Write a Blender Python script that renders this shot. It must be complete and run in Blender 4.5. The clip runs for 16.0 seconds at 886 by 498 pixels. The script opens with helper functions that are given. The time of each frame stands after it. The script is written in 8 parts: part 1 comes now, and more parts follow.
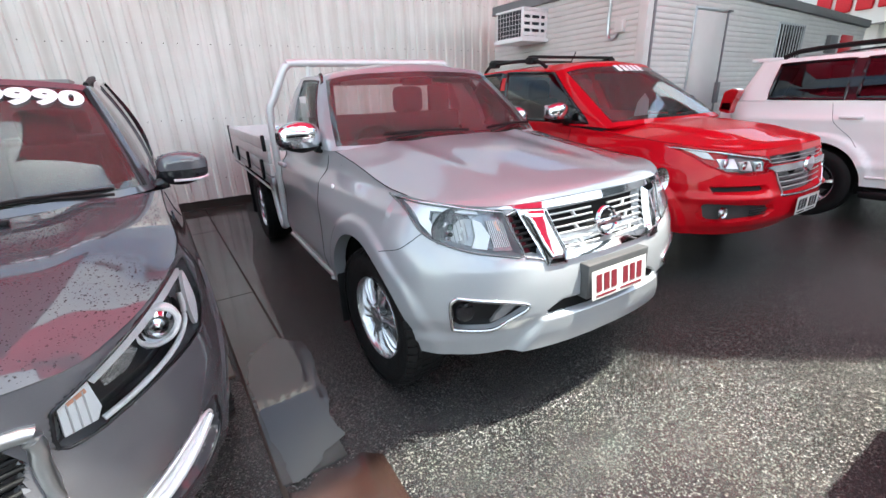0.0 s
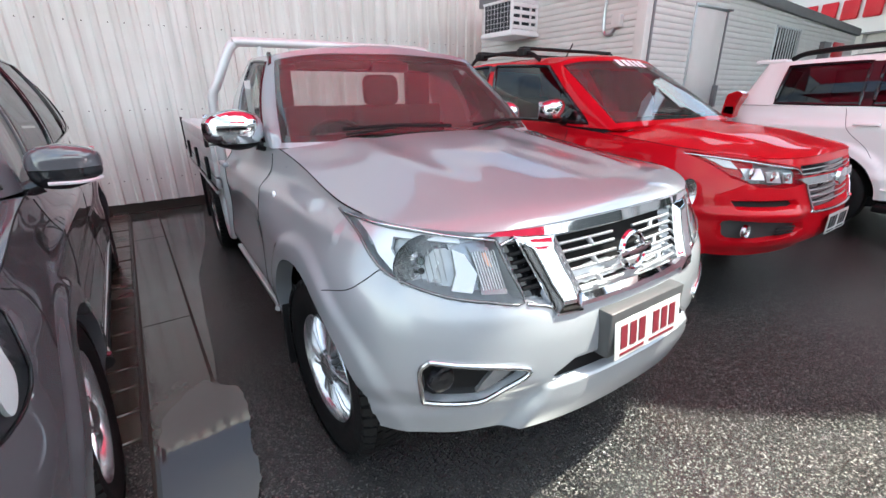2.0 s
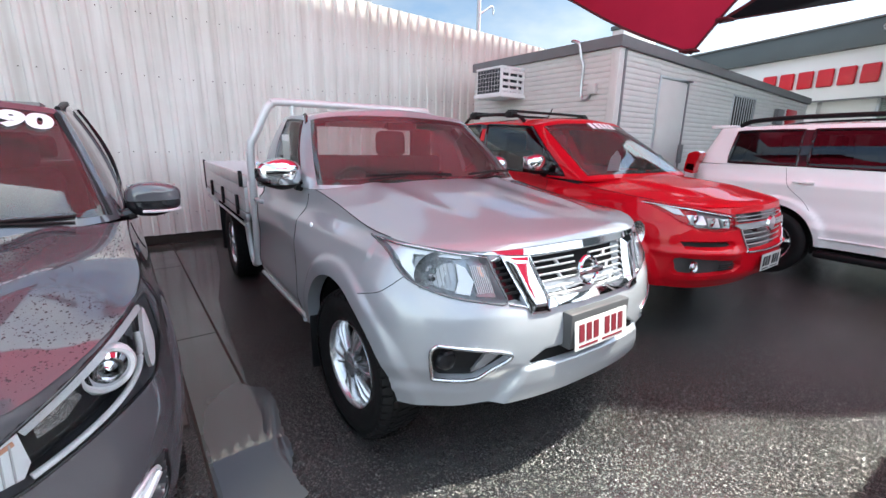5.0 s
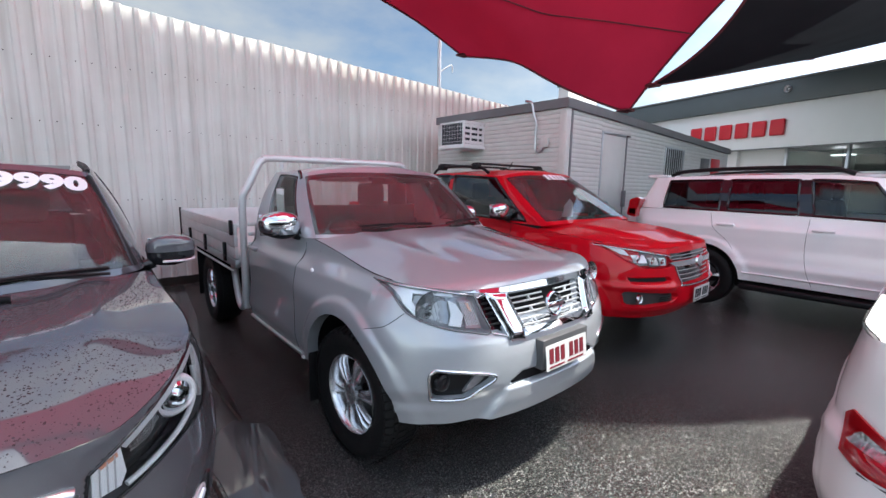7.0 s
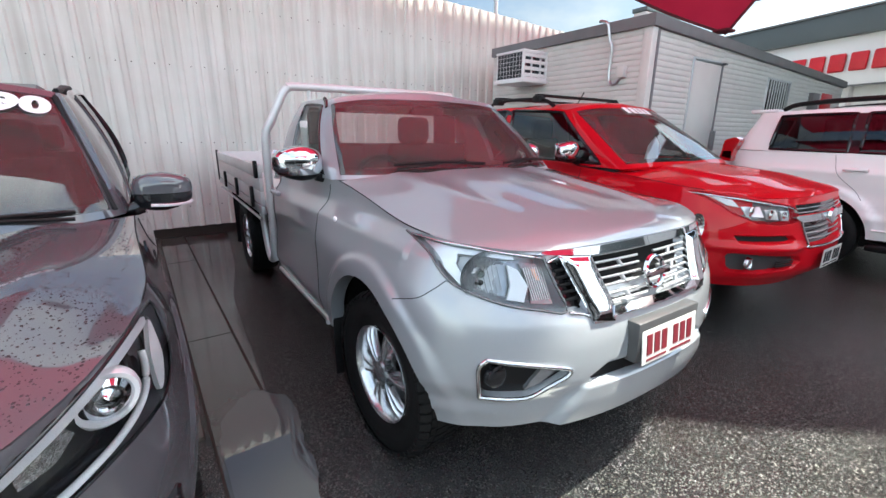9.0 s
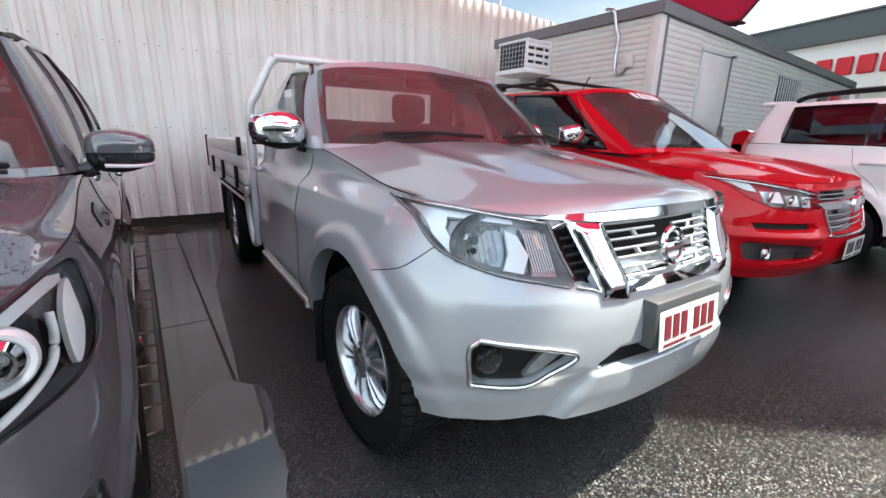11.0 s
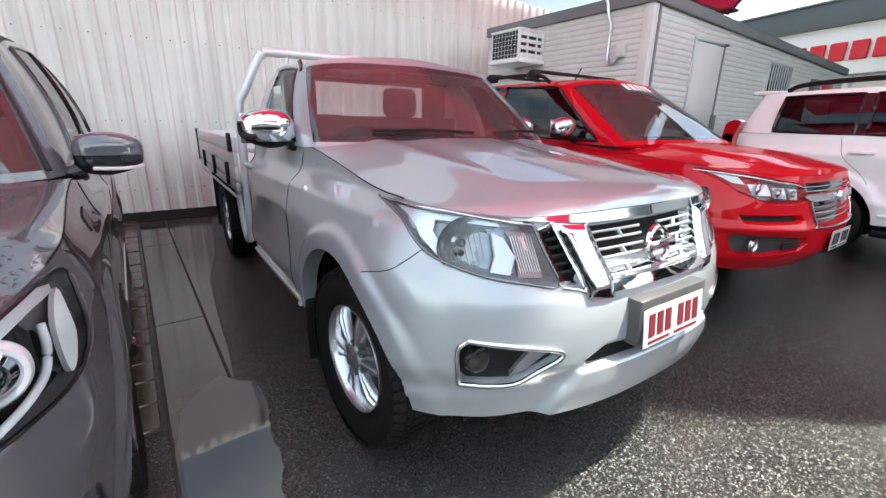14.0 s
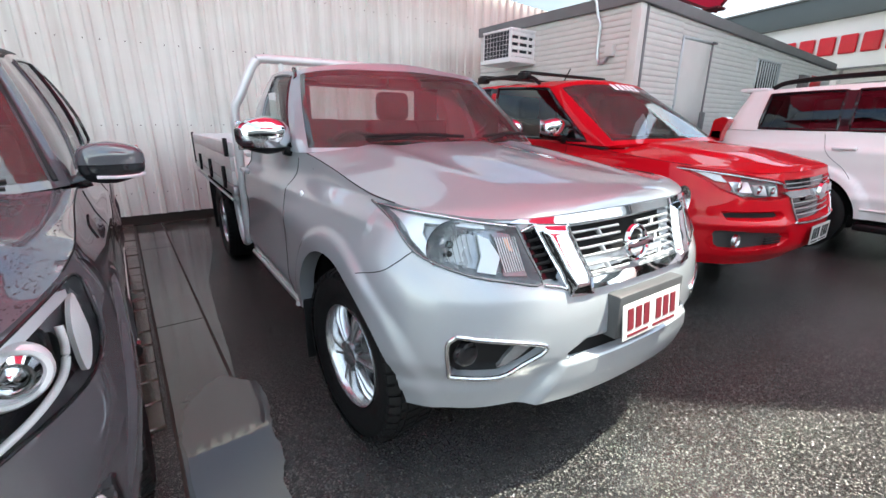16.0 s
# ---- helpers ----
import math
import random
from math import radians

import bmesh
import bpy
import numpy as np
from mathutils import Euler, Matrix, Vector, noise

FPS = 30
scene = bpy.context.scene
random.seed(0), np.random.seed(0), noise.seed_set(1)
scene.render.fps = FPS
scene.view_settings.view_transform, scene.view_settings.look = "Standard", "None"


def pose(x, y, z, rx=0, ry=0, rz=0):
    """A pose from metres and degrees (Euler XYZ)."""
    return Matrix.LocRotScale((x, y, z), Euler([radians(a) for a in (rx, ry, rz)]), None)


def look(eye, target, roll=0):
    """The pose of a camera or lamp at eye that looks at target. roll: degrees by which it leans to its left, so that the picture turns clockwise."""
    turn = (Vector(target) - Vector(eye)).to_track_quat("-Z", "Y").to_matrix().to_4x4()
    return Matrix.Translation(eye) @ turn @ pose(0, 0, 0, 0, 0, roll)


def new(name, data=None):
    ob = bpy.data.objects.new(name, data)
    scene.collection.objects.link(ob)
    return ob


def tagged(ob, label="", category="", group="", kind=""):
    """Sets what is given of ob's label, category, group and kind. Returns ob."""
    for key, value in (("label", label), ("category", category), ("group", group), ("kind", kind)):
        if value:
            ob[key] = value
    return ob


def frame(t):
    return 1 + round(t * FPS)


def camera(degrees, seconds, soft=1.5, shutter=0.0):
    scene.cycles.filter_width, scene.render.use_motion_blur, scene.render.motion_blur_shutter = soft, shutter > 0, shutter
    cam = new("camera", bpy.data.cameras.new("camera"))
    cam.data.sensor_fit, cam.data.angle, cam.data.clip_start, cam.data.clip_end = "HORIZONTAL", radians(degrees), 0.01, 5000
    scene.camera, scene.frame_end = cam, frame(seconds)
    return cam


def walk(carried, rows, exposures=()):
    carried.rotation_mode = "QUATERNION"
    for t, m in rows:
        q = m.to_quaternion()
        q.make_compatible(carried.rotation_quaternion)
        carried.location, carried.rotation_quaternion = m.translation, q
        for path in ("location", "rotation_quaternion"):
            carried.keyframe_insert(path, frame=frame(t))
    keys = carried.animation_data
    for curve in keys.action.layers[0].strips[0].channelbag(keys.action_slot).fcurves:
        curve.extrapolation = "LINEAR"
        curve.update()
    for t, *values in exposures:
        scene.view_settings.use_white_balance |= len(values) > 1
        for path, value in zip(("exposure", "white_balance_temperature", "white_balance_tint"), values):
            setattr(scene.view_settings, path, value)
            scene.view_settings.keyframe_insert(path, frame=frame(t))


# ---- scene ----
cam = camera(92.5, 16.0)
PATH = [
    (0, (-1.579, -1.089, 1.473), (-0.612, 0.524, 0.791), -2.3),
    (0.5, (-1.555, -1.073, 1.464), (-0.563, 0.519, 0.768), -1.4),
    (1, (-1.456, -0.917, 1.427), (-0.437, 0.655, 0.727), -0.8),
    (1.5, (-1.325, -0.724, 1.393), (-0.292, 0.841, 0.698), -0.6),
    (2, (-1.269, -0.665, 1.411), (-0.234, 0.904, 0.729), -0.7),
    (2.5, (-1.255, -0.657, 1.419), (-0.223, 0.92, 0.751), -0.7),
    (3, (-1.285, -0.67, 1.423), (-0.257, 0.916, 0.768), -0.5),
    (3.2, (-1.304, -0.678, 1.423), (-0.28, 0.911, 0.768), -0.3),
    (5.3, (-1.666, -1.077, 1.477), (-0.519, 0.503, 1.046), 1.6),
    (5.5, (-1.722, -1.1, 1.494), (-0.534, 0.46, 1.103), 1.9),
    (6, (-1.887, -1.186, 1.573), (-0.562, 0.293, 1.331), 2.5),
    (6.5, (-1.929, -1.232, 1.594), (-0.579, 0.228, 1.381), 2.0),
    (7, (-1.928, -1.221, 1.545), (-0.648, 0.285, 1.248), 0.9),
    (7.5, (-1.869, -1.191, 1.509), (-0.687, 0.372, 1.105), 0.1),
    (8, (-1.76, -1.149, 1.483), (-0.654, 0.446, 1.004), -0.3),
    (8.5, (-1.666, -0.968, 1.442), (-0.591, 0.636, 0.923), 0.1),
    (9, (-1.572, -0.766, 1.43), (-0.508, 0.843, 0.904), 0.5),
    (9.5, (-1.495, -0.71, 1.363), (-0.443, 0.909, 0.84), 0.8),
    (12, (-1.43, -0.624, 1.252), (-0.356, 0.984, 0.741), 1.7),
    (12.5, (-1.419, -0.623, 1.259), (-0.337, 0.975, 0.733), 1.5),
    (13, (-1.42, -0.622, 1.258), (-0.337, 0.969, 0.714), 1.3),
    (13.5, (-1.414, -0.64, 1.281), (-0.332, 0.947, 0.721), 1.2),
    (14, (-1.429, -0.666, 1.304), (-0.354, 0.923, 0.739), 1.0),
    (14.5, (-1.436, -0.727, 1.327), (-0.365, 0.864, 0.759), 0.8),
    (15, (-1.438, -0.759, 1.337), (-0.365, 0.831, 0.772), 0.7),
    (15.5, (-1.445, -0.762, 1.337), (-0.366, 0.824, 0.769), 0.6),
    (16, (-1.451, -0.741, 1.338), (-0.365, 0.837, 0.764), 0.3),
]
walk(cam, [(t, look(eye, target, roll)) for t, eye, target, roll in PATH], [(0, 2.70, 6500, 1), (3.2, 2.70, 6500, 1), (5.4, 2.52, 6250, 4), (6.0, 2.24, 6200, 5), (7.1, 2.17, 6200, 5), (7.5, 2.30, 6240, 4), (8.0, 2.40, 6320, 3), (8.6, 2.50, 6400, 1), (12, 2.60, 6500, 0), (13, 2.66, 6500, 0), (16, 2.70, 6500, 0)])
# gentle white balance and exposure are part of walk() above

# ---------------------------------------------------------------- world and sun
world = bpy.data.worlds.new("world")
scene.world = world
world.use_nodes = True
wn, wl = world.node_tree.nodes, world.node_tree.links
wn.clear()
SUN_ELEV, SUN_AZ = 65.5, 122.0           # azimuth clockwise from +y
w_out = wn.new("ShaderNodeOutputWorld")
w_bg = wn.new("ShaderNodeBackground")
w_sky = wn.new("ShaderNodeTexSky")
w_sky.sky_type = "NISHITA"
w_sky.sun_disc = False
w_sky.sun_elevation = radians(SUN_ELEV)
w_sky.sun_rotation = radians(SUN_AZ)
w_sky.air_density, w_sky.dust_density, w_sky.ozone_density = 1.0, 1.2, 1.0
w_co = wn.new("ShaderNodeTexCoord")
w_map = wn.new("ShaderNodeMapping")
w_map.inputs["Scale"].default_value = (1.0, 1.0, 2.2)
w_noise = wn.new("ShaderNodeTexNoise")
w_noise.inputs["Scale"].default_value = 2.6
w_noise.inputs["Detail"].default_value = 7.0
w_noise.inputs["Roughness"].default_value = 0.55
w_ramp = wn.new("ShaderNodeValToRGB")
w_ramp.color_ramp.elements[0].position = 0.34
w_ramp.color_ramp.elements[1].position = 0.72
w_mix = wn.new("ShaderNodeMix")
w_mix.data_type = "RGBA"
w_grey = wn.new("ShaderNodeRGBToBW")
w_cloud = wn.new("ShaderNodeMapRange")       # clouds follow the sky's own brightness
w_cloud.inputs["From Min"].default_value, w_cloud.inputs["From Max"].default_value = 3.0, 13.0
w_cloud.inputs["To Min"].default_value, w_cloud.inputs["To Max"].default_value = 5.0, 30.0
wl.new(w_co.outputs["Generated"], w_map.inputs["Vector"])
wl.new(w_map.outputs["Vector"], w_noise.inputs["Vector"])
wl.new(w_noise.outputs["Fac"], w_ramp.inputs["Fac"])
wl.new(w_ramp.outputs["Color"], w_mix.inputs["Factor"])
wl.new(w_sky.outputs["Color"], w_mix.inputs["A"])
wl.new(w_sky.outputs["Color"], w_grey.inputs["Color"])
wl.new(w_grey.outputs["Val"], w_cloud.inputs["Value"])
wl.new(w_cloud.outputs["Result"], w_mix.inputs["B"])
# sky and cloud scaled by hand: bright on the sun's -y side, dimmed towards +y
w_dot, w_side, w_dim = wn.new("ShaderNodeVectorMath"), wn.new("ShaderNodeMapRange"), wn.new("ShaderNodeVectorMath")
w_dot.operation, w_dim.operation, w_side.interpolation_type = "DOT_PRODUCT", "SCALE", "SMOOTHSTEP"
w_dot.inputs[1].default_value = (0.02, -0.84, 0.54)
w_side.inputs["From Min"].default_value, w_side.inputs["From Max"].default_value = -0.45, 0.35
w_side.inputs["To Min"].default_value, w_side.inputs["To Max"].default_value = 0.36, 1.12
wl.new(w_co.outputs["Generated"], w_dot.inputs[0])
wl.new(w_dot.outputs["Value"], w_side.inputs["Value"])
wl.new(w_mix.outputs["Result"], w_dim.inputs[0])
wl.new(w_side.outputs["Result"], w_dim.inputs["Scale"])
wl.new(w_dim.outputs["Vector"], w_bg.inputs["Color"])
wl.new(w_bg.outputs["Background"], w_out.inputs["Surface"])
w_bg.inputs["Strength"].default_value = 0.085

sun = new("sun", bpy.data.lights.new("sun", "SUN"))
sun.data.energy = 3.6
sun.data.angle = radians(0.8)
sun.data.color = (1.0, 0.95, 0.88)
_az, _el = radians(SUN_AZ), radians(SUN_ELEV)
SUN_DIR = Vector((math.sin(_az) * math.cos(_el), math.cos(_az) * math.cos(_el), math.sin(_el)))
sun.matrix_world = look(SUN_DIR * 30, (0, 0, 0))

# ---------------------------------------------------------------- materials


def nodes_of(name):
    m = bpy.data.materials.new(name)
    m.use_nodes = True
    return m, m.node_tree.nodes, m.node_tree.links, m.node_tree.nodes["Principled BSDF"]


def plain(name, color, rough=0.5, metal=0.0, var=0.12, scale=18.0, bump=0.0, bump_scale=120.0, coat=0.0, random=0.0, emit=0.0):
    """Principled surface with a two-scale change of tone and an optional fine relief."""
    m, n, l, b = nodes_of(name)
    tc = n.new("ShaderNodeTexCoord")
    n1 = n.new("ShaderNodeTexNoise")
    n1.inputs["Scale"].default_value, n1.inputs["Detail"].default_value = scale, 6
    n2 = n.new("ShaderNodeTexNoise")
    n2.inputs["Scale"].default_value, n2.inputs["Detail"].default_value = scale * 0.13, 3
    l.new(tc.outputs["Object"], n1.inputs["Vector"])
    l.new(tc.outputs["Object"], n2.inputs["Vector"])
    add = n.new("ShaderNodeMath")
    add.operation = "ADD"
    l.new(n1.outputs["Fac"], add.inputs[0])
    l.new(n2.outputs["Fac"], add.inputs[1])
    val = add.outputs["Value"]
    if random:
        oi = n.new("ShaderNodeObjectInfo")
        ma = n.new("ShaderNodeMath")
        ma.operation = "MULTIPLY_ADD"
        ma.inputs[1].default_value = random
        l.new(oi.outputs["Random"], ma.inputs[0])
        l.new(val, ma.inputs[2])
        val = ma.outputs["Value"]
    mr = n.new("ShaderNodeMapRange")
    mr.inputs["From Min"].default_value, mr.inputs["From Max"].default_value = 0.6, 1.4 + random
    mr.inputs["To Min"].default_value, mr.inputs["To Max"].default_value = 1 - var, 1 + var
    l.new(val, mr.inputs["Value"])
    mul = n.new("ShaderNodeVectorMath")
    mul.operation = "SCALE"
    mul.inputs[0].default_value = color
    l.new(mr.outputs["Result"], mul.inputs["Scale"])
    l.new(mul.outputs["Vector"], b.inputs["Base Color"])
    b.inputs["Roughness"].default_value, b.inputs["Metallic"].default_value = rough, metal
    b.inputs["Coat Weight"].default_value = coat
    b.inputs["Coat Roughness"].default_value = 0.03
    if emit:
        b.inputs["Emission Color"].default_value = (*color, 1)
        b.inputs["Emission Strength"].default_value = emit
    if bump:
        n3 = n.new("ShaderNodeTexNoise")
        n3.inputs["Scale"].default_value, n3.inputs["Detail"].default_value = bump_scale, 4
        l.new(tc.outputs["Object"], n3.inputs["Vector"])
        bp = n.new("ShaderNodeBump")
        bp.inputs["Strength"].default_value, bp.inputs["Distance"].default_value = bump, 0.01
        l.new(n3.outputs["Fac"], bp.inputs["Height"])
        l.new(bp.outputs["Normal"], b.inputs["Normal"])
    return m


def paint(name, color, metal, rough, flake=0.0, coat=1.0, spec=0.3):
    """Clear-coated car paint; flake gives metallic sparkle."""
    m, n, l, b = nodes_of(name)
    tc = n.new("ShaderNodeTexCoord")
    no = n.new("ShaderNodeTexNoise")
    no.inputs["Scale"].default_value = 900 if flake else 3
    no.inputs["Detail"].default_value = 1
    l.new(tc.outputs["Object"], no.inputs["Vector"])
    mr = n.new("ShaderNodeMapRange")
    k = max(flake, 0.03)
    mr.inputs["To Min"].default_value, mr.inputs["To Max"].default_value = 1 - k, 1 + k
    l.new(no.outputs["Fac"], mr.inputs["Value"])
    mul = n.new("ShaderNodeVectorMath")
    mul.operation = "SCALE"
    mul.inputs[0].default_value = color
    l.new(mr.outputs["Result"], mul.inputs["Scale"])
    l.new(mul.outputs["Vector"], b.inputs["Base Color"])
    b.inputs["Metallic"].default_value, b.inputs["Roughness"].default_value = metal, rough
    b.inputs["Coat Weight"].default_value, b.inputs["Coat Roughness"].default_value = coat, 0.02
    b.inputs["Specular IOR Level"].default_value = spec
    # grime that dulls the coat a little
    n2 = n.new("ShaderNodeTexNoise")
    n2.inputs["Scale"].default_value, n2.inputs["Detail"].default_value = 5, 5
    l.new(tc.outputs["Object"], n2.inputs["Vector"])
    m2 = n.new("ShaderNodeMapRange")
    m2.inputs["From Min"].default_value, m2.inputs["From Max"].default_value = 0.4, 0.75
    m2.inputs["To Min"].default_value, m2.inputs["To Max"].default_value = 0.004, 0.03
    l.new(n2.outputs["Fac"], m2.inputs["Value"])
    l.new(m2.outputs["Result"], b.inputs["Coat Roughness"])
    return m


def glass(name, tint, ior=1.5, rough=0.0, pale_film=0.0):
    """One pane: clear tint with a mirror gloss that grows at grazing angles."""
    m = bpy.data.materials.new(name)
    m.use_nodes = True
    n, l = m.node_tree.nodes, m.node_tree.links
    n.clear()
    out = n.new("ShaderNodeOutputMaterial")
    mix = n.new("ShaderNodeMixShader")
    tr = n.new("ShaderNodeBsdfTransparent")
    gl = n.new("ShaderNodeBsdfGlossy")
    fr = n.new("ShaderNodeFresnel")
    fr.inputs["IOR"].default_value = ior
    tr.inputs["Color"].default_value = (*tint, 1)
    gl.inputs["Roughness"].default_value = rough
    l.new(fr.outputs["Fac"], mix.inputs["Fac"])
    l.new(tr.outputs["BSDF"], mix.inputs[1])
    l.new(gl.outputs["BSDF"], mix.inputs[2])
    top = mix
    # Thin pale diffuse film over the pane, uneven by noise.
    if pale_film:
        film, df = n.new("ShaderNodeMixShader"), n.new("ShaderNodeBsdfDiffuse")
        tc, no, mr = n.new("ShaderNodeTexCoord"), n.new("ShaderNodeTexNoise"), n.new("ShaderNodeMapRange")
        no.inputs["Scale"].default_value, no.inputs["Detail"].default_value = 5, 6
        mr.inputs["To Min"].default_value, mr.inputs["To Max"].default_value = pale_film * 0.6, pale_film * 1.4
        l.new(tc.outputs["Object"], no.inputs["Vector"])
        l.new(no.outputs["Fac"], mr.inputs["Value"])
        l.new(mr.outputs["Result"], film.inputs["Fac"])
        df.inputs["Color"].default_value = (0.7, 0.68, 0.66, 1)
        l.new(mix.outputs["Shader"], film.inputs[1])
        l.new(df.outputs["BSDF"], film.inputs[2])
        top = film
    l.new(top.outputs["Shader"], out.inputs["Surface"])
    return m


M = {}
M["silver"] = paint("silver_paint", (0.345, 0.362, 0.382), 0.36, 0.30, 0.12)
M["red"] = paint("red_paint", (0.47, 0.001, 0.009), 0.0, 0.5, coat=0.6, spec=0.05)
M["white"] = paint("white_paint", (0.80, 0.80, 0.80), 0.0, 0.35)
M["grey"] = paint("dark_grey_paint", (0.084, 0.083, 0.092), 0.0, 0.07, 0.2, spec=0.55)
M["bright"] = plain("bright_silver", (0.74, 0.75, 0.77), 0.28, 0.35, 0.05)
M["chrome"] = plain("chrome", (0.58, 0.585, 0.60), 0.05, 1.0, 0.02)
M["satin"] = plain("satin_metal", (0.55, 0.56, 0.58), 0.28, 1.0, 0.06)
M["barmetal"] = plain("grille_bar_metal", (0.50, 0.505, 0.51), 0.34, 0.8, 0.08)
M["alloy"] = plain("alloy_wheel", (0.62, 0.63, 0.65), 0.25, 0.9, 0.05)
M["alu"] = plain("grey_alu", (0.60, 0.60, 0.585), 0.45, 0.25, 0.10, 9)
M["tube"] = plain("painted_tube", (0.62, 0.63, 0.62), 0.35, 0.3, 0.05)
M["black"] = plain("black_plastic", (0.007, 0.007, 0.0075), 0.45, 0.0, 0.2, 40, 0.15, 600)
M["gloss_black"] = plain("gloss_black", (0.012, 0.012, 0.014), 0.08, 0.0, 0.1)
M["rubber"] = plain("tyre_rubber", (0.008, 0.008, 0.0083), 0.62, 0.0, 0.25, 30, 0.2, 400)
M["under"] = plain("underbody", (0.005, 0.005, 0.0055), 0.8, 0.0, 0.2)
M["glass"] = glass("window_glass", (0.72, 0.78, 0.76))
M["wind"] = glass("windscreen_glass", (0.68, 0.72, 0.71), 1.75, 0.0, 0.045)
M["sideglass"] = glass("side_window_glass", (0.42, 0.47, 0.46), 1.72)
M["tint"] = glass("tinted_glass", (0.10, 0.11, 0.115), 1.55)
M["lens"] = glass("lamp_lens", (0.96, 0.97, 0.97), 1.33)
M["lamp"] = plain("lamp_reflector", (0.66, 0.67, 0.68), 0.09, 1.0, 0.12, 30, 0.7, 60)
M["lampdark"] = plain("lamp_housing", (0.15, 0.155, 0.16), 0.25, 0.5, 0.15)
M["lampgrey"] = plain("lamp_inner", (0.84, 0.84, 0.85), 0.20, 0.45, 0.14, 25, 0.25, 40)
M["lampmid"] = plain("lamp_shell", (0.30, 0.305, 0.315), 0.22, 0.6, 0.25, 30)
M["drl"] = plain("lamp_white", (0.86, 0.87, 0.88), 0.14, 0.0, 0.05)
M["amber"] = plain("amber_lens", (0.66, 0.33, 0.22), 0.2, 0.0, 0.1)
M["redlens"] = plain("red_lens", (0.45, 0.006, 0.012), 0.08, 0.0, 0.15, 40, 0, 0, 1.0)
M["seat"] = plain("seat_cloth", (0.035, 0.034, 0.034), 0.85, 0.0, 0.2, 60, 0.3, 300)
M["dash"] = plain("dash_plastic", (0.03, 0.03, 0.031), 0.6, 0.0, 0.15)
M["trim"] = plain("interior_trim", (0.25, 0.25, 0.24), 0.8, 0.0, 0.1)
M["platewhite"] = plain("plate_white", (0.44, 0.44, 0.425), 0.35, 0.0, 0.05)
M["maroon"] = plain("plate_maroon", (0.13, 0.014, 0.022), 0.4, 0.0, 0.1)
M["sticker"] = plain("white_sticker", (0.85, 0.85, 0.85), 0.5, 0.0, 0.03)
M["coil"] = plain("cooling_coil", (0.022, 0.028, 0.036), 0.5, 0.3, 0.3, 60)
M["holder"] = plain("plate_holder_plastic", (0.055, 0.056, 0.058), 0.35, 0.0, 0.12)
for dull in ("rubber", "under", "black", "seat", "dash"):
    M[dull].node_tree.nodes["Principled BSDF"].inputs["Specular IOR Level"].default_value = 0.22
M["paper"] = plain("paper", (0.80, 0.81, 0.80), 0.8, 0.0, 0.05)


def fence_material():
    """Off-white painted steel sheet with streaks, grime at the foot and darker weathering near the top."""
    m, n, l, b = nodes_of("fence_sheet")
    tc = n.new("ShaderNodeTexCoord")
    mp = n.new("ShaderNodeMapping")
    mp.inputs["Scale"].default_value = (5.0, 1.0, 0.22)
    l.new(tc.outputs["Object"], mp.inputs["Vector"])
    st = n.new("ShaderNodeTexNoise")
    st.inputs["Scale"].default_value, st.inputs["Detail"].default_value = 1.6, 8
    l.new(mp.outputs["Vector"], st.inputs["Vector"])
    bl = n.new("ShaderNodeTexNoise")
    bl.inputs["Scale"].default_value, bl.inputs["Detail"].default_value = 0.9, 5
    l.new(tc.outputs["Object"], bl.inputs["Vector"])
    r1 = n.new("ShaderNodeValToRGB")
    r1.color_ramp.elements[0].position, r1.color_ramp.elements[0].color = 0.30, (0.59, 0.605, 0.565, 1)
    r1.color_ramp.elements[1].position, r1.color_ramp.elements[1].color = 0.58, (0.75, 0.785, 0.745, 1)
    l.new(st.outputs["Fac"], r1.inputs["Fac"])
    mx = n.new("ShaderNodeMix")
    mx.data_type, mx.blend_type = "RGBA", "MULTIPLY"
    mx.inputs["Factor"].default_value = 0.6
    r2 = n.new("ShaderNodeValToRGB")
    r2.color_ramp.elements[0].position, r2.color_ramp.elements[0].color = 0.35, (0.80, 0.78, 0.75, 1)
    r2.color_ramp.elements[1].position, r2.color_ramp.elements[1].color = 0.62, (1, 1, 1, 1)
    l.new(bl.outputs["Fac"], r2.inputs["Fac"])
    l.new(r1.outputs["Color"], mx.inputs["A"])
    l.new(r2.outputs["Color"], mx.inputs["B"])
    l.new(mx.outputs["Result"], b.inputs["Base Color"])
    b.inputs["Roughness"].default_value = 0.5
    return m


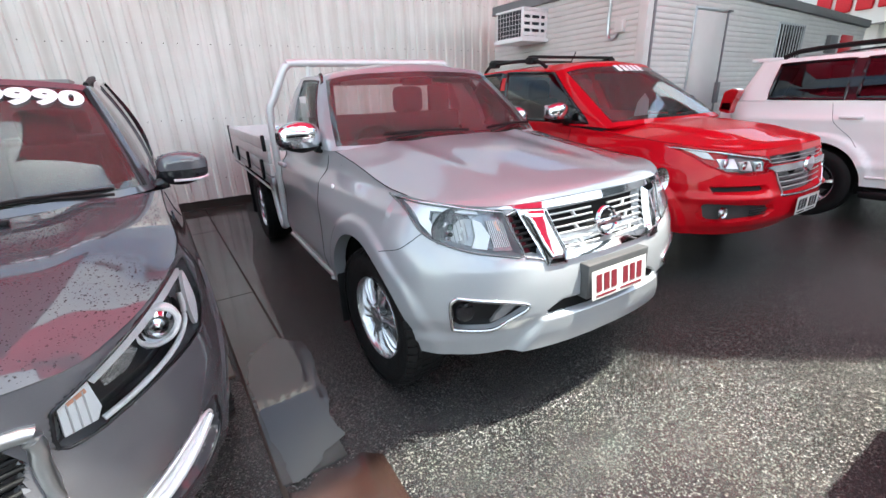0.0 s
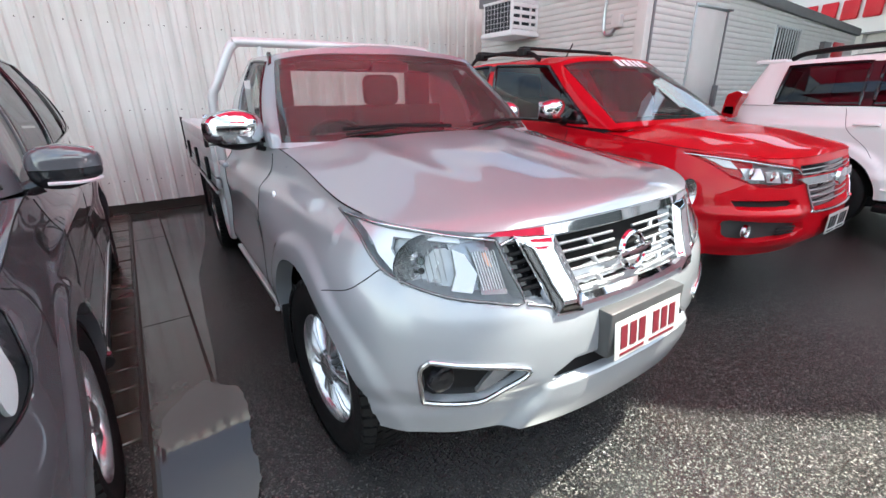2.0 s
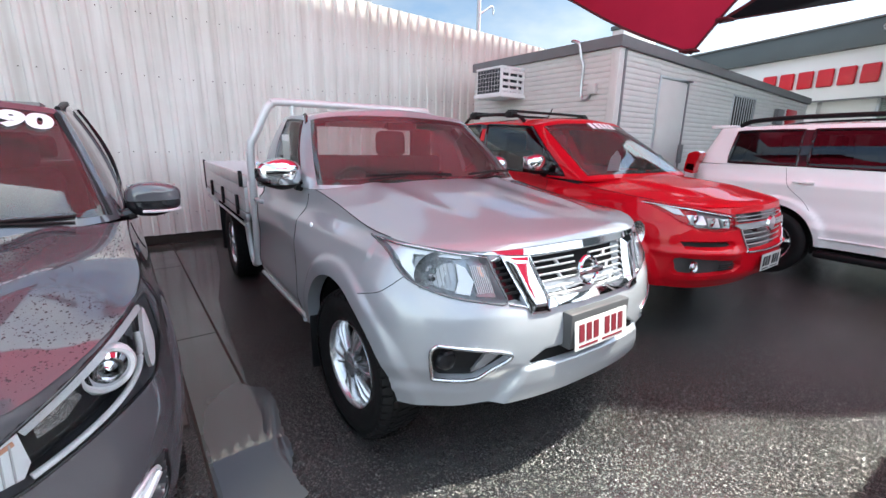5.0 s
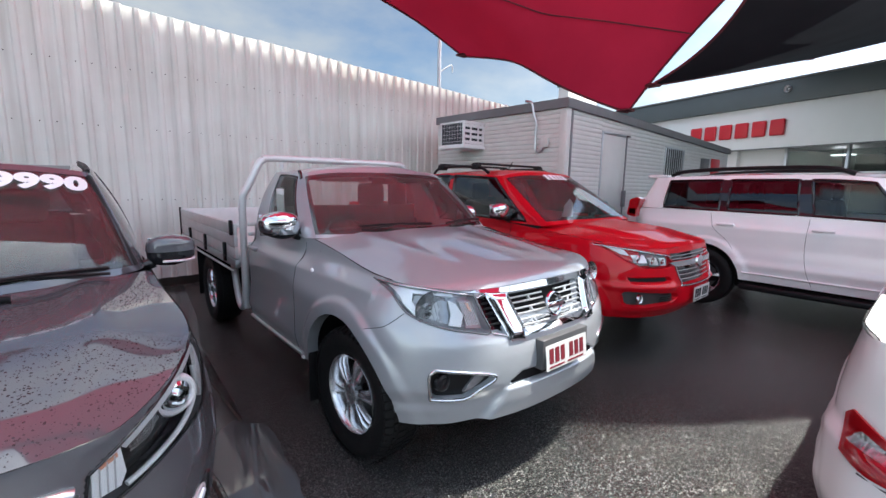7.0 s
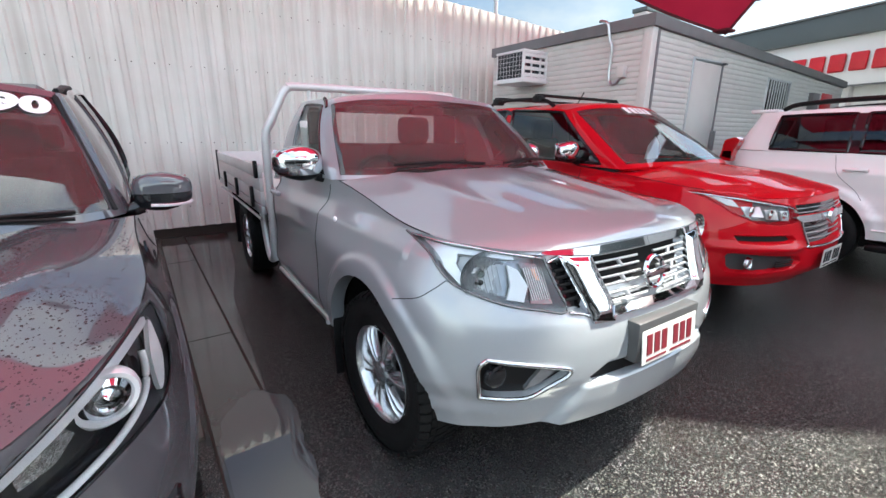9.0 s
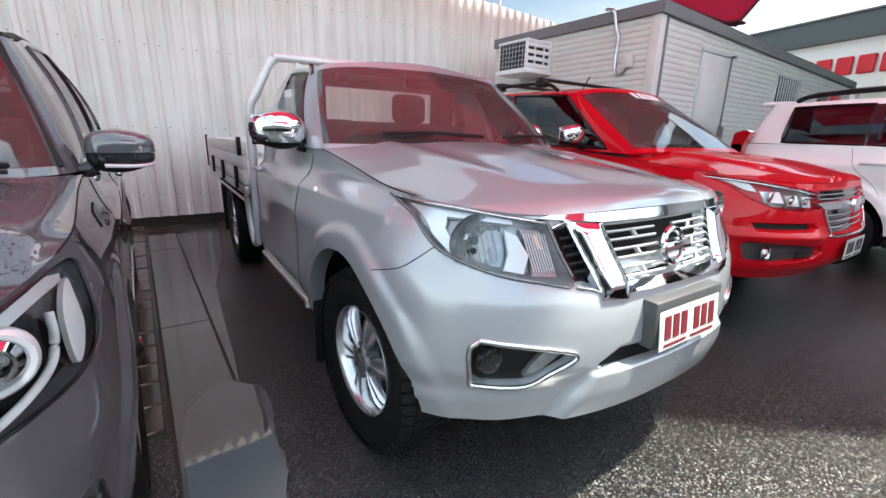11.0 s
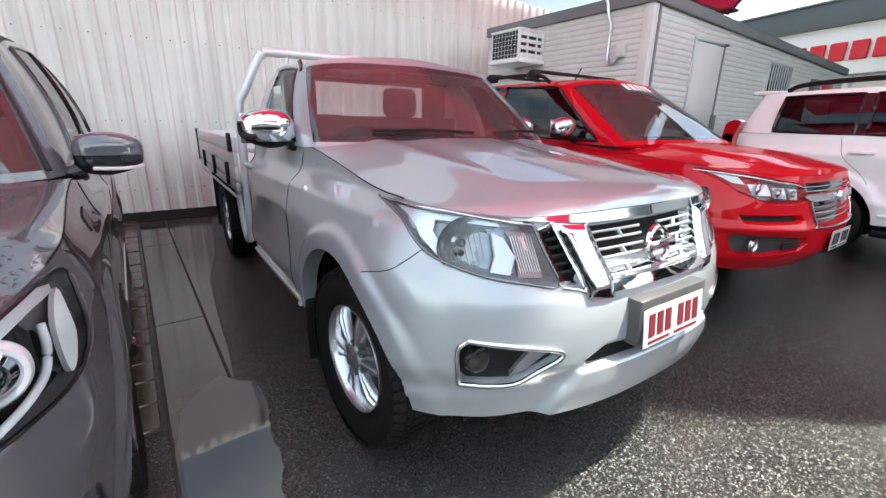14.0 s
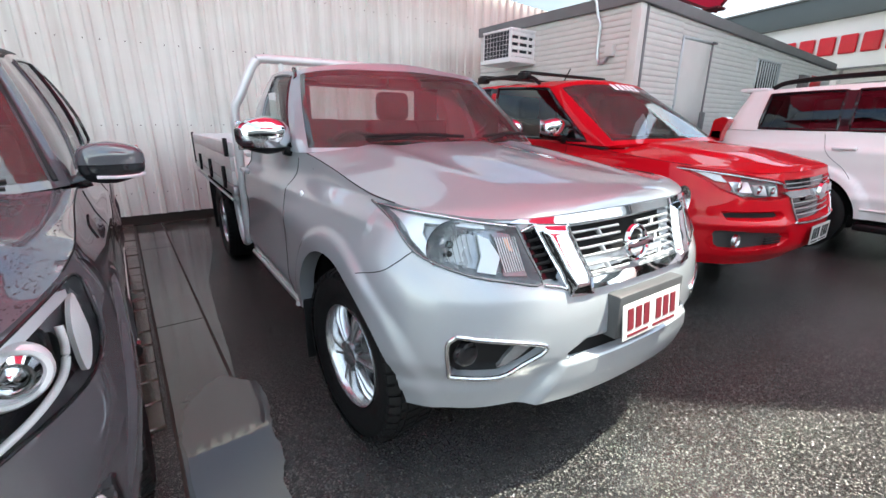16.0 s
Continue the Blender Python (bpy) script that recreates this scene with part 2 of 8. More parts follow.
def asphalt_material():
    """Coarse wet asphalt: dark stones, pale ones that also paint glints, a water film in the voids, damp patches and
    oil-dark stains.
    """
    m, n, l, b = nodes_of("wet_asphalt")
    tc = n.new("ShaderNodeTexCoord")
    vo = n.new("ShaderNodeTexVoronoi")
    vo.inputs["Scale"].default_value = 185
    l.new(tc.outputs["Object"], vo.inputs["Vector"])
    vc = n.new("ShaderNodeTexVoronoi")
    vc.inputs["Scale"].default_value = 380
    l.new(tc.outputs["Object"], vc.inputs["Vector"])
    big = n.new("ShaderNodeTexNoise")
    big.inputs["Scale"].default_value, big.inputs["Detail"].default_value = 0.8, 6
    l.new(tc.outputs["Object"], big.inputs["Vector"])
    # Pale end of the ramp: light stones, brightened to pass for wet glints.
    cr = n.new("ShaderNodeValToRGB")
    cr.color_ramp.elements[0].position, cr.color_ramp.elements[0].color = 0.0, (0.003, 0.0028, 0.0026, 1)
    cr.color_ramp.elements[1].position, cr.color_ramp.elements[1].color = 1.0, (0.165, 0.157, 0.146, 1)
    mid = cr.color_ramp.elements.new(0.80)
    mid.color = (0.0068, 0.0064, 0.006, 1)
    sep = n.new("ShaderNodeSeparateColor")
    l.new(vo.outputs["Color"], sep.inputs["Color"])
    l.new(sep.outputs["Red"], cr.inputs["Fac"])
    mx = n.new("ShaderNodeMix")
    mx.data_type, mx.blend_type = "RGBA", "MULTIPLY"
    mx.inputs["Factor"].default_value = 0.75
    r2 = n.new("ShaderNodeValToRGB")
    r2.color_ramp.elements[0].position, r2.color_ramp.elements[0].color = 0.38, (0.45, 0.43, 0.42, 1)
    r2.color_ramp.elements[1].position, r2.color_ramp.elements[1].color = 0.60, (1, 1, 1, 1)
    l.new(big.outputs["Fac"], r2.inputs["Fac"])
    l.new(cr.outputs["Color"], mx.inputs["A"])
    l.new(r2.outputs["Color"], mx.inputs["B"])
    # clumps of coarser stone between the single stones and the damp patches; their tone also paints far glitter
    clump = n.new("ShaderNodeTexNoise")
    clump.inputs["Scale"].default_value, clump.inputs["Detail"].default_value, clump.inputs["Roughness"].default_value = 34, 5, 0.75
    l.new(tc.outputs["Object"], clump.inputs["Vector"])
    r3 = n.new("ShaderNodeMapRange")
    r3.inputs["From Min"].default_value, r3.inputs["From Max"].default_value = 0.36, 0.64
    r3.inputs["To Min"].default_value, r3.inputs["To Max"].default_value = 0.72, 1.28
    l.new(clump.outputs["Fac"], r3.inputs["Value"])
    sc = n.new("ShaderNodeVectorMath")
    sc.operation = "SCALE"
    l.new(mx.outputs["Result"], sc.inputs[0])
    l.new(r3.outputs["Result"], sc.inputs["Scale"])
    l.new(sc.outputs["Vector"], b.inputs["Base Color"])
    mr = n.new("ShaderNodeMapRange")
    mr.inputs["From Min"].default_value, mr.inputs["From Max"].default_value = 0.35, 0.65
    mr.inputs["To Min"].default_value, mr.inputs["To Max"].default_value = 0.10, 0.20
    l.new(big.outputs["Fac"], mr.inputs["Value"])
    rg = n.new("ShaderNodeMath")
    rg.operation = "MULTIPLY"
    l.new(mr.outputs["Result"], rg.inputs[0])
    l.new(r3.outputs["Result"], rg.inputs[1])
    l.new(rg.outputs["Value"], b.inputs["Roughness"])
    ad = n.new("ShaderNodeMath")
    ad.operation = "MULTIPLY_ADD"
    ad.inputs[1].default_value = 0.5
    l.new(vc.outputs["Distance"], ad.inputs[0])
    l.new(vo.outputs["Distance"], ad.inputs[2])
    bp = n.new("ShaderNodeBump")
    bp.invert = True
    bp.inputs["Strength"].default_value, bp.inputs["Distance"].default_value = 0.9, 0.006
    l.new(ad.outputs["Value"], bp.inputs["Height"])
    # every stone has a face of its own that can catch the light
    off, tilt, add, nrm = (n.new("ShaderNodeVectorMath") for _ in range(4))
    off.operation, tilt.operation, add.operation, nrm.operation = "SUBTRACT", "SCALE", "ADD", "NORMALIZE"
    off.inputs[1].default_value = (0.5, 0.5, 0.5)
    tilt.inputs["Scale"].default_value = 0.95
    l.new(vo.outputs["Color"], off.inputs[0])
    l.new(off.outputs["Vector"], tilt.inputs[0])
    l.new(bp.outputs["Normal"], add.inputs[0])
    l.new(tilt.outputs["Vector"], add.inputs[1])
    l.new(add.outputs["Vector"], nrm.inputs[0])
    l.new(nrm.outputs["Vector"], b.inputs["Normal"])
    b.inputs["Coat Weight"].default_value, b.inputs["Coat Roughness"].default_value = 0.38, 0.28
    b.inputs["Specular IOR Level"].default_value = 1.0
    return m


def concrete_material(name, color, wet):
    """Wet concrete: blotches, a water film that comes and goes."""
    m, n, l, b = nodes_of(name)
    tc = n.new("ShaderNodeTexCoord")
    n1 = n.new("ShaderNodeTexNoise")
    n1.inputs["Scale"].default_value, n1.inputs["Detail"].default_value = 2.2, 8
    n2 = n.new("ShaderNodeTexNoise")
    n2.inputs["Scale"].default_value, n2.inputs["Detail"].default_value = 60, 4
    l.new(tc.outputs["Object"], n1.inputs["Vector"])
    l.new(tc.outputs["Object"], n2.inputs["Vector"])
    ra = n.new("ShaderNodeValToRGB")
    ra.color_ramp.elements[0].position, ra.color_ramp.elements[0].color = 0.32, (*[c * 0.6 for c in color], 1)
    ra.color_ramp.elements[1].position, ra.color_ramp.elements[1].color = 0.66, (*[c * 1.25 for c in color], 1)
    l.new(n1.outputs["Fac"], ra.inputs["Fac"])
    mx = n.new("ShaderNodeMix")
    mx.data_type, mx.blend_type = "RGBA", "MULTIPLY"
    mx.inputs["Factor"].default_value = 0.3
    l.new(ra.outputs["Color"], mx.inputs["A"])
    l.new(n2.outputs["Color"], mx.inputs["B"])
    l.new(mx.outputs["Result"], b.inputs["Base Color"])
    mr = n.new("ShaderNodeMapRange")
    mr.inputs["From Min"].default_value, mr.inputs["From Max"].default_value = 0.35, 0.65
    mr.inputs["To Min"].default_value, mr.inputs["To Max"].default_value = wet, wet + 0.16
    l.new(n1.outputs["Fac"], mr.inputs["Value"])
    l.new(mr.outputs["Result"], b.inputs["Roughness"])
    bp = n.new("ShaderNodeBump")
    b.inputs["Specular IOR Level"].default_value = 0.75
    bp.inputs["Strength"].default_value, bp.inputs["Distance"].default_value = 0.07, 0.003
    l.new(n2.outputs["Fac"], bp.inputs["Height"])
    l.new(bp.outputs["Normal"], b.inputs["Normal"])
    return m


def cloth_material(name, color, thru):
    """Shade cloth: fine weave, some light comes through."""
    m = bpy.data.materials.new(name)
    m.use_nodes = True
    n, l = m.node_tree.nodes, m.node_tree.links
    n.clear()
    out = n.new("ShaderNodeOutputMaterial")
    df, tl, mx = n.new("ShaderNodeBsdfDiffuse"), n.new("ShaderNodeBsdfTranslucent"), n.new("ShaderNodeMixShader")
    tc = n.new("ShaderNodeTexCoord")
    no = n.new("ShaderNodeTexNoise")
    no.inputs["Scale"].default_value, no.inputs["Detail"].default_value = 1.2, 5
    l.new(tc.outputs["Object"], no.inputs["Vector"])
    mr = n.new("ShaderNodeMapRange")
    mr.inputs["To Min"].default_value, mr.inputs["To Max"].default_value = 0.8, 1.2
    l.new(no.outputs["Fac"], mr.inputs["Value"])
    sc = n.new("ShaderNodeVectorMath")
    sc.operation = "SCALE"
    sc.inputs[0].default_value = color
    l.new(mr.outputs["Result"], sc.inputs["Scale"])
    l.new(sc.outputs["Vector"], df.inputs["Color"])
    l.new(sc.outputs["Vector"], tl.inputs["Color"])
    mx.inputs["Fac"].default_value = thru
    l.new(df.outputs["BSDF"], mx.inputs[1])
    l.new(tl.outputs["BSDF"], mx.inputs[2])
    l.new(mx.outputs["Shader"], out.inputs["Surface"])
    return m


M["fence"] = fence_material()
M["asphalt"] = asphalt_material()
M["concrete"] = concrete_material("wet_concrete", (0.046, 0.045, 0.043), 0.05)
M["paver"] = concrete_material("old_pavers", (0.065, 0.055, 0.044), 0.15)
M["redpaint"] = concrete_material("faded_red_ground_paint", (0.030, 0.017, 0.014), 0.08)
M["sail_red"] = cloth_material("red_shade_cloth", (0.45, 0.025, 0.062), 0.33)
M["sail_black"] = cloth_material("black_shade_cloth", (0.02, 0.022, 0.026), 0.14)
M["sail_edge"] = plain("sail_edge_webbing", (0.10, 0.008, 0.015), 0.8)
M["shed"] = plain("cream_cladding", (0.60, 0.59, 0.565), 0.5, 0.0, 0.07, 6)
M["shed_trim"] = plain("dark_fascia", (0.16, 0.16, 0.165), 0.6, 0.0, 0.12, 4)
M["door"] = plain("cream_door", (0.60, 0.59, 0.565), 0.45, 0.0, 0.05, 5)
M["bldg_white"] = plain("white_panel", (0.78, 0.78, 0.78), 0.4, 0.0, 0.05, 1.0)
M["bldg_grey"] = plain("charcoal_panel", (0.085, 0.10, 0.105), 0.45, 0.0, 0.12, 0.8)
M["sign_red"] = plain("sign_red", (0.55, 0.006, 0.02), 0.35)
M["steel"] = plain("galvanised_steel", (0.45, 0.46, 0.47), 0.45, 0.8, 0.15)
M["rust_and_gap"] = plain("dark_gap", (0.03, 0.025, 0.02), 0.9)


def water_material():
    m, n, l, b = nodes_of("puddle_water")
    b.inputs["Base Color"].default_value = (0.055, 0.058, 0.060, 1)
    b.inputs["Roughness"].default_value = 0.015
    tc = n.new("ShaderNodeTexCoord")
    no = n.new("ShaderNodeTexNoise")
    no.inputs["Scale"].default_value = 9
    l.new(tc.outputs["Object"], no.inputs["Vector"])
    bp = n.new("ShaderNodeBump")
    bp.inputs["Strength"].default_value, bp.inputs["Distance"].default_value = 0.03, 0.004
    l.new(no.outputs["Fac"], bp.inputs["Height"])
    l.new(bp.outputs["Normal"], b.inputs["Normal"])
    b.inputs["Specular IOR Level"].default_value = 0.8
    return m


M["water"] = water_material()

# ---------------------------------------------------------------- mesh helpers


def finish(bm, sharp=38.0):
    """Smooth faces with hard edges kept."""
    bm.normal_update()
    for f in bm.faces:
        f.smooth = True
    lim = radians(sharp)
    for e in bm.edges:
        e.smooth = len(e.link_faces) == 2 and e.calc_face_angle(0.0) < lim


def part(name, bm, material, parent, label="", sharp=38.0):
    """Links a bmesh as one mesh object, under a parent if one is given."""
    finish(bm, sharp)
    me = bpy.data.meshes.new(name)
    bm.to_mesh(me)
    bm.free()
    if material:
        me.materials.append(material)
    ob = new(name, me)
    if parent:
        ob.parent = parent
    if label:
        ob["label"] = label
    return ob


def thing(name, label, category, m=None, group="", kind=""):
    ob = new(name)
    ob.empty_display_size = 0.2
    if m:
        ob.matrix_world = m
    return tagged(ob, label, category, group, kind)


def box(bm, lo, hi, bevel=0.0, seg=2, m=None):
    """Adds a box to bm between two corners, edges rounded by bevel."""
    lo, hi = [min(a, b) for a, b in zip(lo, hi)], [max(a, b) for a, b in zip(lo, hi)]
    b2 = bmesh.new()
    bmesh.ops.create_cube(b2, size=1.0)
    for v in b2.verts:
        v.co = Vector([lo[i] + (hi[i] - lo[i]) * (v.co[i] + 0.5) for i in range(3)])
    if bevel:
        bmesh.ops.bevel(b2, geom=b2.edges[:], offset=bevel, segments=seg, affect="EDGES", profile=0.5)
    if m:
        bmesh.ops.transform(b2, matrix=m, verts=b2.verts[:])
    join(bm, b2)
    return bm


def join(bm, other):
    idx = {}
    for v in other.verts:
        idx[v] = bm.verts.new(v.co)
    for f in other.faces:
        try:
            bm.faces.new([idx[v] for v in f.verts])
        except ValueError:
            pass
    other.free()


def boxed(lo, hi, bevel=0.0, seg=2, m=None):
    return box(bmesh.new(), lo, hi, bevel, seg, m)


def tube(points, r, seg=10, closed=False):
    """A round tube through points (bmesh)."""
    bm = bmesh.new()
    pts = [Vector(p) for p in points]
    rings = []
    up = Vector((0.13, 0.31, 0.94))
    n = len(pts)
    for i, p in enumerate(pts):
        a = pts[(i - 1) % n] if closed or i > 0 else p
        b = pts[(i + 1) % n] if closed or i < n - 1 else p
        d = (b - a).normalized()
        s = d.cross(up).normalized()
        t = s.cross(d)
        rr = r[i] if isinstance(r, (list, tuple)) else r
        rings.append([bm.verts.new(p + (s * math.cos(q) + t * math.sin(q)) * rr) for q in [2 * math.pi * k / seg for k in range(seg)]])
    last = n if closed else n - 1
    for i in range(last):
        for k in range(seg):
            bm.faces.new((rings[i][k], rings[i][(k + 1) % seg], rings[(i + 1) % n][(k + 1) % seg], rings[(i + 1) % n][k]))
    if not closed:
        bm.faces.new(rings[0][::-1])
        bm.faces.new(rings[-1])
    bmesh.ops.recalc_face_normals(bm, faces=bm.faces[:])
    return bm


def smooth_line(points, n=6):
    """Catmull-Rom line through points."""
    P = [Vector(p) for p in points]
    P = [P[0] * 2 - P[1]] + P + [P[-1] * 2 - P[-2]]
    out = []
    for i in range(1, len(P) - 2):
        for k in range(n):
            t = k / n
            a, b, c, d = P[i - 1], P[i], P[i + 1], P[i + 2]
            out.append(0.5 * ((2 * b) + (c - a) * t + (2 * a - 5 * b + 4 * c - d) * t * t + (3 * b - a - 3 * c + d) * t ** 3))
    out.append(P[-2])
    return out


def lathe(profile, seg=48, axis="x"):
    """Turns a profile of (offset along axis, radius) round the axis."""
    bm = bmesh.new()
    rings = []
    for o, r in profile:
        ring = []
        for k in range(seg):
            q = 2 * math.pi * k / seg
            c, s = r * math.cos(q), r * math.sin(q)
            ring.append(bm.verts.new((o, c, s) if axis == "x" else (c, o, s) if axis == "y" else (c, s, o)))
        rings.append(ring)
    for i in range(len(rings) - 1):
        for k in range(seg):
            bm.faces.new((rings[i][k], rings[i][(k + 1) % seg], rings[i + 1][(k + 1) % seg], rings[i + 1][k]))
    bmesh.ops.recalc_face_normals(bm, faces=bm.faces[:])
    return bm


def prism(poly, depth, plane="xz", at=0.0, bevel=0.0):
    """Extrudes a 2D polygon: plane xz runs along y from at to at+depth; yz along x; xy along z."""
    bm = bmesh.new()
    def P(a, b, c):
        return (a, c, b) if plane == "xz" else (c, a, b) if plane == "yz" else (a, b, c)
    lo = [bm.verts.new(P(a, b, at)) for a, b in poly]
    hi = [bm.verts.new(P(a, b, at + depth)) for a, b in poly]
    bm.faces.new(lo)
    bm.faces.new(hi[::-1])
    for i in range(len(poly)):
        j = (i + 1) % len(poly)
        bm.faces.new((lo[i], lo[j], hi[j], hi[i]))
    bmesh.ops.recalc_face_normals(bm, faces=bm.faces[:])
    if bevel:
        bmesh.ops.bevel(bm, geom=bm.edges[:], offset=bevel, segments=2, affect="EDGES")
    return bm


def pchip(keys, t):
    """Smooth interpolation without overshoot through rows of (t, value...)."""
    K = np.array(keys, float)
    xs, vs = K[:, 0], K[:, 1:]
    t = np.atleast_1d(np.asarray(t, float))
    h = np.diff(xs)[:, None]
    d = np.diff(vs, axis=0) / h
    m = np.zeros_like(vs)
    if len(xs) > 2:
        a, b = d[:-1], d[1:]
        w1, w2 = 2 * h[1:] + h[:-1], h[1:] + 2 * h[:-1]
        with np.errstate(divide="ignore", invalid="ignore"):
            mid = (w1 + w2) / (w1 / a + w2 / b)
        m[1:-1] = np.where(a * b > 0, mid, 0)
    m[0], m[-1] = d[0], d[-1]
    i = np.clip(np.searchsorted(xs, t, side="right") - 1, 0, len(xs) - 2)
    hh = (xs[i + 1] - xs[i])
    s = np.clip((t - xs[i]) / hh, 0, 1)[:, None]
    hh = hh[:, None]
    out = (1 + 2 * s) * (1 - s) ** 2 * vs[i] + s * (1 - s) ** 2 * hh * m[i] + s * s * (3 - 2 * s) * vs[i + 1] + s * s * (s - 1) * hh * m[i + 1]
    return out[:, 0] if out.shape[1] == 1 else out


def sstep(a, b, x):
    t = np.clip((np.asarray(x, float) - a) / (b - a), 0, 1)
    return t * t * (3 - 2 * t)


def sdist(poly, X, Z):
    """Signed distance to a polygon, positive inside."""
    X, Z = np.asarray(X, float), np.asarray(Z, float)
    best = np.full(X.shape, 1e9)
    inside = np.zeros(X.shape, bool)
    n = len(poly)
    for i in range(n):
        (ax, az), (bx, bz) = poly[i], poly[(i + 1) % n]
        ex, ez = bx - ax, bz - az
        k = np.clip(((X - ax) * ex + (Z - az) * ez) / (ex * ex + ez * ez + 1e-12), 0, 1)
        best = np.minimum(best, np.hypot(X - ax - k * ex, Z - az - k * ez))
        cross = ((az > Z) != (bz > Z)) & (X < (bx - ax) * (Z - az) / ((bz - az) if bz != az else 1e-9) + ax)
        inside ^= cross
    return np.where(inside, best, -best)


def grid_bm(P, keep=None, flip=False):
    """bmesh from an (n, m, 3) array of points; keep masks the cells."""
    bm = bmesh.new()
    n, m = P.shape[:2]
    used = {}
    def V(i, j):
        if (i, j) not in used:
            used[i, j] = bm.verts.new(P[i, j])
        return used[i, j]
    for i in range(n - 1):
        for j in range(m - 1):
            if keep is None or keep[i, j]:
                q = (V(i, j), V(i + 1, j), V(i + 1, j + 1), V(i, j + 1))
                try:
                    bm.faces.new(q[::-1] if flip else q)
                except ValueError:
                    pass
    return bm


def thicken(bm, d):
    """Gives an open shell a thickness of d against its normals."""
    bm.normal_update()
    bmesh.ops.solidify(bm, geom=bm.faces[:], thickness=d)
    return bm

# ---------------------------------------------------------------- ground
TILT_LOT = 2.0          # the lot's lines lean this much against the parked utility
LOT = pose(-1.38, 3.0, 0, 0, 0, TILT_LOT)     # y runs along the concrete strip

bm = bmesh.new()
bmesh.ops.create_grid(bm, x_segments=8, y_segments=8, size=400)
ground = tagged(part("ground", bm, M["asphalt"], None), "coarse dark wet asphalt of a car yard", "ground", kind="structure")


def slab(name, poly, z0, z1, material, label, category="ground", bevel=0.004):
    ob = part(name, prism(poly, z1 - z0, "xy", z0, bevel), material, None)
    ob.matrix_world = LOT
    return tagged(ob, label, category, kind="structure")


# concrete gutter strip: two runs with an open joint between them
strip = thing("concrete_strip", "wet grey concrete gutter strip with an open joint", "gutter", LOT, kind="structure")
for k, (y0, y1) in enumerate(((-2.62, -0.55), (-0.54, 1.65), (1.66, 3.02))):
    part("slab", prism([(-0.215, y0), (0.066, y0), (0.066, y1), (-0.215, y1)], 0.03, "xy", -0.022, 0.003), M["concrete"], strip)
part("slab", prism([(0.078, -1.6), (0.115, -1.2), (0.15, -0.6), (0.21, 0.2), (0.40, 1.2), (0.62, 3.02), (0.078, 3.02)], 0.024, "xy", -0.022, 0.002), M["concrete"], strip)
for a, b in (((-0.225, -3.0), (-0.205, 3.02)), ((0.064, -1.45), (0.080, 3.02))):
    part("joint", boxed((a[0], a[1], -0.02), (b[0], b[1], 0.006)), M["rust_and_gap"], strip, "dark open joint")
slab("red_ground_patch", [(-0.20, -3.6), (0.20, -3.55), (0.23, -3.2), (0.19, -2.95), (0.20, -2.7), (0.12, -2.63), (0.02, -2.66), (-0.06, -2.62), (-0.14, -2.68), (-0.2, -2.66)], -0.02, 0.0035, M["redpaint"], "faded red paint on the concrete gutter")

# puddle at the low end of the strip
def puddle():
    bm = bmesh.new()
    rng = random.Random(4)
    edge = []
    for x, y in ((-0.20, -1.86), (-0.17, -1.62), (-0.06, -1.47), (0.03, -1.40), (0.10, -1.50), (0.17, -1.56), (0.18, -1.75), (0.14, -1.98), (0.13, -2.2), (0.085, -2.33), (0.10, -2.5), (0.0, -2.54), (-0.06, -2.60), (-0.12, -2.635), (-0.18, -2.635), (-0.175, -2.49), (-0.20, -2.3)):
        edge.append(Vector((x, y, 0)))
    ring = []
    n = len(edge)
    for i in range(n):
        for k in range(5):
            p = edge[i].lerp(edge[(i + 1) % n], k / 5)
            q = p + Vector((rng.uniform(-1, 1), rng.uniform(-1, 1), 0)) * 0.006
            ring.append(bm.verts.new((q.x, q.y, 0.0125)))
    bm.faces.new(ring)
    return bm


pud = part("puddle", puddle(), M["water"], None)
pud.matrix_world = LOT
tagged(pud, "shallow rain puddle lying on the concrete gutter", "water", kind="structure")

# old paver edging under the dark car
edging = thing("paver_edging", "row of old damp brick pavers beside the gutter", "pavers", LOT, kind="structure")
rng = random.Random(11)
pv = None
y = -1.7
while y < 3.0:
    ln = rng.uniform(0.21, 0.25)
    p = part("paver", boxed((-0.47 + rng.uniform(-0.01, 0.01), y, -0.03), (-0.245, y + ln - 0.012, 0.012 + rng.uniform(-0.006, 0.006)), 0.006, 1), M["paver"], edging)
    y += ln

# ---------------------------------------------------------------- boundary fence
FENCE_Y, FENCE_TOP, FENCE_FOOT = 6.12, 3.78, 0.13
FENCE = pose(0, FENCE_Y, 0, 0, 0, 1.2)


def fence_sheet(x0, x1, z0, z1):
    """Trapezoidal ribbed steel sheet, ribs upright, standing in the xz plane with its ribs towards -y."""
    pitch, top, foot, deep = 0.20, 0.044, 0.084, 0.030
    pts = []
    x = x0
    while x < x1 - 0.01:
        pts += [(x, 0), (x + pitch - foot, 0), (x + pitch - foot + (foot - top) / 2, -deep), (x + pitch - (foot - top) / 2, -deep)]
        x += pitch
    pts.append((x, 0))
    bm = bmesh.new()
    zs = [z0, z0 + 0.9, z0 + 1.8, z0 + 2.7, z1]
    cols = [[bm.verts.new((px, py, z - (0.034 * px if z == z1 else 0))) for z in zs] for px, py in pts]
    for a, b in zip(cols, cols[1:]):
        for k in range(len(zs) - 1):
            bm.faces.new((a[k], b[k], b[k + 1], a[k + 1]))
    return thicken(bm, 0.0025)


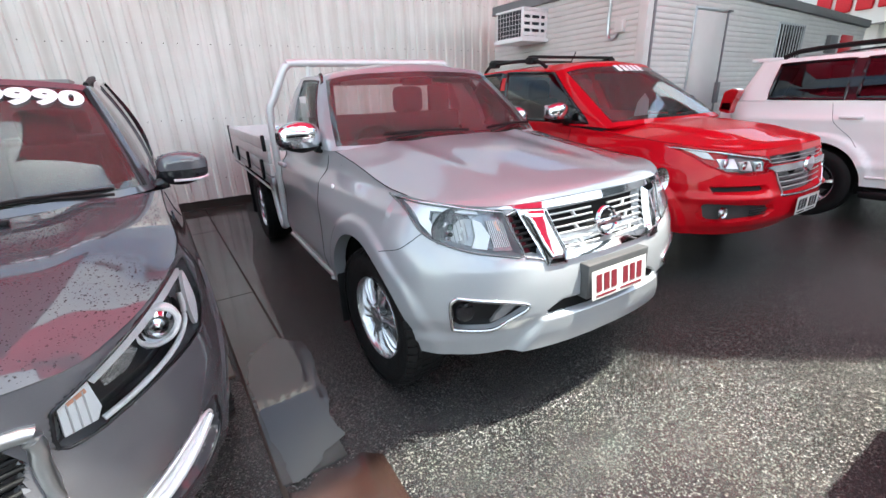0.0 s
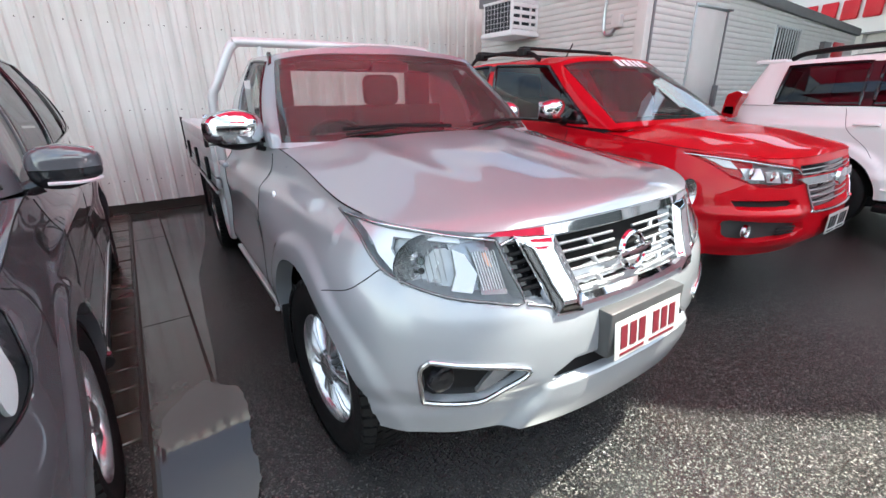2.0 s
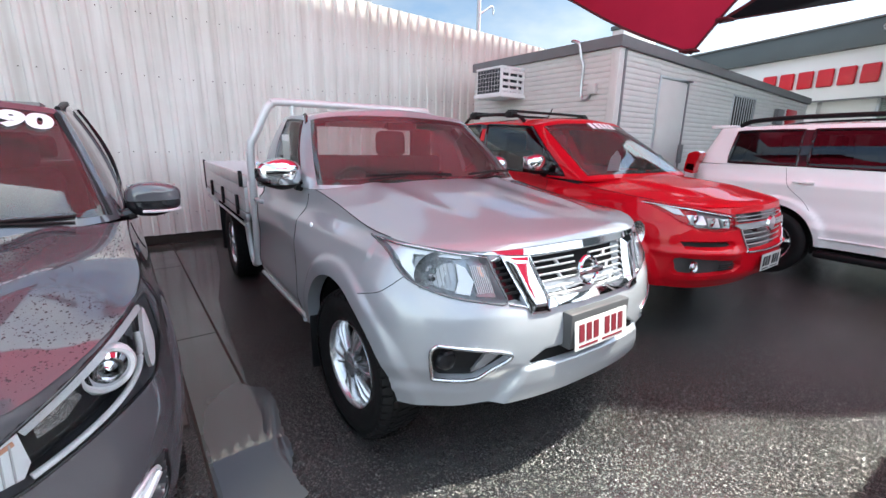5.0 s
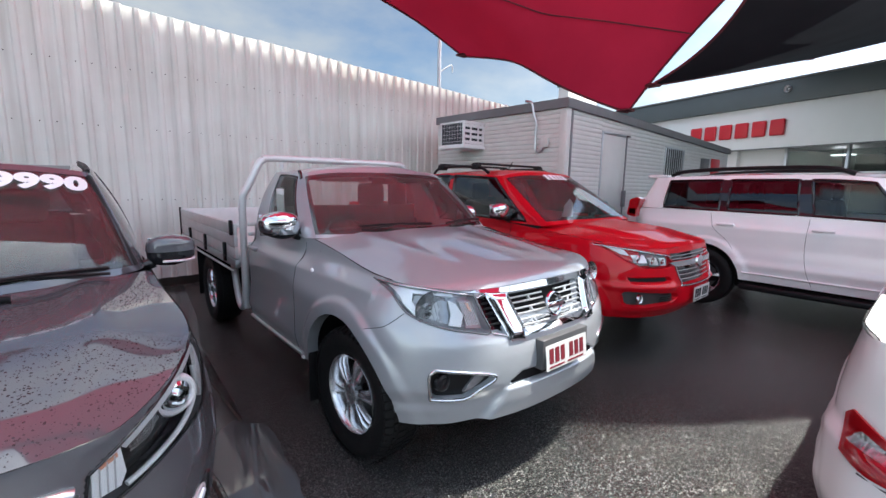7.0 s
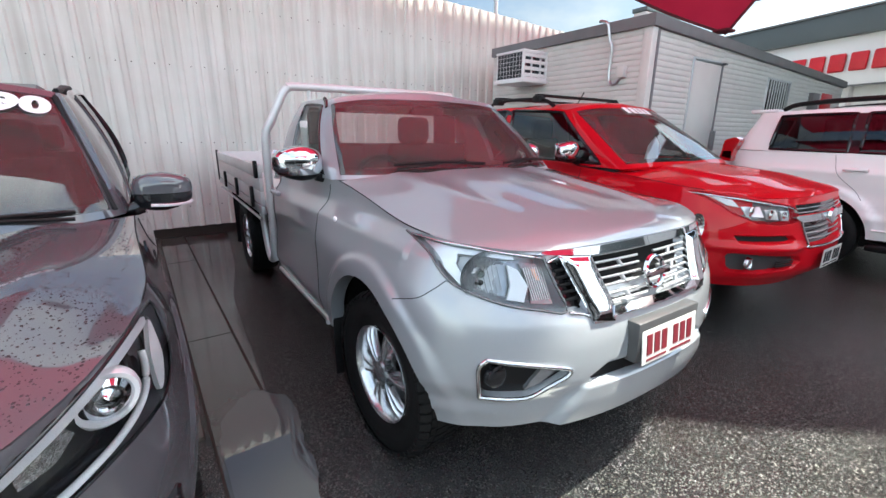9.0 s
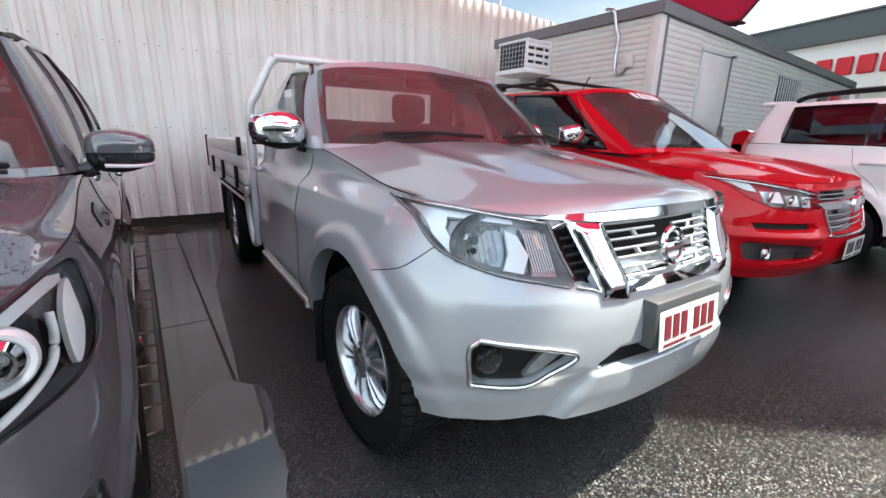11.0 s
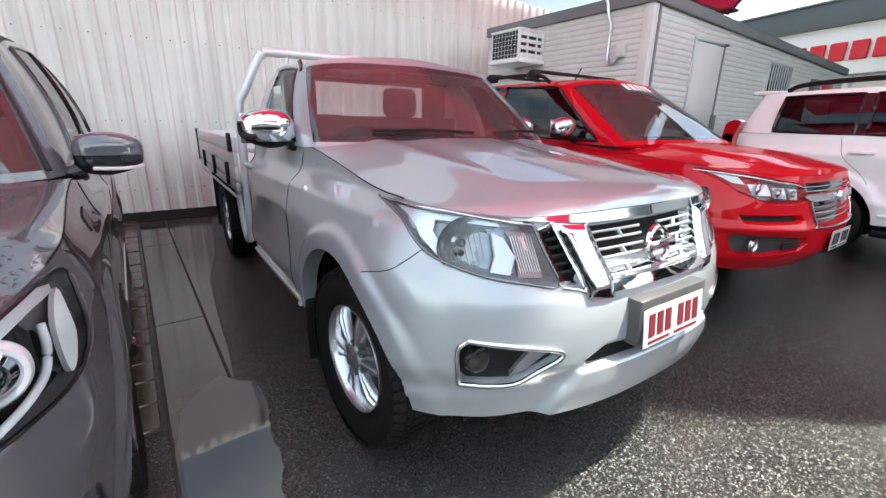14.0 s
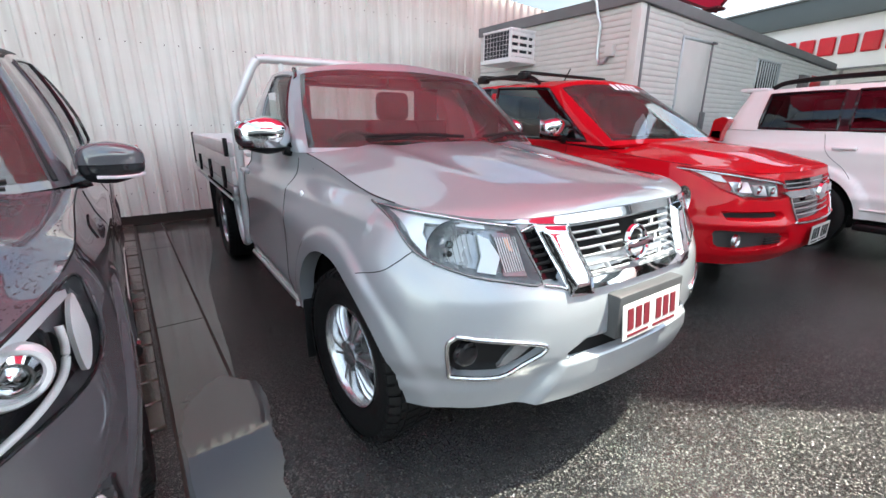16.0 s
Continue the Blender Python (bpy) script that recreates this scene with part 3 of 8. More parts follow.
fence = thing("wall_fence", "tall off-white ribbed steel sheet fence, weathered", "fence", FENCE, kind="structure")
for k in range(-14, 20):
    x = -2.12 + 0.8 * k
    s = part("sheet", fence_sheet(x, x + 0.8, FENCE_FOOT, FENCE_TOP + 0.006 * math.sin(x * 2.1)), M["fence"], fence, sharp=20)
    s.location.y = 0.0025 * (k % 2)
# Solid dark strip in place of the shaded gap below the sheets.
part("gap_strip", boxed((-13.3, 0.02, 0.0), (15, 0.06, FENCE_FOOT + 0.05)), M["rust_and_gap"], fence, "dark strip painted for the shaded gap under the sheets")
for z in (0.35, 1.25, 2.2, 3.2):
    part("rail", boxed((-13.3, 0.05, z), (15, 0.09, z + 0.06)), M["steel"], fence)
bolt_me = None
for z in (0.42, 1.28, 2.25, 3.02):
    for k in range(46):
        xx = -4.52 + k * 0.20 + 0.05 + (0.03 if k % 2 else -0.012)
        if bolt_me is None:
            b = part("bolt", boxed((-0.006, -0.006, -0.006), (0.006, 0.002, 0.006), 0.002, 1), M["rust_and_gap"], fence)
            bolt_me = b.data
        else:
            b = new("bolt", bolt_me)
            b.parent = fence
        b.location = (xx, -0.004, z + rng.uniform(-0.006, 0.006))

# light pole behind the fence
pole = thing("light_pole", "slim grey steel light pole with a small bracket", "pole", pose(5.35, 7.6, 0))
part("shaft", tube([(0, 0, 0), (0, 0, 6.6)], 0.05, 12), M["steel"], pole)
part("bracket", tube(smooth_line([(0, 0, 4.4), (0.15, -0.05, 4.52), (0.33, -0.1, 4.62), (0.36, -0.1, 4.45)]), 0.018, 8), M["steel"], pole)

# ---------------------------------------------------------------- site office
SHX, SHY, SHL, SHW = 3.76, 2.64, 8.3, 2.90     # corner, length along x, depth along y
SHZ0, SHZ1, SHFALL = 0.42, 2.73, 0.20
office = thing("site_office", "cream-clad portable site office with a flat dark roof edge", "building", pose(SHX, SHY, 0, 0, 0, 2.0))


def zroof(x):
    return SHZ1 - SHFALL * x / SHL


def cladding(name, u0, u1, z0, z1fun, face):
    """Ribbed horizontal boards; face 'x' stands on x=0, face 'y' on y=0. Each board is its own part."""
    z = z0
    while z < z1fun(u0) - 0.001:
        h = 0.072
        za, zb = z, min(z + h, z1fun(u0))
        zc = min(z + h, max(z1fun(u1), za + 0.002))
        bm = bmesh.new()
        prof = [(0.0, 0.0), (0.008, 0.06), (0.0125, 0.30), (0.012, 0.55), (0.008, 0.80), (0.003, 0.94), (0.0, 1.0)]
        vs = []
        for u, zt in ((u0, zb), (u1, zc)):
            vs.append([bm.verts.new((-d, u, za + (zt - za) * k) if face == "x" else (u, -d, za + (zt - za) * k)) for d, k in prof])
        for k in range(6):
            q = (vs[0][k], vs[1][k], vs[1][k + 1], vs[0][k + 1])
            bm.faces.new(q if face == "y" else q[::-1])
        part(name, bm, M["shed"], office, sharp=15)
        z += h


part("core", boxed((0.012, 0.012, SHZ0), (SHL, SHW, SHZ1 - SHFALL - 0.05)), M["shed"], office)
part("core", prism([(0.012, SHZ1 - SHFALL - 0.05), (SHL, SHZ1 - SHFALL - 0.05), (SHL, zroof(SHL)), (0.012, SHZ1)], SHW - 0.02, "xz", 0.012), M["shed"], office)
cladding("board", 0.09, SHW, SHZ0, lambda u: SHZ1, "x")
DX0, DX1, DZ0, DZ1 = 1.13, 1.98, 0.46, 2.45
WX0, WX1, WZ0, WZ1 = 3.86, 4.90, 1.70, 2.40
cladding("board", 0.09, DX0 - 0.04, SHZ0, zroof, "y")
cladding("board", DX1 + 0.04, WX0 - 0.03, SHZ0, zroof, "y")
cladding("board", WX1 + 0.03, SHL, SHZ0, zroof, "y")
cladding("board", DX0 - 0.04, DX1 + 0.04, DZ1 + 0.04, zroof, "y")
cladding("board", WX0 - 0.03, WX1 + 0.03, WZ1 + 0.03, zroof, "y")
cladding("board", WX0 - 0.03, WX1 + 0.03, SHZ0, lambda u: WZ0 - 0.03, "y")
part("corner_post", boxed((-0.022, -0.022, SHZ0), (0.10, 0.10, SHZ1), 0.004), M["shed"], office, "cream corner flashing")
part("corner_post", boxed((0.105, -0.030, SHZ0), (0.150, 0.0, SHZ1), 0.003), M["shed_trim"], office, "dark downpipe strip")
part("roof", prism([(-0.06, SHZ1), (SHL + 0.06, zroof(SHL)), (SHL + 0.06, zroof(SHL) + 0.14), (-0.06, SHZ1 + 0.14)], SHW + 0.08, "xz", -0.06, 0.006), M["shed_trim"], office, "dark grey roof edge")
part("base_frame", boxed((0.03, 0.03, 0.20), (SHL - 0.03, SHW - 0.03, SHZ0)), M["under"], office)
for px in (0.3, 2.8, 5.4, 7.9):
    for py in (0.3, SHW - 0.3):
        part("stump", boxed((px - 0.1, py - 0.1, 0.0), (px + 0.1, py + 0.1, 0.21)), M["concrete"], office)
od = part("door", boxed((DX0, -0.018, DZ0), (DX1, 0.012, DZ1), 0.004), M["door"], office, "plain cream door, shut")
part("door_frame", boxed((DX0 - 0.04, -0.026, DZ0 - 0.03), (DX0, 0.012, DZ1 + 0.04), 0.003), M["satin"], office)
part("door_frame", boxed((DX1, -0.03, DZ0 - 0.03), (DX1 + 0.04, 0.012, DZ1 + 0.04), 0.003), M["shed_trim"], office)
part("door_frame", boxed((DX0, -0.026, DZ1), (DX1, 0.012, DZ1 + 0.04), 0.003), M["satin"], office)
part("security_latch", boxed((DX1 - 0.045, -0.075, 1.20), (DX1 + 0.03, -0.018, 1.50), 0.006), M["shed_trim"], office, "dark steel door latch box")
part("hinge_stop", boxed((DX1 - 0.03, -0.08, DZ1 + 0.005), (DX1 + 0.05, -0.03, DZ1 + 0.03), 0.003), M["shed_trim"], office)
ow = part("window", boxed((WX0, -0.004, WZ0), (WX1, 0.012, WZ1)), M["gloss_black"], office, "dark window behind security bars")
for zz in (WZ0 - 0.03, WZ1):
    part("window_frame", boxed((WX0 - 0.03, -0.03, zz), (WX1 + 0.03, 0.012, zz + 0.03), 0.003), M["satin"], office)
for xx in (WX0 - 0.03, WX1):
    part("window_frame", boxed((xx, -0.03, WZ0), (xx + 0.03, 0.012, WZ1), 0.003), M["satin"], office)
for k in range(9):
    xx = WX0 + (k + 0.5) * (WX1 - WX0) / 9
    part("bar", tube([(xx, -0.045, WZ0 - 0.02), (xx, -0.045, WZ1 + 0.02)], 0.009, 6), M["satin"], ow)
part("small_box", boxed((6.1, -0.09, 1.98), (6.5, 0, 2.3), 0.01), M["shed_trim"], office, "dark meter box")
part("notice", boxed((6.9, -0.02, 1.95), (7.6, 0, 2.34), 0.003), M["sign_red"], office, "faded red notice board")
# service conduit and switch on the short wall
part("conduit", tube(smooth_line([(-0.075, 0.72, 2.90), (-0.08, 0.66, 2.89), (-0.075, 0.59, 2.84), (-0.05, 0.56, 2.66), (-0.04, 0.52, 2.56), (-0.035, 0.53, 2.40), (-0.035, 0.53, 2.22), (-0.035, 0.51, 2.12), (-0.04, 0.44, 2.09), (-0.045, 0.38, 2.13), (-0.05, 0.35, 2.19)], 6), 0.02, 8), M["satin"], office, "bent grey cable conduit")
part("switch_box", boxed((-0.09, 0.27, 2.16), (-0.012, 0.39, 2.30), 0.01), M["shed"], office, "small grey isolator switch")

# window-type air conditioner through the short wall
ac = thing("air_conditioner", "boxy white window air conditioner with dark louvres", "air conditioner", pose(SHX, SHY, 0, 0, 0, 2.0))
AY0, AY1, AZ0, AZ1, AD = 1.66, 2.26, 2.24, 2.64, 0.52
for lo, hi in (((-AD, AY0, AZ0), (0.01, AY0 + 0.03, AZ0 + 0.03)), ((-AD, AY0, AZ1 - 0.03), (0.01, AY0 + 0.03, AZ1)), ((-AD, AY0, AZ0), (-AD + 0.03, AY0 + 0.03, AZ1)), ((-0.05, AY0, AZ0), (0.01, AY0 + 0.03, AZ1))):
    part("edge_bar", boxed(lo, hi, 0.004), M["bldg_white"], ac)
part("body", boxed((-AD + 0.006, AY0 + 0.02, AZ0 + 0.02), (0.01, AY1 - 0.02, AZ1 - 0.02), 0.006), M["coil"], ac, "dark coil behind the grilles")
part("top_panel", boxed((-AD - 0.01, AY0 - 0.01, AZ1 - 0.015), (0.01, AY1 + 0.01, AZ1 + 0.012), 0.005), M["bldg_white"], ac)
part("drip_tray", boxed((-AD - 0.03, AY0 - 0.03, AZ0 - 0.05), (0.01, AY1 + 0.03, AZ0), 0.006), M["bldg_white"], ac)
for k in range(4):
    zz = AZ0 + 0.035 + k * 0.093
    part("louvre", boxed((-AD + 0.03, AY0 - 0.004, zz), (-0.05, AY0 + 0.02, zz + 0.05), 0.004), M["bldg_white"], ac)
for k in range(2):
    xx = -AD + 0.16 + k * 0.19
    part("louvre_post", boxed((xx, AY0 - 0.006, AZ0), (xx + 0.022, AY0 + 0.02, AZ1), 0.003), M["bldg_white"], ac)
for k in range(9):
    yy = AY0 + 0.02 + k * (AY1 - AY0 - 0.05) / 8
    part("coil_guard", boxed((-AD - 0.003, yy, AZ0), (-AD + 0.001, yy + (0.022 if k in (0, 8) else 0.005), AZ1), 0.002), M["bldg_white"], ac)
for k in range(7):
    zz = AZ0 + k * (AZ1 - AZ0 - 0.02) / 6
    part("coil_guard", boxed((-AD - 0.004, AY0, zz), (-AD + 0.001, AY1, zz + (0.02 if k in (0, 6) else 0.005)), 0.002), M["bldg_white"], ac)

# ---------------------------------------------------------------- showroom building
FX0, FY0, FX1, FY1 = 16.0, -0.54, 18.3, 7.6
FANG = math.degrees(math.atan2(FY1 - FY0, FX1 - FX0))
# local x runs along the front from the near end, local -y looks towards the yard
SHOW = pose(FX0, FY0, 0, 0, 0, FANG) @ pose(0, 0, 0, 0, 0, 0)
show = thing("showroom_building", "long white showroom front under a charcoal roof band", "building", SHOW)
XA, XB = -16.0, 14.0
def fbox(name, x0, x1, y0, y1, z0, z1, mat, label="", bev=0.01, parent=None):
    return part(name, boxed((x0, y0, z0), (x1, y1, z1), bev), mat, parent or show, label)
fbox("fascia", XA, XB, 0.0, -6.0, 3.05, 4.52, M["bldg_white"], "white sign fascia")
fbox("roof_band", XA, XB, 0.25, -6.0, 4.52, 5.25, M["bldg_grey"], "charcoal sheet roof band")
fbox("roof_cap", XA, XB, 0.32, 0.22, 5.25, 5.31, M["shed_trim"])
fbox("soffit_line", XA, XB, 0.02, -0.04, 3.0, 3.05, M["shed_trim"])
fbox("wall", 5.2, XB, -0.5, -6.0, 0.0, 3.05, M["bldg_white"], "plain white wall")
fbox("wall", 3.6, 5.2, -0.7, -6.0, 0.0, 3.05, M["bldg_white"])
fbox("back_wall", XA, 3.6, -5.6, -6.0, 0.0, 3.05, M["trim"], "pale inner wall of the showroom")
fbox("floor_slab", XA, 3.6, -0.3, -5.6, 0.0, 0.12, M["concrete"])
for k, xx in enumerate((3.5, 1.75, 0.0, -1.9, -3.8, -5.7, -7.6, -9.5, -11.4, -13.3)):
    wdw = fbox("window", xx - 1.62, xx - 0.02, -0.52, -0.53, 0.35, 2.9, M["glass"], "tall showroom pane", 0.0)
    fbox("frame", xx - 0.04, xx + 0.04, -0.46, -0.60, 0.12, 3.05, M["satin"], "", 0.006)
    fbox("frame", xx - 1.7, xx, -0.46, -0.58, 0.3, 0.36, M["satin"], "", 0.006)
    fbox("frame", xx - 1.7, xx, -0.46, -0.58, 2.12, 2.18, M["satin"], "", 0.006)
fbox("ceiling_light", 2.1, 2.7, -1.6, -1.9, 2.78, 2.82, plain("light_panel", (0.9, 0.92, 0.95), 0.5, emit=0.8), "lit white ceiling panel")
fbox("ceiling_light", -1.6, -1.1, -1.6, -1.9, 2.78, 2.82, bpy.data.materials["light_panel"], "lit white ceiling panel")
part("dome_camera", lathe([(0.0, 0.001), (-0.03, 0.07), (0.05, 0.11), (0.10, 0.11)], 20, "y"), M["bldg_white"], show, "small white dome camera").location = (3.3, 0.26, 4.95)

# sign: plain red block shapes in place of a maker's lettering
sign = thing("fascia_sign", "raised red sign shapes on the white fascia", "sign", SHOW)
sx, sz0, sz1 = 6.85, 3.46, 4.02
pitch = 0.60
for k in range(6):
    cx = sx - k * pitch - 0.25
    part("sign_shape", boxed((cx - 0.235, 0.02, sz0), (cx + 0.235, 0.12, sz1), 0.05, 3), M["sign_red"], sign)

# pale block on the neighbouring lot, beyond the fence and the site office
block = thing("neighbour_building", "small pale rendered building beyond the fence", "building", pose(10.8, 7.4, 0))
part("wall", boxed((0, 0, 0), (1.8, 0.4, 4.9), 0.02), M["shed"], block)
part("roof_cap", boxed((-0.04, -0.04, 4.9), (1.84, 0.44, 5.02), 0.015), M["bldg_grey"], block, "grey metal parapet cap")

# far block behind the camera and at the lot's open sides, plain, to close the place
back = thing("back_building", "plain pale building across the yard", "building", pose(0, -24, 0))
part("wall", boxed((-30, -4, 0), (26, 0, 4.2), 0.02), M["shed"], back)
part("roof_band", boxed((-30.2, -4.2, 4.2), (26.2, 0.2, 4.9), 0.02), M["bldg_grey"], back)
part("dark_front", boxed((-30, 0.0, 0.2), (26, 0.05, 2.8), 0.01), M["gloss_black"], back, "dark glazed front")

# ---------------------------------------------------------------- shade sails


def sail(name, corners, sag, dip, mat, label, n=28):
    """Four-cornered tension sail: each edge curves inwards by its share of sag, the middle dips."""
    c = [Vector(p) for p in corners]
    mid = sum(c, Vector()) / 4
    def edge(a, b, t, k):
        p = a.lerp(b, t)
        inw = (mid - p)
        inw.z *= 0.3
        return p + inw.normalized() * (a - b).length * sag[k] * 4 * t * (1 - t)
    P = np.zeros((n + 1, n + 1, 3))
    for i in range(n + 1):
        u = i / n
        for j in range(n + 1):
            v = j / n
            e0, e1 = edge(c[0], c[1], u, 0), edge(c[3], c[2], u, 2)
            f0, f1 = edge(c[0], c[3], v, 3), edge(c[1], c[2], v, 1)
            bil = (c[0] * (1 - u) + c[1] * u) * (1 - v) + (c[3] * (1 - u) + c[2] * u) * v
            p = e0 * (1 - v) + e1 * v + f0 * (1 - u) + f1 * u - bil
            p.z -= dip * 16 * u * (1 - u) * v * (1 - v)
            P[i, j] = p
    ob = thing(name, label, "shade sail")
    part("cloth", grid_bm(P), mat, ob, sharp=80)
    rim = [P[i, 0] for i in range(n)] + [P[n, j] for j in range(n)] + [P[n - i, n] for i in range(n)] + [P[0, n - j] for j in range(n)]
    part("edge_cable", tube(rim, 0.022, 6, True), M["sail_edge"], ob, "dark webbing edge")
    for k, p in enumerate(c):
        d = (p - mid).normalized()
        part("corner_plate", boxed((-0.12, -0.12, -0.02), (0.12, 0.12, 0.02), 0.02, 2, Matrix.Translation(p - d * 0.06)), M["sail_edge"], ob)
    return ob, P


red_sail, RP = sail("red_shade_sail", [(4.00, 5.25, 4.05), (5.80, 2.74, 2.91), (5.93, 1.05, 4.76), (-1.9, 4.86, 4.98)], (0.20, 0.033, 0.05, 0.056), 0.06, M["sail_red"], "taut crimson shade sail over the parked cars")
part("seam", tube([RP[i, 17] - np.array((0, 0, 0.012)) for i in range(0, 29)], 0.012, 5), M["sail_edge"], red_sail, "dark seam")
# Unseen sail added to shade the fence up to its sunlit top.
unseen_fence_sail, LP = sail("red_shade_sail", [(-3.6, 5.085, 7.7), (10.0, 5.25, 7.7), (10.0, 0.0, 7.6), (-3.6, 0.9, 7.6)], (0.003, 0.04, 0.02, 0.06), 0.05, M["sail_red"], "unseen crimson sail added high up to shade the fence")
part("stay_cable", tube([(10.0, 5.24, 7.7), (10.3, 7.6, 8.2)], 0.008, 5), M["steel"], unseen_fence_sail)
# Unseen sail added to shade the cars and set the ground's shadow edge.
unseen_front_sail, DP = sail("red_shade_sail", [(-1.7, 1.3, 7.5), (9.0, 0.6, 7.3), (6.6, -3.55, 7.4), (-1.3, -1.35, 7.5)], (0.01, 0.03, 0.145, 0.03), 0.06, M["sail_red"], "unseen crimson sail added high up to shade the cars and drive lane")
part("stay_cable", tube([(6.6, -3.45, 7.4), (6.7, -3.6, 7.5)], 0.02, 6), M["steel"], unseen_front_sail)
black_sail, BP = sail("black_shade_sail", [(5.80, 2.39, 3.31), (19.0, 2.70, 6.35), (17.0, -8.0, 6.6), (4.32, 0.44, 4.13)], (0.004, 0.03, 0.03, 0.138), 0.12, M["sail_black"], "taut black shade sail over the white wagon")
far_sail, FP = sail("red_shade_sail", [(-9.5, 5.6, 5.0), (-2.35, 5.35, 4.65), (-2.7, 2.3, 5.2), (-9.5, 1.2, 5.2)], (0.04, 0.06, 0.06, 0.06), 0.08, M["sail_red"], "taut crimson shade sail over the next parking bays")
lane_sail, QP = sail("red_shade_sail", [(-1.5, -8.0, 5.2), (5.5, -7.5, 5.7), (6.6, -13.0, 5.2), (-2.0, -14.0, 5.7)], (0.12, 0.12, 0.12, 0.12), 0.08, M["sail_red"], "taut crimson shade sail across the drive lane")
# their steel posts, also for the two added sails
for k, (px, py, pz) in enumerate(((17.1, -8.2, 6.7), (-3.7, 5.35, 7.9), (6.7, -3.6, 7.6), (-9.6, 5.75, 5.1), (-9.6, 1.1, 5.3), (-1.6, -7.85, 5.4), (5.6, -7.35, 5.9), (6.75, -13.1, 5.4), (-2.15, -14.1, 5.9))):
    po = thing("sail_post", "round grey steel sail post", "post", pose(px, py, 0), "sail posts")
    part("shaft", tube([(0, 0, 0), (0, 0, pz)], 0.06, 12), M["steel"], po)
    part("cap", lathe([(pz, 0.075), (pz + 0.02, 0.07), (pz + 0.03, 0.001)], 14, "z"), M["steel"], po)

# ---------------------------------------------------------------- car building kit
# A car stands in its own space: nose at y = 0 facing -y, middle at x = 0, road at z = 0.
from mathutils.bvhtree import BVHTree


class Body:
    """Outer skin of a car: a skirt round nose, sides and tail below the shoulder line."""

    def __init__(self, W, length, nose, tail, fi, si, ri, edge, bottom, wide=None, px=2.3, arches=(), recess=(), extra=None, rp=2.6):
        self.W, self.L, self.nose, self.tail = W, length, nose, tail
        self.fi, self.si, self.ri, self.edge, self.bottom = fi, si, ri, edge, bottom
        self.wide = wide or [(0, 0.0), (1, 0.0)]
        self.px, self.rp, self.arches, self.recess, self.extra = px, rp, arches, recess, extra

    def plan(self, s):
        """Base outline, half car: s 0..1 nose, 1..2 side, 2..3 tail; gives x, y and the shares of front, side and rear."""
        s = np.asarray(s, float)
        X, Y = np.zeros_like(s), np.zeros_like(s)
        f, g, r = np.zeros_like(s), np.zeros_like(s), np.zeros_like(s)
        a = s <= 1
        th = np.clip(s, 0, 1) * math.pi / 2
        X = np.where(a, self.W * np.sin(th) ** (2 / self.px), X)
        Y = np.where(a, self.nose * (1 - np.clip(np.cos(th), 0, 1) ** (2 / self.px)), Y)
        f = np.where(a, np.cos(th) ** 1.4, f)
        b = (s > 1) & (s <= 2)
        y = self.nose + (self.L - self.tail - self.nose) * (s - 1)
        X, Y = np.where(b, self.W, X), np.where(b, y, Y)
        c = s > 2
        th2 = np.clip(s - 2, 0, 1) * math.pi / 2
        X = np.where(c, self.W * np.clip(np.cos(th2), 0, 1) ** (2 / self.rp), X)
        Y = np.where(c, self.L - self.tail * (1 - np.sin(th2) ** (2 / self.rp)), Y)
        r = np.where(c, np.sin(th2) ** 1.4, r)
        g = 1 - f - r
        X = X * (1 + pchip(self.wide, Y / self.L).reshape(np.shape(X)))
        return X, Y, f, g, r

    def grid(self, nf=96, ns=110, nr=30, nv=84, recessed=True):
        s = np.concatenate([np.linspace(0, 1, nf, endpoint=False), np.linspace(1, 2, ns, endpoint=False), np.linspace(2, 3, nr + 1)])
        v = np.linspace(0, 1, nv)
        E = pchip(self.edge, s)
        zb = pchip(self.bottom, s)
        X, Y, f, g, r = self.plan(s)
        Z = zb[:, None] + (E[:, 2] - zb)[:, None] * v[None, :]

        def at(Z):
            zf, zs, zr = (pchip(k, Z.ravel()).reshape(Z.shape) for k in (self.fi, self.si, self.ri))
            x = X[:, None] * np.ones_like(Z) - g[:, None] * zs - (f + r)[:, None] * zs * (X[:, None] / self.W) ** 2
            y = Y[:, None] + f[:, None] * zf - r[:, None] * zr
            return x, y
        x, y = at(Z)
        xt, yt = at(E[:, 2][:, None])
        k = sstep(0.55, 1.0, v)[None, :]
        x, y = x + (E[:, 0][:, None] - xt) * k, y + (E[:, 1][:, None] - yt) * k
        P = np.stack([x, y, Z], -1)
        if self.extra:
            P = self.extra(P, f[:, None], g[:, None], r[:, None])
        # wheel arch flares
        for ay, az, rad, out in self.arches:
            d = np.hypot(P[..., 1] - ay, P[..., 2] - az)
            w = (1 - sstep(rad + 0.060, rad + 0.105, d)) * (P[..., 0] > self.W * 0.55) * (P[..., 2] > 0.1)
            P[..., 0] += out * w * sstep(self.W * 0.55, self.W * 0.9, P[..., 0])
        if recessed:
            for poly, depth, view in self.recess:
                if view == "front":
                    w = sstep(-0.003, 0.009, sdist(poly, P[..., 0], P[..., 2])) * (P[..., 1] < 1.0)
                    P[..., 1] += depth * w
                    P[..., 0] -= depth * 0.5 * w * (P[..., 0] / self.W) ** 2
                elif view == "rear":
                    w = sstep(-0.003, 0.009, sdist(poly, P[..., 0], P[..., 2])) * (P[..., 1] > self.L - 1.0)
                    P[..., 1] -= depth * w
                else:
                    w = sstep(-0.003, 0.009, sdist(poly, P[..., 1], P[..., 2])) * (P[..., 0] > self.W * 0.6)
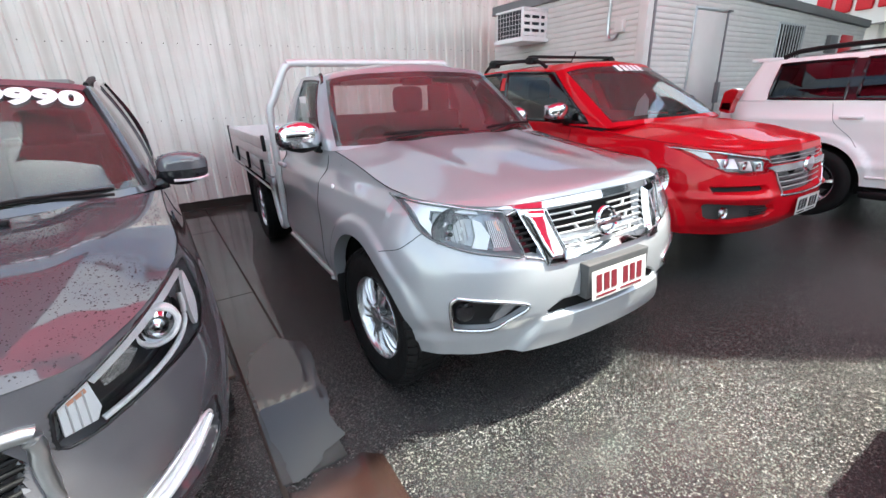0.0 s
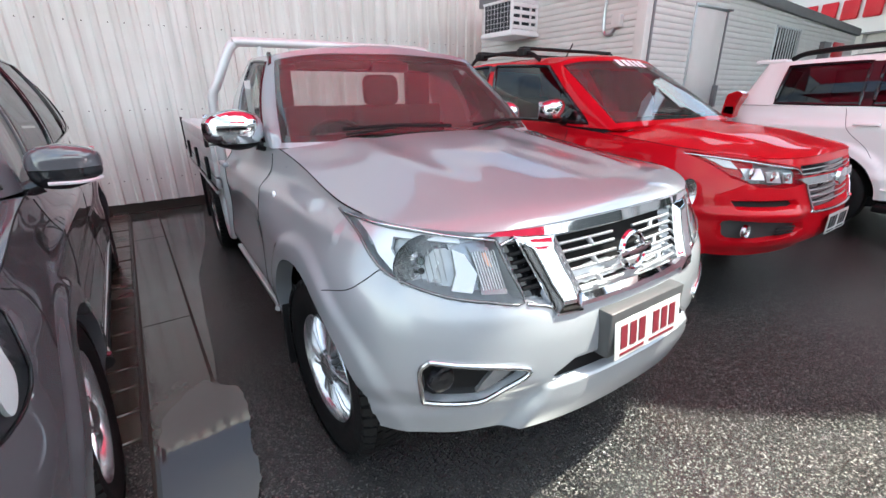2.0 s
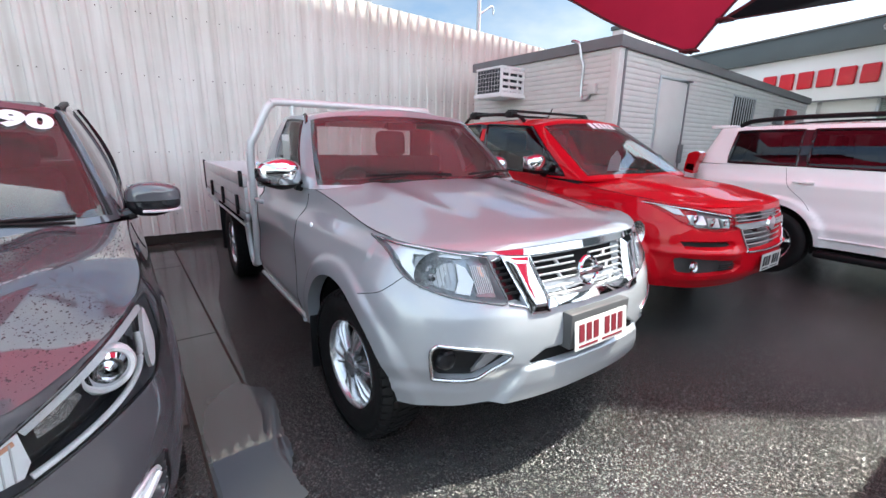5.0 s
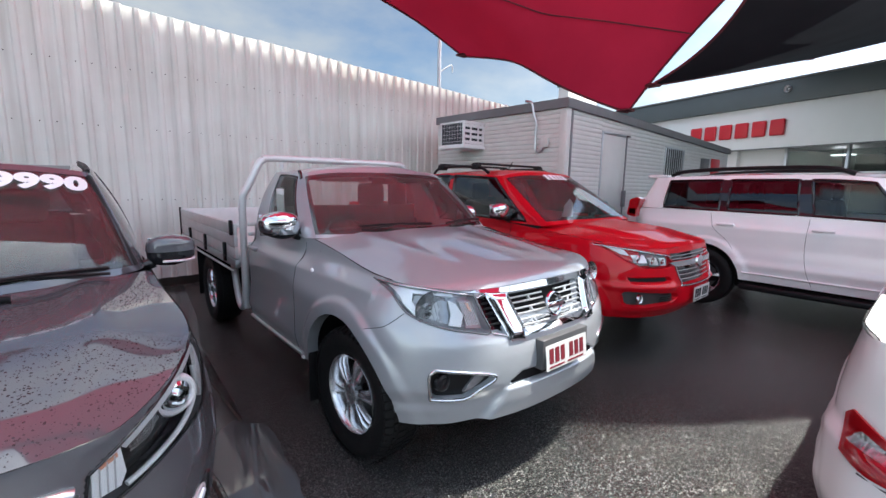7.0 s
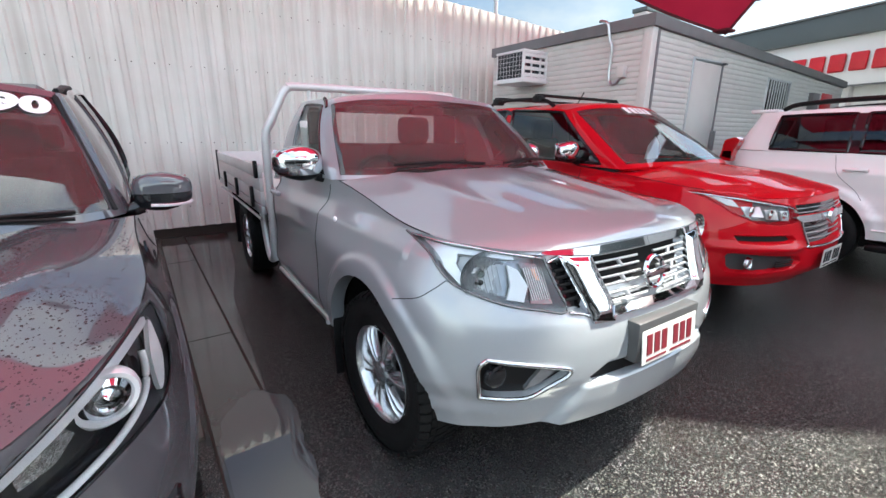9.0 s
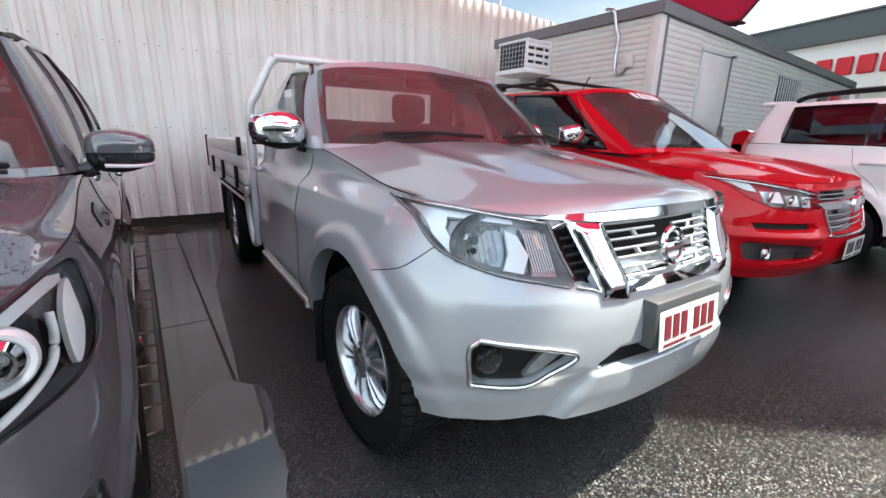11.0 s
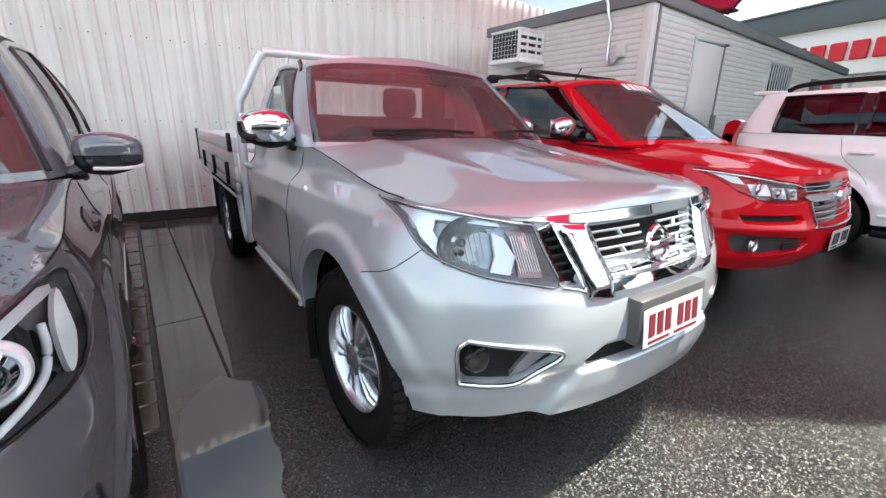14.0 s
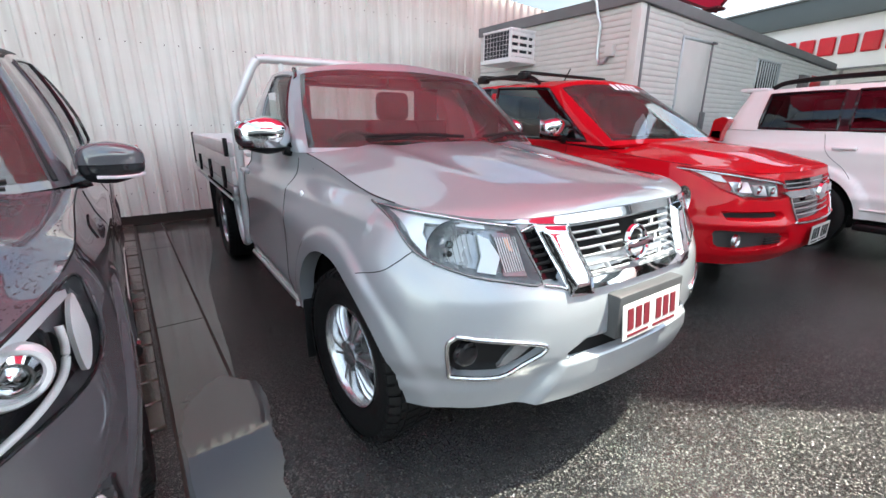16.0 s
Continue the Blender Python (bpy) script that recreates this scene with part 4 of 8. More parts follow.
                    P[..., 0] -= depth * w
        return P

    def mesh(self, both=True):
        P = self.grid()
        n, m = P.shape[:2]
        keep = np.ones((n - 1, m - 1), bool)
        C = (P[:-1, :-1] + P[1:, :-1] + P[:-1, 1:] + P[1:, 1:]) / 4
        rim = np.zeros((n, m), int)
        for q, (ay, az, rad, out) in enumerate(self.arches):
            cut = (np.hypot(C[..., 1] - ay, C[..., 2] - az) < rad) & (C[..., 0] > self.W * 0.5)
            keep &= ~cut
            inn, outn = np.zeros((n, m), bool), np.zeros((n, m), bool)
            for di in (0, 1):
                for dj in (0, 1):
                    inn[di:n - 1 + di, dj:m - 1 + dj] |= cut
                    outn[di:n - 1 + di, dj:m - 1 + dj] |= ~cut
            b = inn & outn
            dy, dz = P[..., 1] - ay, P[..., 2] - az
            d = np.hypot(dy, dz) + 1e-9
            P[..., 1] = np.where(b, ay + dy / d * rad, P[..., 1])
            P[..., 2] = np.where(b, az + dz / d * rad, P[..., 2])
            rim[b] = q + 1
        bm = bmesh.new()
        sides = (1, -1) if both else (-1,)
        for sg in sides:
            used = {}
            def V(i, j):
                if (i, j) not in used:
                    p = P[i, j]
                    used[i, j] = bm.verts.new((sg * p[0], p[1], p[2]))
                return used[i, j]
            for i in range(n - 1):
                for j in range(m - 1):
                    if keep[i, j]:
                        q = (V(i, j), V(i + 1, j), V(i + 1, j + 1), V(i, j + 1))
                        bm.faces.new(q if sg > 0 else q[::-1])
            lip = {}
            for (i, j), vert in list(used.items()):
                if rim[i, j]:
                    lip[vert] = bm.verts.new(vert.co - Vector((sg * 0.07, 0, 0)))
            for e in list(bm.edges):
                if len(e.link_faces) == 1 and e.verts[0] in lip and e.verts[1] in lip:
                    a, b2 = e.verts
                    bm.faces.new((a, b2, lip[b2], lip[a]))
            bottom = [used[i, 0] for i in range(n) if (i, 0) in used]
            low = {vv: bm.verts.new((vv.co.x * 0.96, vv.co.y + 0.02 * (1 - min(1, abs(vv.co.x) / self.W)), vv.co.z + 0.02)) for vv in bottom}
            for a, b2 in zip(bottom, bottom[1:]):
                if bm.edges.get((a, b2)):
                    bm.faces.new((a, b2, low[b2], low[a]))
        bmesh.ops.remove_doubles(bm, verts=bm.verts[:], dist=0.0004)
        bmesh.ops.recalc_face_normals(bm, faces=bm.faces[:])
        return bm

    def skin(self):
        """Search tree of the skin without its recesses, right and left."""
        P = self.grid(recessed=False)
        bm = bmesh.new()
        n, m = P.shape[:2]
        for sg in (1, -1):
            vs = [[bm.verts.new((sg * P[i, j, 0], P[i, j, 1], P[i, j, 2])) for j in range(m)] for i in range(n)]
            for i in range(n - 1):
                for j in range(m - 1):
                    q = (vs[i][j], vs[i + 1][j], vs[i + 1][j + 1], vs[i][j + 1])
                    bm.faces.new(q if sg > 0 else q[::-1])
        bm.normal_update()
        t = BVHTree.FromBMesh(bm)
        bm.free()
        return t


VIEWS = {"front": (Vector((0, 1, 0)), lambda a, b: Vector((a, -3.0, b))),
         "rear": (Vector((0, -1, 0)), lambda a, b: Vector((a, 9.0, b))),
         "right": (Vector((1, 0, 0)), lambda a, b: Vector((-3.0, a, b))),
         "left": (Vector((-1, 0, 0)), lambda a, b: Vector((3.0, a, b))),
         "top": (Vector((0, 0, -1)), lambda a, b: Vector((a, b, 4.0)))}


def cast(tree, view, a, b):
    d, o = VIEWS[view]
    hit = tree.ray_cast(o(a, b), d)
    if hit[0] is None:
        near = tree.find_nearest(o(a, b) + d * 2.5)
        return near[0], (near[1] if near[1].dot(d) < 0 else -near[1])
    nrm = hit[1]
    return hit[0], (nrm if nrm.dot(d) < 0 else -nrm)


def pad(tree, poly, view, out, depth, step=0.025, pillow=0.0):
    """A plate that follows the skin inside a 2D outline: its face stands out from the skin by out, its rim goes back by depth."""
    bm = bmesh.new()
    vs = [bm.verts.new((a, b, 0)) for a, b in poly]
    bm.faces.new(vs)
    bmesh.ops.triangulate(bm, faces=bm.faces[:])
    for _ in range(7):
        long = [e for e in bm.edges if e.calc_length() > step]
        if not long:
            break
        bmesh.ops.subdivide_edges(bm, edges=long, cuts=1)
        bmesh.ops.triangulate(bm, faces=bm.faces[:])
    if pillow:
        step2 = [e for e in bm.edges if e.calc_length() > 0.009]
        for _ in range(4):
            step2 = [e for e in bm.edges if e.calc_length() > 0.009]
            if step2:
                bmesh.ops.subdivide_edges(bm, edges=step2, cuts=1)
                bmesh.ops.triangulate(bm, faces=bm.faces[:])
    back = {}
    for v in list(bm.verts):
        p, nrm = cast(tree, view, v.co.x, v.co.y)
        back[v] = p + nrm * (out - depth)
        k = pillow * float(sstep(0.0, 0.035, sdist(poly, v.co.x, v.co.y))) if pillow else 0.0
        v.co = p + nrm * (out + k)
    rim = [e for e in bm.edges if len(e.link_faces) == 1]
    if depth:
        low = {}
        for e in rim:
            for v in e.verts:
                if v not in low:
                    low[v] = bm.verts.new(back[v])
        for e in rim:
            a, b = e.verts
            bm.faces.new((a, b, low[b], low[a]))
    bm.normal_update()
    bmesh.ops.recalc_face_normals(bm, faces=bm.faces[:])
    d = VIEWS[view][0]
    tot = sum(f.normal.dot(d) * f.calc_area() for f in bm.faces)
    if tot > 0:
        bmesh.ops.reverse_faces(bm, faces=bm.faces[:])
    return bm


def bead(tree, line, view, out, r, closed=False, seg=10, n=8):
    """A thin strip that runs over the skin along a 2D line."""
    pts = smooth_line([(a, b, 0) for a, b in line], n) if n > 1 else [Vector((a, b, 0)) for a, b in line]
    P = []
    for q in pts:
        p, nrm = cast(tree, view, q.x, q.y)
        P.append(p + nrm * out)
    return tube(P, r, seg, closed)


def rounded_poly(poly, n=4):
    """Closed smooth outline through the corners of poly."""
    P = [Vector((a, b, 0)) for a, b in poly]
    k = len(P)
    out = []
    for i in range(k):
        a, b, c, d = P[i - 1], P[i], P[(i + 1) % k], P[(i + 2) % k]
        for j in range(n):
            t = j / n
            q = 0.5 * (2 * b + (c - a) * t + (2 * a - 5 * b + 4 * c - d) * t * t + (3 * b - a - 3 * c + d) * t ** 3)
            out.append((q.x, q.y))
    return out


def mirror_poly(poly):
    return [(-a, b) for a, b in poly][::-1]


def hood_grid(edge, s0, s1, centre, bulge_fn=None, nu=49, nv=44, pw=2.4, py=2.2, gap=0.004, fade=4.0):
    """Bonnet that meets the body's shoulder line: its nose lies on edge 0..s0, its sides on edge s0..s1; centre: rows of v, x, y, z of the middle line."""
    v = np.linspace(0, 1, nv)
    E, C = pchip(edge, s0 + (s1 - s0) * v), pchip(centre, v)
    E[:, 0] -= gap
    u = np.linspace(-1, 1, nu)
    P = np.zeros((nv, nu, 3))
    au = np.abs(u)[None, :]
    P[..., 0] = E[:, 0][:, None] * u[None, :]
    P[..., 1] = C[:, 1][:, None] + (E[:, 1] - C[:, 1])[:, None] * au ** py
    P[..., 2] = E[:, 2][:, None] + (C[:, 2] - E[:, 2])[:, None] * (1 - au ** pw)
    F = pchip(edge, np.linspace(0, s0, 80))
    ax = np.abs(P[0, :, 0])
    fy, fz = np.interp(ax, F[:, 0], F[:, 1]), np.interp(ax, F[:, 0], F[:, 2])
    k = ((1 - v) ** fade)[:, None]
    P[..., 1] += (fy - P[0, :, 1])[None, :] * k - gap * k
    P[..., 2] += (fz + gap - P[0, :, 2])[None, :] * k
    if bulge_fn:
        P = bulge_fn(P, u[None, :], v[:, None])
    return P


def shut_lines(owner, g):
    """Dark shut lines along both sides of a bonnet."""
    for col in (0, -1):
        part("shut_line", tube([Vector(p) + Vector((0.002 if col else -0.002, 0, 0.0005)) for p in g[2:, col]], 0.0024, 5), M["under"], owner)


def plain_hood(e_keys, c_keys, nu=41, nv=40, pw=2.4, py=2.2):
    """Lid between a side line and a middle line, both rows of v, x, y, z."""
    v = np.linspace(0, 1, nv)
    E, C = pchip(e_keys, v), pchip(c_keys, v)
    u = np.linspace(-1, 1, nu)
    au = np.abs(u)[None, :]
    P = np.zeros((nv, nu, 3))
    P[..., 0] = E[:, 0][:, None] * u[None, :]
    P[..., 1] = C[:, 1][:, None] + (E[:, 1] - C[:, 1])[:, None] * au ** py
    P[..., 2] = E[:, 2][:, None] + (C[:, 2] - E[:, 2])[:, None] * (1 - au ** pw)
    return P


def greenhouse(owner, B, T, s_wind, side_open, rear_open, mats, v_open=(0.10, 0.93), bow=0.03, n=(22, 60, 16), nv=14, crown=0.05, frame_mat=None, border=(0.03, 0.075, 0.06), screen_bow=None):
    """Glasshouse between the shoulder line B and the roof line T (rows of s, x, y, z; s 0..1 screen, 1..2 side, 2..3 rear).
    s_wind: the screen's glass ends there; side_open: (s0, s1, material) of each side pane; rear_open: (s0, s1) of the back pane."""
    cuts = [0.0, s_wind - border[0], s_wind, 1.0, 2.0, 3.0] + [c for a in side_open for c in a[:2]] + list(rear_open or ())
    base = list(np.linspace(0, 1, n[0])) + list(np.linspace(1, 2, n[1])) + list(np.linspace(2, 3, n[2]))
    s = np.array(sorted(set([round(c, 5) for c in cuts] + [round(b, 5) for b in base if min(abs(b - c) for c in cuts) > 0.004])))
    v = np.array(sorted(set([0.0, v_open[0], v_open[0] + border[2], v_open[1] - border[1], v_open[1], 1.0] + [round(t, 4) for t in np.linspace(0, 1, nv) if min(abs(t - q) for q in (v_open[0], v_open[0] + border[2], v_open[1] - border[1], v_open[1])) > 0.02])))
    b, t = pchip(B, s), pchip(T, s)
    P = b[:, None, :] * (1 - v)[None, :, None] + t[:, None, :] * v[None, :, None]
    w = 4 * v * (1 - v)
    side = sstep(0.8, 1.15, s) * (1 - sstep(1.95, 2.2, s))
    P[..., 0] += (bow * side)[:, None] * w[None, :]
    P[..., 1] -= ((screen_bow or bow) * 0.8 * (1 - sstep(0.85, 1.05, s)))[:, None] * w[None, :]
    sc, vc = (s[:-1] + s[1:]) / 2, (v[:-1] + v[1:]) / 2
    mid = (vc > v_open[0]) & (vc < v_open[1])
    openings = [("wind", 0.0, s_wind, mats[0], "windscreen")] + [("side", a[0], a[1], a[2], "side_window") for a in side_open]
    if rear_open:
        openings.append(("rear", rear_open[0], rear_open[1], mats[1], "rear_window"))
    hole = np.zeros((len(s) - 1, len(v) - 1), bool)
    made = []
    for kind, a, c, mat, nm in openings:
        sel = ((sc > a) & (sc < c))[:, None] & mid[None, :]
        hole |= sel
        for sg in ((0,) if kind in ("wind", "rear") else (1, -1)):
            bm = bmesh.new()
            for g2 in ((1, -1) if sg == 0 else (sg,)):
                used = {}
                for i, j in zip(*np.nonzero(sel)):
                    q = []
                    for ii, jj in ((i, j), (i + 1, j), (i + 1, j + 1), (i, j + 1)):
                        if (ii, jj) not in used:
                            p = P[ii, jj]
                            dx = 0.006 if kind == "side" else 0
                            dy = 0.004 if kind == "wind" else (-0.004 if kind == "rear" else 0)
                            used[ii, jj] = bm.verts.new((g2 * (p[0] - dx), p[1] + dy, p[2]))
                        q.append(used[ii, jj])
                    bm.faces.new(q if g2 > 0 else q[::-1])
            bmesh.ops.remove_doubles(bm, verts=bm.verts[:], dist=0.0004)
            bm.normal_update()
            want = Vector((0, -1, 0.2)) if kind in ("wind", "rear") else Vector((sg, 0, 0))
            if sum(f.normal.dot(want) for f in bm.faces) < 0:
                bmesh.ops.reverse_faces(bm, faces=bm.faces[:])
            made.append(part(nm, bm, mat, owner, "", 80))
    # black printed border behind the windscreen's edge
    rim = ((sc[:, None] < s_wind) & mid[None, :]) & ((sc[:, None] > s_wind - border[0]) | (vc[None, :] > v_open[1] - border[1]) | (vc[None, :] < v_open[0] + border[2]))
    bm = bmesh.new()
    for g2 in (1, -1):
        used = {}
        for i, j in zip(*np.nonzero(rim)):
            q = []
            for ii, jj in ((i, j), (i + 1, j), (i + 1, j + 1), (i, j + 1)):
                if (ii, jj) not in used:
                    p = P[ii, jj]
                    used[ii, jj] = bm.verts.new((g2 * p[0], p[1] + 0.007, p[2]))
                q.append(used[ii, jj])
            bm.faces.new(q if g2 > 0 else q[::-1])
    bmesh.ops.remove_doubles(bm, verts=bm.verts[:], dist=0.0004)
    part("glass_border", bm, M["under"], made[0], "black printed border of the glass", 80)
    bm = bmesh.new()
    for sg in (1, -1):
        used = {}
        for i in range(len(s) - 1):
            for j in range(len(v) - 1):
                if hole[i, j]:
                    continue
                q = []
                for ii, jj in ((i, j), (i + 1, j), (i + 1, j + 1), (i, j + 1)):
                    if (ii, jj) not in used:
                        p = P[ii, jj]
                        used[ii, jj] = bm.verts.new((sg * p[0], p[1], p[2]))
                    q.append(used[ii, jj])
                bm.faces.new(q if sg > 0 else q[::-1])
    bmesh.ops.remove_doubles(bm, verts=bm.verts[:], dist=0.0004)
    bmesh.ops.recalc_face_normals(bm, faces=bm.faces[:])
    thicken(bm, 0.03)
    part("cab_frame", bm, frame_mat, owner)
    # roof
    nu, nr = 33, 30
    u = np.linspace(-1, 1, nu)
    vv = np.linspace(0, 1, nr)
    F, R = pchip(T, np.abs(u)), pchip(T, 3 - np.abs(u))
    S = pchip(T, 1 + vv)
    Q = np.zeros((nr, nu, 3))
    for i, t0 in enumerate(vv):
        Q[i, :, 0] = u * S[i, 0]
        blend = np.abs(u) ** 3
        yc = F[:, 1] * (1 - t0) + R[:, 1] * t0
        zc = F[:, 2] * (1 - t0) + R[:, 2] * t0
        Q[i, :, 1] = yc * (1 - blend) + S[i, 1] * blend
        Q[i, :, 2] = zc * (1 - blend) + S[i, 2] * blend + crown * (1 - np.abs(u) ** 2.6) * (4 * t0 * (1 - t0)) ** 0.5
    bm = grid_bm(Q)
    bmesh.ops.recalc_face_normals(bm, faces=bm.faces[:])
    if sum(f.normal.z for f in bm.faces) < 0:
        bmesh.ops.reverse_faces(bm, faces=bm.faces[:])
    thicken(bm, 0.025)
    part("roof", bm, frame_mat, owner)
    return P, s, v, made


def wheel(owner, at, side, R=0.375, rim=0.225, wide=0.25, style="twin", steer=0.0, lugs=True):
    """Tyre and alloy under an empty-free parent part: side -1 is the car's right."""
    m = pose(at[0], at[1], at[2], 0, 0, steer) @ (Matrix.Identity(4) if side > 0 else pose(0, 0, 0, 0, 0, 180))
    h = wide / 2
    prof = [(-h * 0.72, rim), (-h * 0.86, rim + 0.02), (-h, rim + (R - rim) * 0.5), (-h * 0.93, R - 0.035), (-h * 0.80, R - 0.010), (-h * 0.5, R - 0.004), (0, R - 0.003),
            (h * 0.5, R - 0.004), (h * 0.80, R - 0.010), (h * 0.93, R - 0.035), (h, rim + (R - rim) * 0.5), (h * 0.86, rim + 0.02), (h * 0.72, rim)]
    w = part("wheel", lathe(prof, 56), M["rubber"], owner, "black tyre on an alloy rim")
    w.matrix_local = m
    if lugs:
        bm = bmesh.new()
        n = 52
        for k in range(n):
            q = 2 * math.pi * k / n
            for row, (x0, x1, sh) in enumerate(((-0.98, -0.62, 0.0), (-0.55, -0.12, 0.5), (-0.06, 0.38, 0.15), (0.46, 0.62, 0.6), (0.66, 0.98, 0.3))):
                a0, a1 = q + sh * 2 * math.pi / n, q + (sh + 0.72) * 2 * math.pi / n
                vs = []
                for a in (a0, a1):
                    for x in (x0, x1):
                        drop = 0.020 * max(0, abs(x) - 0.75) / 0.25
                        for rr in (R - 0.016 - drop, R + 0.001 - drop):
                            vs.append(bm.verts.new((x * h, rr * math.cos(a), rr * math.sin(a))))
                A = vs
                for f in ((1, 3, 7, 5), (0, 1, 5, 4), (2, 6, 7, 3), (0, 2, 3, 1), (4, 5, 7, 6)):
                    bm.faces.new([A[t] for t in f])
        bmesh.ops.recalc_face_normals(bm, faces=bm.faces[:])
        part("tread", bm, M["rubber"], w)
    o = h * 0.80
    # barrel and lip
    bm = lathe([(-h * 0.6, rim - 0.02), (0.0, rim - 0.03), (o - 0.035, rim - 0.022), (o - 0.012, rim - 0.006), (o, rim + 0.004), (o + 0.006, rim + 0.002), (o - 0.006, rim - 0.012), (o - 0.03, rim - 0.018)], 56)
    part("rim", bm, M["alloy"], w)
    part("brake_disc", lathe([(o - 0.10, 0.03), (o - 0.10, rim * 0.72), (o - 0.12, rim * 0.72)], 40), M["lampdark"], w)
    part("barrel_back", lathe([(o - 0.14, 0.01), (o - 0.14, rim - 0.02)], 40), M["under"], w)
    bm = bmesh.new()
    count = {"twin": 6, "five": 5, "multi": 10, "six": 6}[style]
    for k in range(count):
        q = 2 * math.pi * k / count + 0.2
        gaps = (-0.30, 0.30) if style == "twin" else (0,)
        for sgn in gaps:
            pts = []
            # a spoke as a tapered ridge: wide at the rim, narrow at the hub
            for rr, wd, ox, ht in ((0.045, 0.020, 0.0, 0.030), (0.10, 0.020 if style == "twin" else 0.028, 0.004, 0.030), (0.17, 0.028 if style == "twin" else 0.04, 0.0, 0.026), (rim - 0.012, 0.046 if style == "twin" else 0.06, -0.016, 0.020)):
                off = sgn * (0.018 + (rr - 0.045) * 0.52) if style == "twin" else 0.0
                base = o - 0.012 + ox
                pts.append((rr, off, wd, base, ht))
            rings = []
            for rr, off, wd, base, ht in pts:
                ring = []
                for aw, hx in ((-0.5, -ht), (-0.42, -0.004), (-0.25, 0.004), (0.25, 0.004), (0.42, -0.004), (0.5, -ht)):
                    t = off + aw * wd
                    ring.append(bm.verts.new((base + hx, rr * math.cos(q) - t * math.sin(q), rr * math.sin(q) + t * math.cos(q))))
                rings.append(ring)
            for a, b in zip(rings, rings[1:]):
                for j in range(5):
                    bm.faces.new((a[j], b[j], b[j + 1], a[j + 1]))
    bmesh.ops.recalc_face_normals(bm, faces=bm.faces[:])
    if style == "twin":
        # webs join each spoke pair below its ridges
        for k in range(count):
            q = 2 * math.pi * k / count + 0.2
            vs = []
            for rr, wd in ((0.05, 0.03), (0.12, 0.055), (rim - 0.012, 0.115)):
                for t in (-wd / 2, wd / 2):
                    vs.append(bm.verts.new((o - 0.028 - (0.014 if rr > 0.15 else 0), rr * math.cos(q) - t * math.sin(q), rr * math.sin(q) + t * math.cos(q))))
            bm.faces.new((vs[0], vs[1], vs[3], vs[2]))
            bm.faces.new((vs[2], vs[3], vs[5], vs[4]))
    part("spokes", bm, M["alloy"], w)
    part("hub_cap", lathe([(o - 0.02, 0.058), (o + 0.002, 0.055), (o + 0.008, 0.040), (o + 0.011, 0.034), (o + 0.012, 0.001)], 28), M["alloy"], w)
    nuts = 6 if style in ("twin", "six") else 5
    nut = None
    for k in range(nuts):
        q = 2 * math.pi * (k + 0.5) / nuts + 0.2
        if nut is None:
            nut = part("wheel_nut", lathe([(0.012, 0.0005), (0.012, 0.008), (0, 0.010), (-0.02, 0.010)], 8), M["lampdark"], w)
            me, one = nut.data, nut
        else:
            one = new("wheel_nut", me)
            one.parent = w
        one.location = (o - 0.014, 0.068 * math.cos(q), 0.068 * math.sin(q))
    return w


def liner(owner, ay, az, rad, W, both=True):
    """Dark inner wheel housings."""
    for sg in ((1, -1) if both else (-1,)):
        bm = bmesh.new()
        rows = []
        for x in (W - 0.09, W - 0.42):
            rows.append([bm.verts.new((sg * x, ay + rad * 1.0 * math.cos(q), az + rad * 1.0 * math.sin(q))) for q in np.linspace(0.32, math.pi - 0.32, 30)])
        for k in range(29):
            bm.faces.new((rows[0][k], rows[0][k + 1], rows[1][k + 1], rows[1][k]))
        bm.faces.new(rows[1])
        part("wheel_housing", bm, M["under"], owner)


def rounded_block(size, bevel, seg=4):
    bm = bmesh.new()
    box(bm, [-a / 2 for a in size], [a / 2 for a in size], bevel, seg)
    return bm


def seat(owner, x, y, z):
    """One front seat: cushion, tapered backrest and a headrest on two stalks."""
    part("seat", boxed((x - 0.25, y - 0.28, z), (x + 0.25, y + 0.22, z + 0.16), 0.06, 4), M["seat"], owner)
    bm = boxed((x - 0.25, y + 0.12, z + 0.08), (x + 0.25, y + 0.27, z + 0.66), 0.06, 4)
    for v in bm.verts:
        k = (v.co.z - z) / 0.66
        v.co.x = x + (v.co.x - x) * (1.0 - 0.22 * max(0, k - 0.4))
        v.co.y += 0.13 * k
    part("backrest", bm, M["seat"], owner)
    bm = boxed((x - 0.135, y + 0.255, z + 0.655), (x + 0.135, y + 0.365, z + 0.865), 0.054, 5)
    hr = part("headrest", bm, M["seat"], owner)
    for dx in (-0.06, 0.06):
        part("stalk", tube([(x + dx, y + 0.31, z + 0.62), (x + dx, y + 0.32, z + 0.72)], 0.007, 6), M["satin"], hr)


def steering_wheel(owner, x, y, z, r=0.185):
    ring = [(x + r * math.cos(q), y + 0.38 * r * math.sin(q), z + 0.92 * r * math.sin(q)) for q in np.linspace(0, 2 * math.pi, 33)[:-1]]
    sw = part("steering_wheel", tube(ring, 0.016, 8, True), M["black"], owner)
    part("boss", boxed((x - 0.07, y - 0.03, z - 0.06), (x + 0.07, y + 0.02, z + 0.05), 0.02, 3), M["black"], sw)
    for q in (0.1, math.pi - 0.1, -math.pi / 2):
        part("arm", tube([(x, y, z), (x + r * math.cos(q), y + 0.38 * r * math.sin(q), z + 0.92 * r * math.sin(q))], 0.014, 6), M["black"], sw)
    return sw


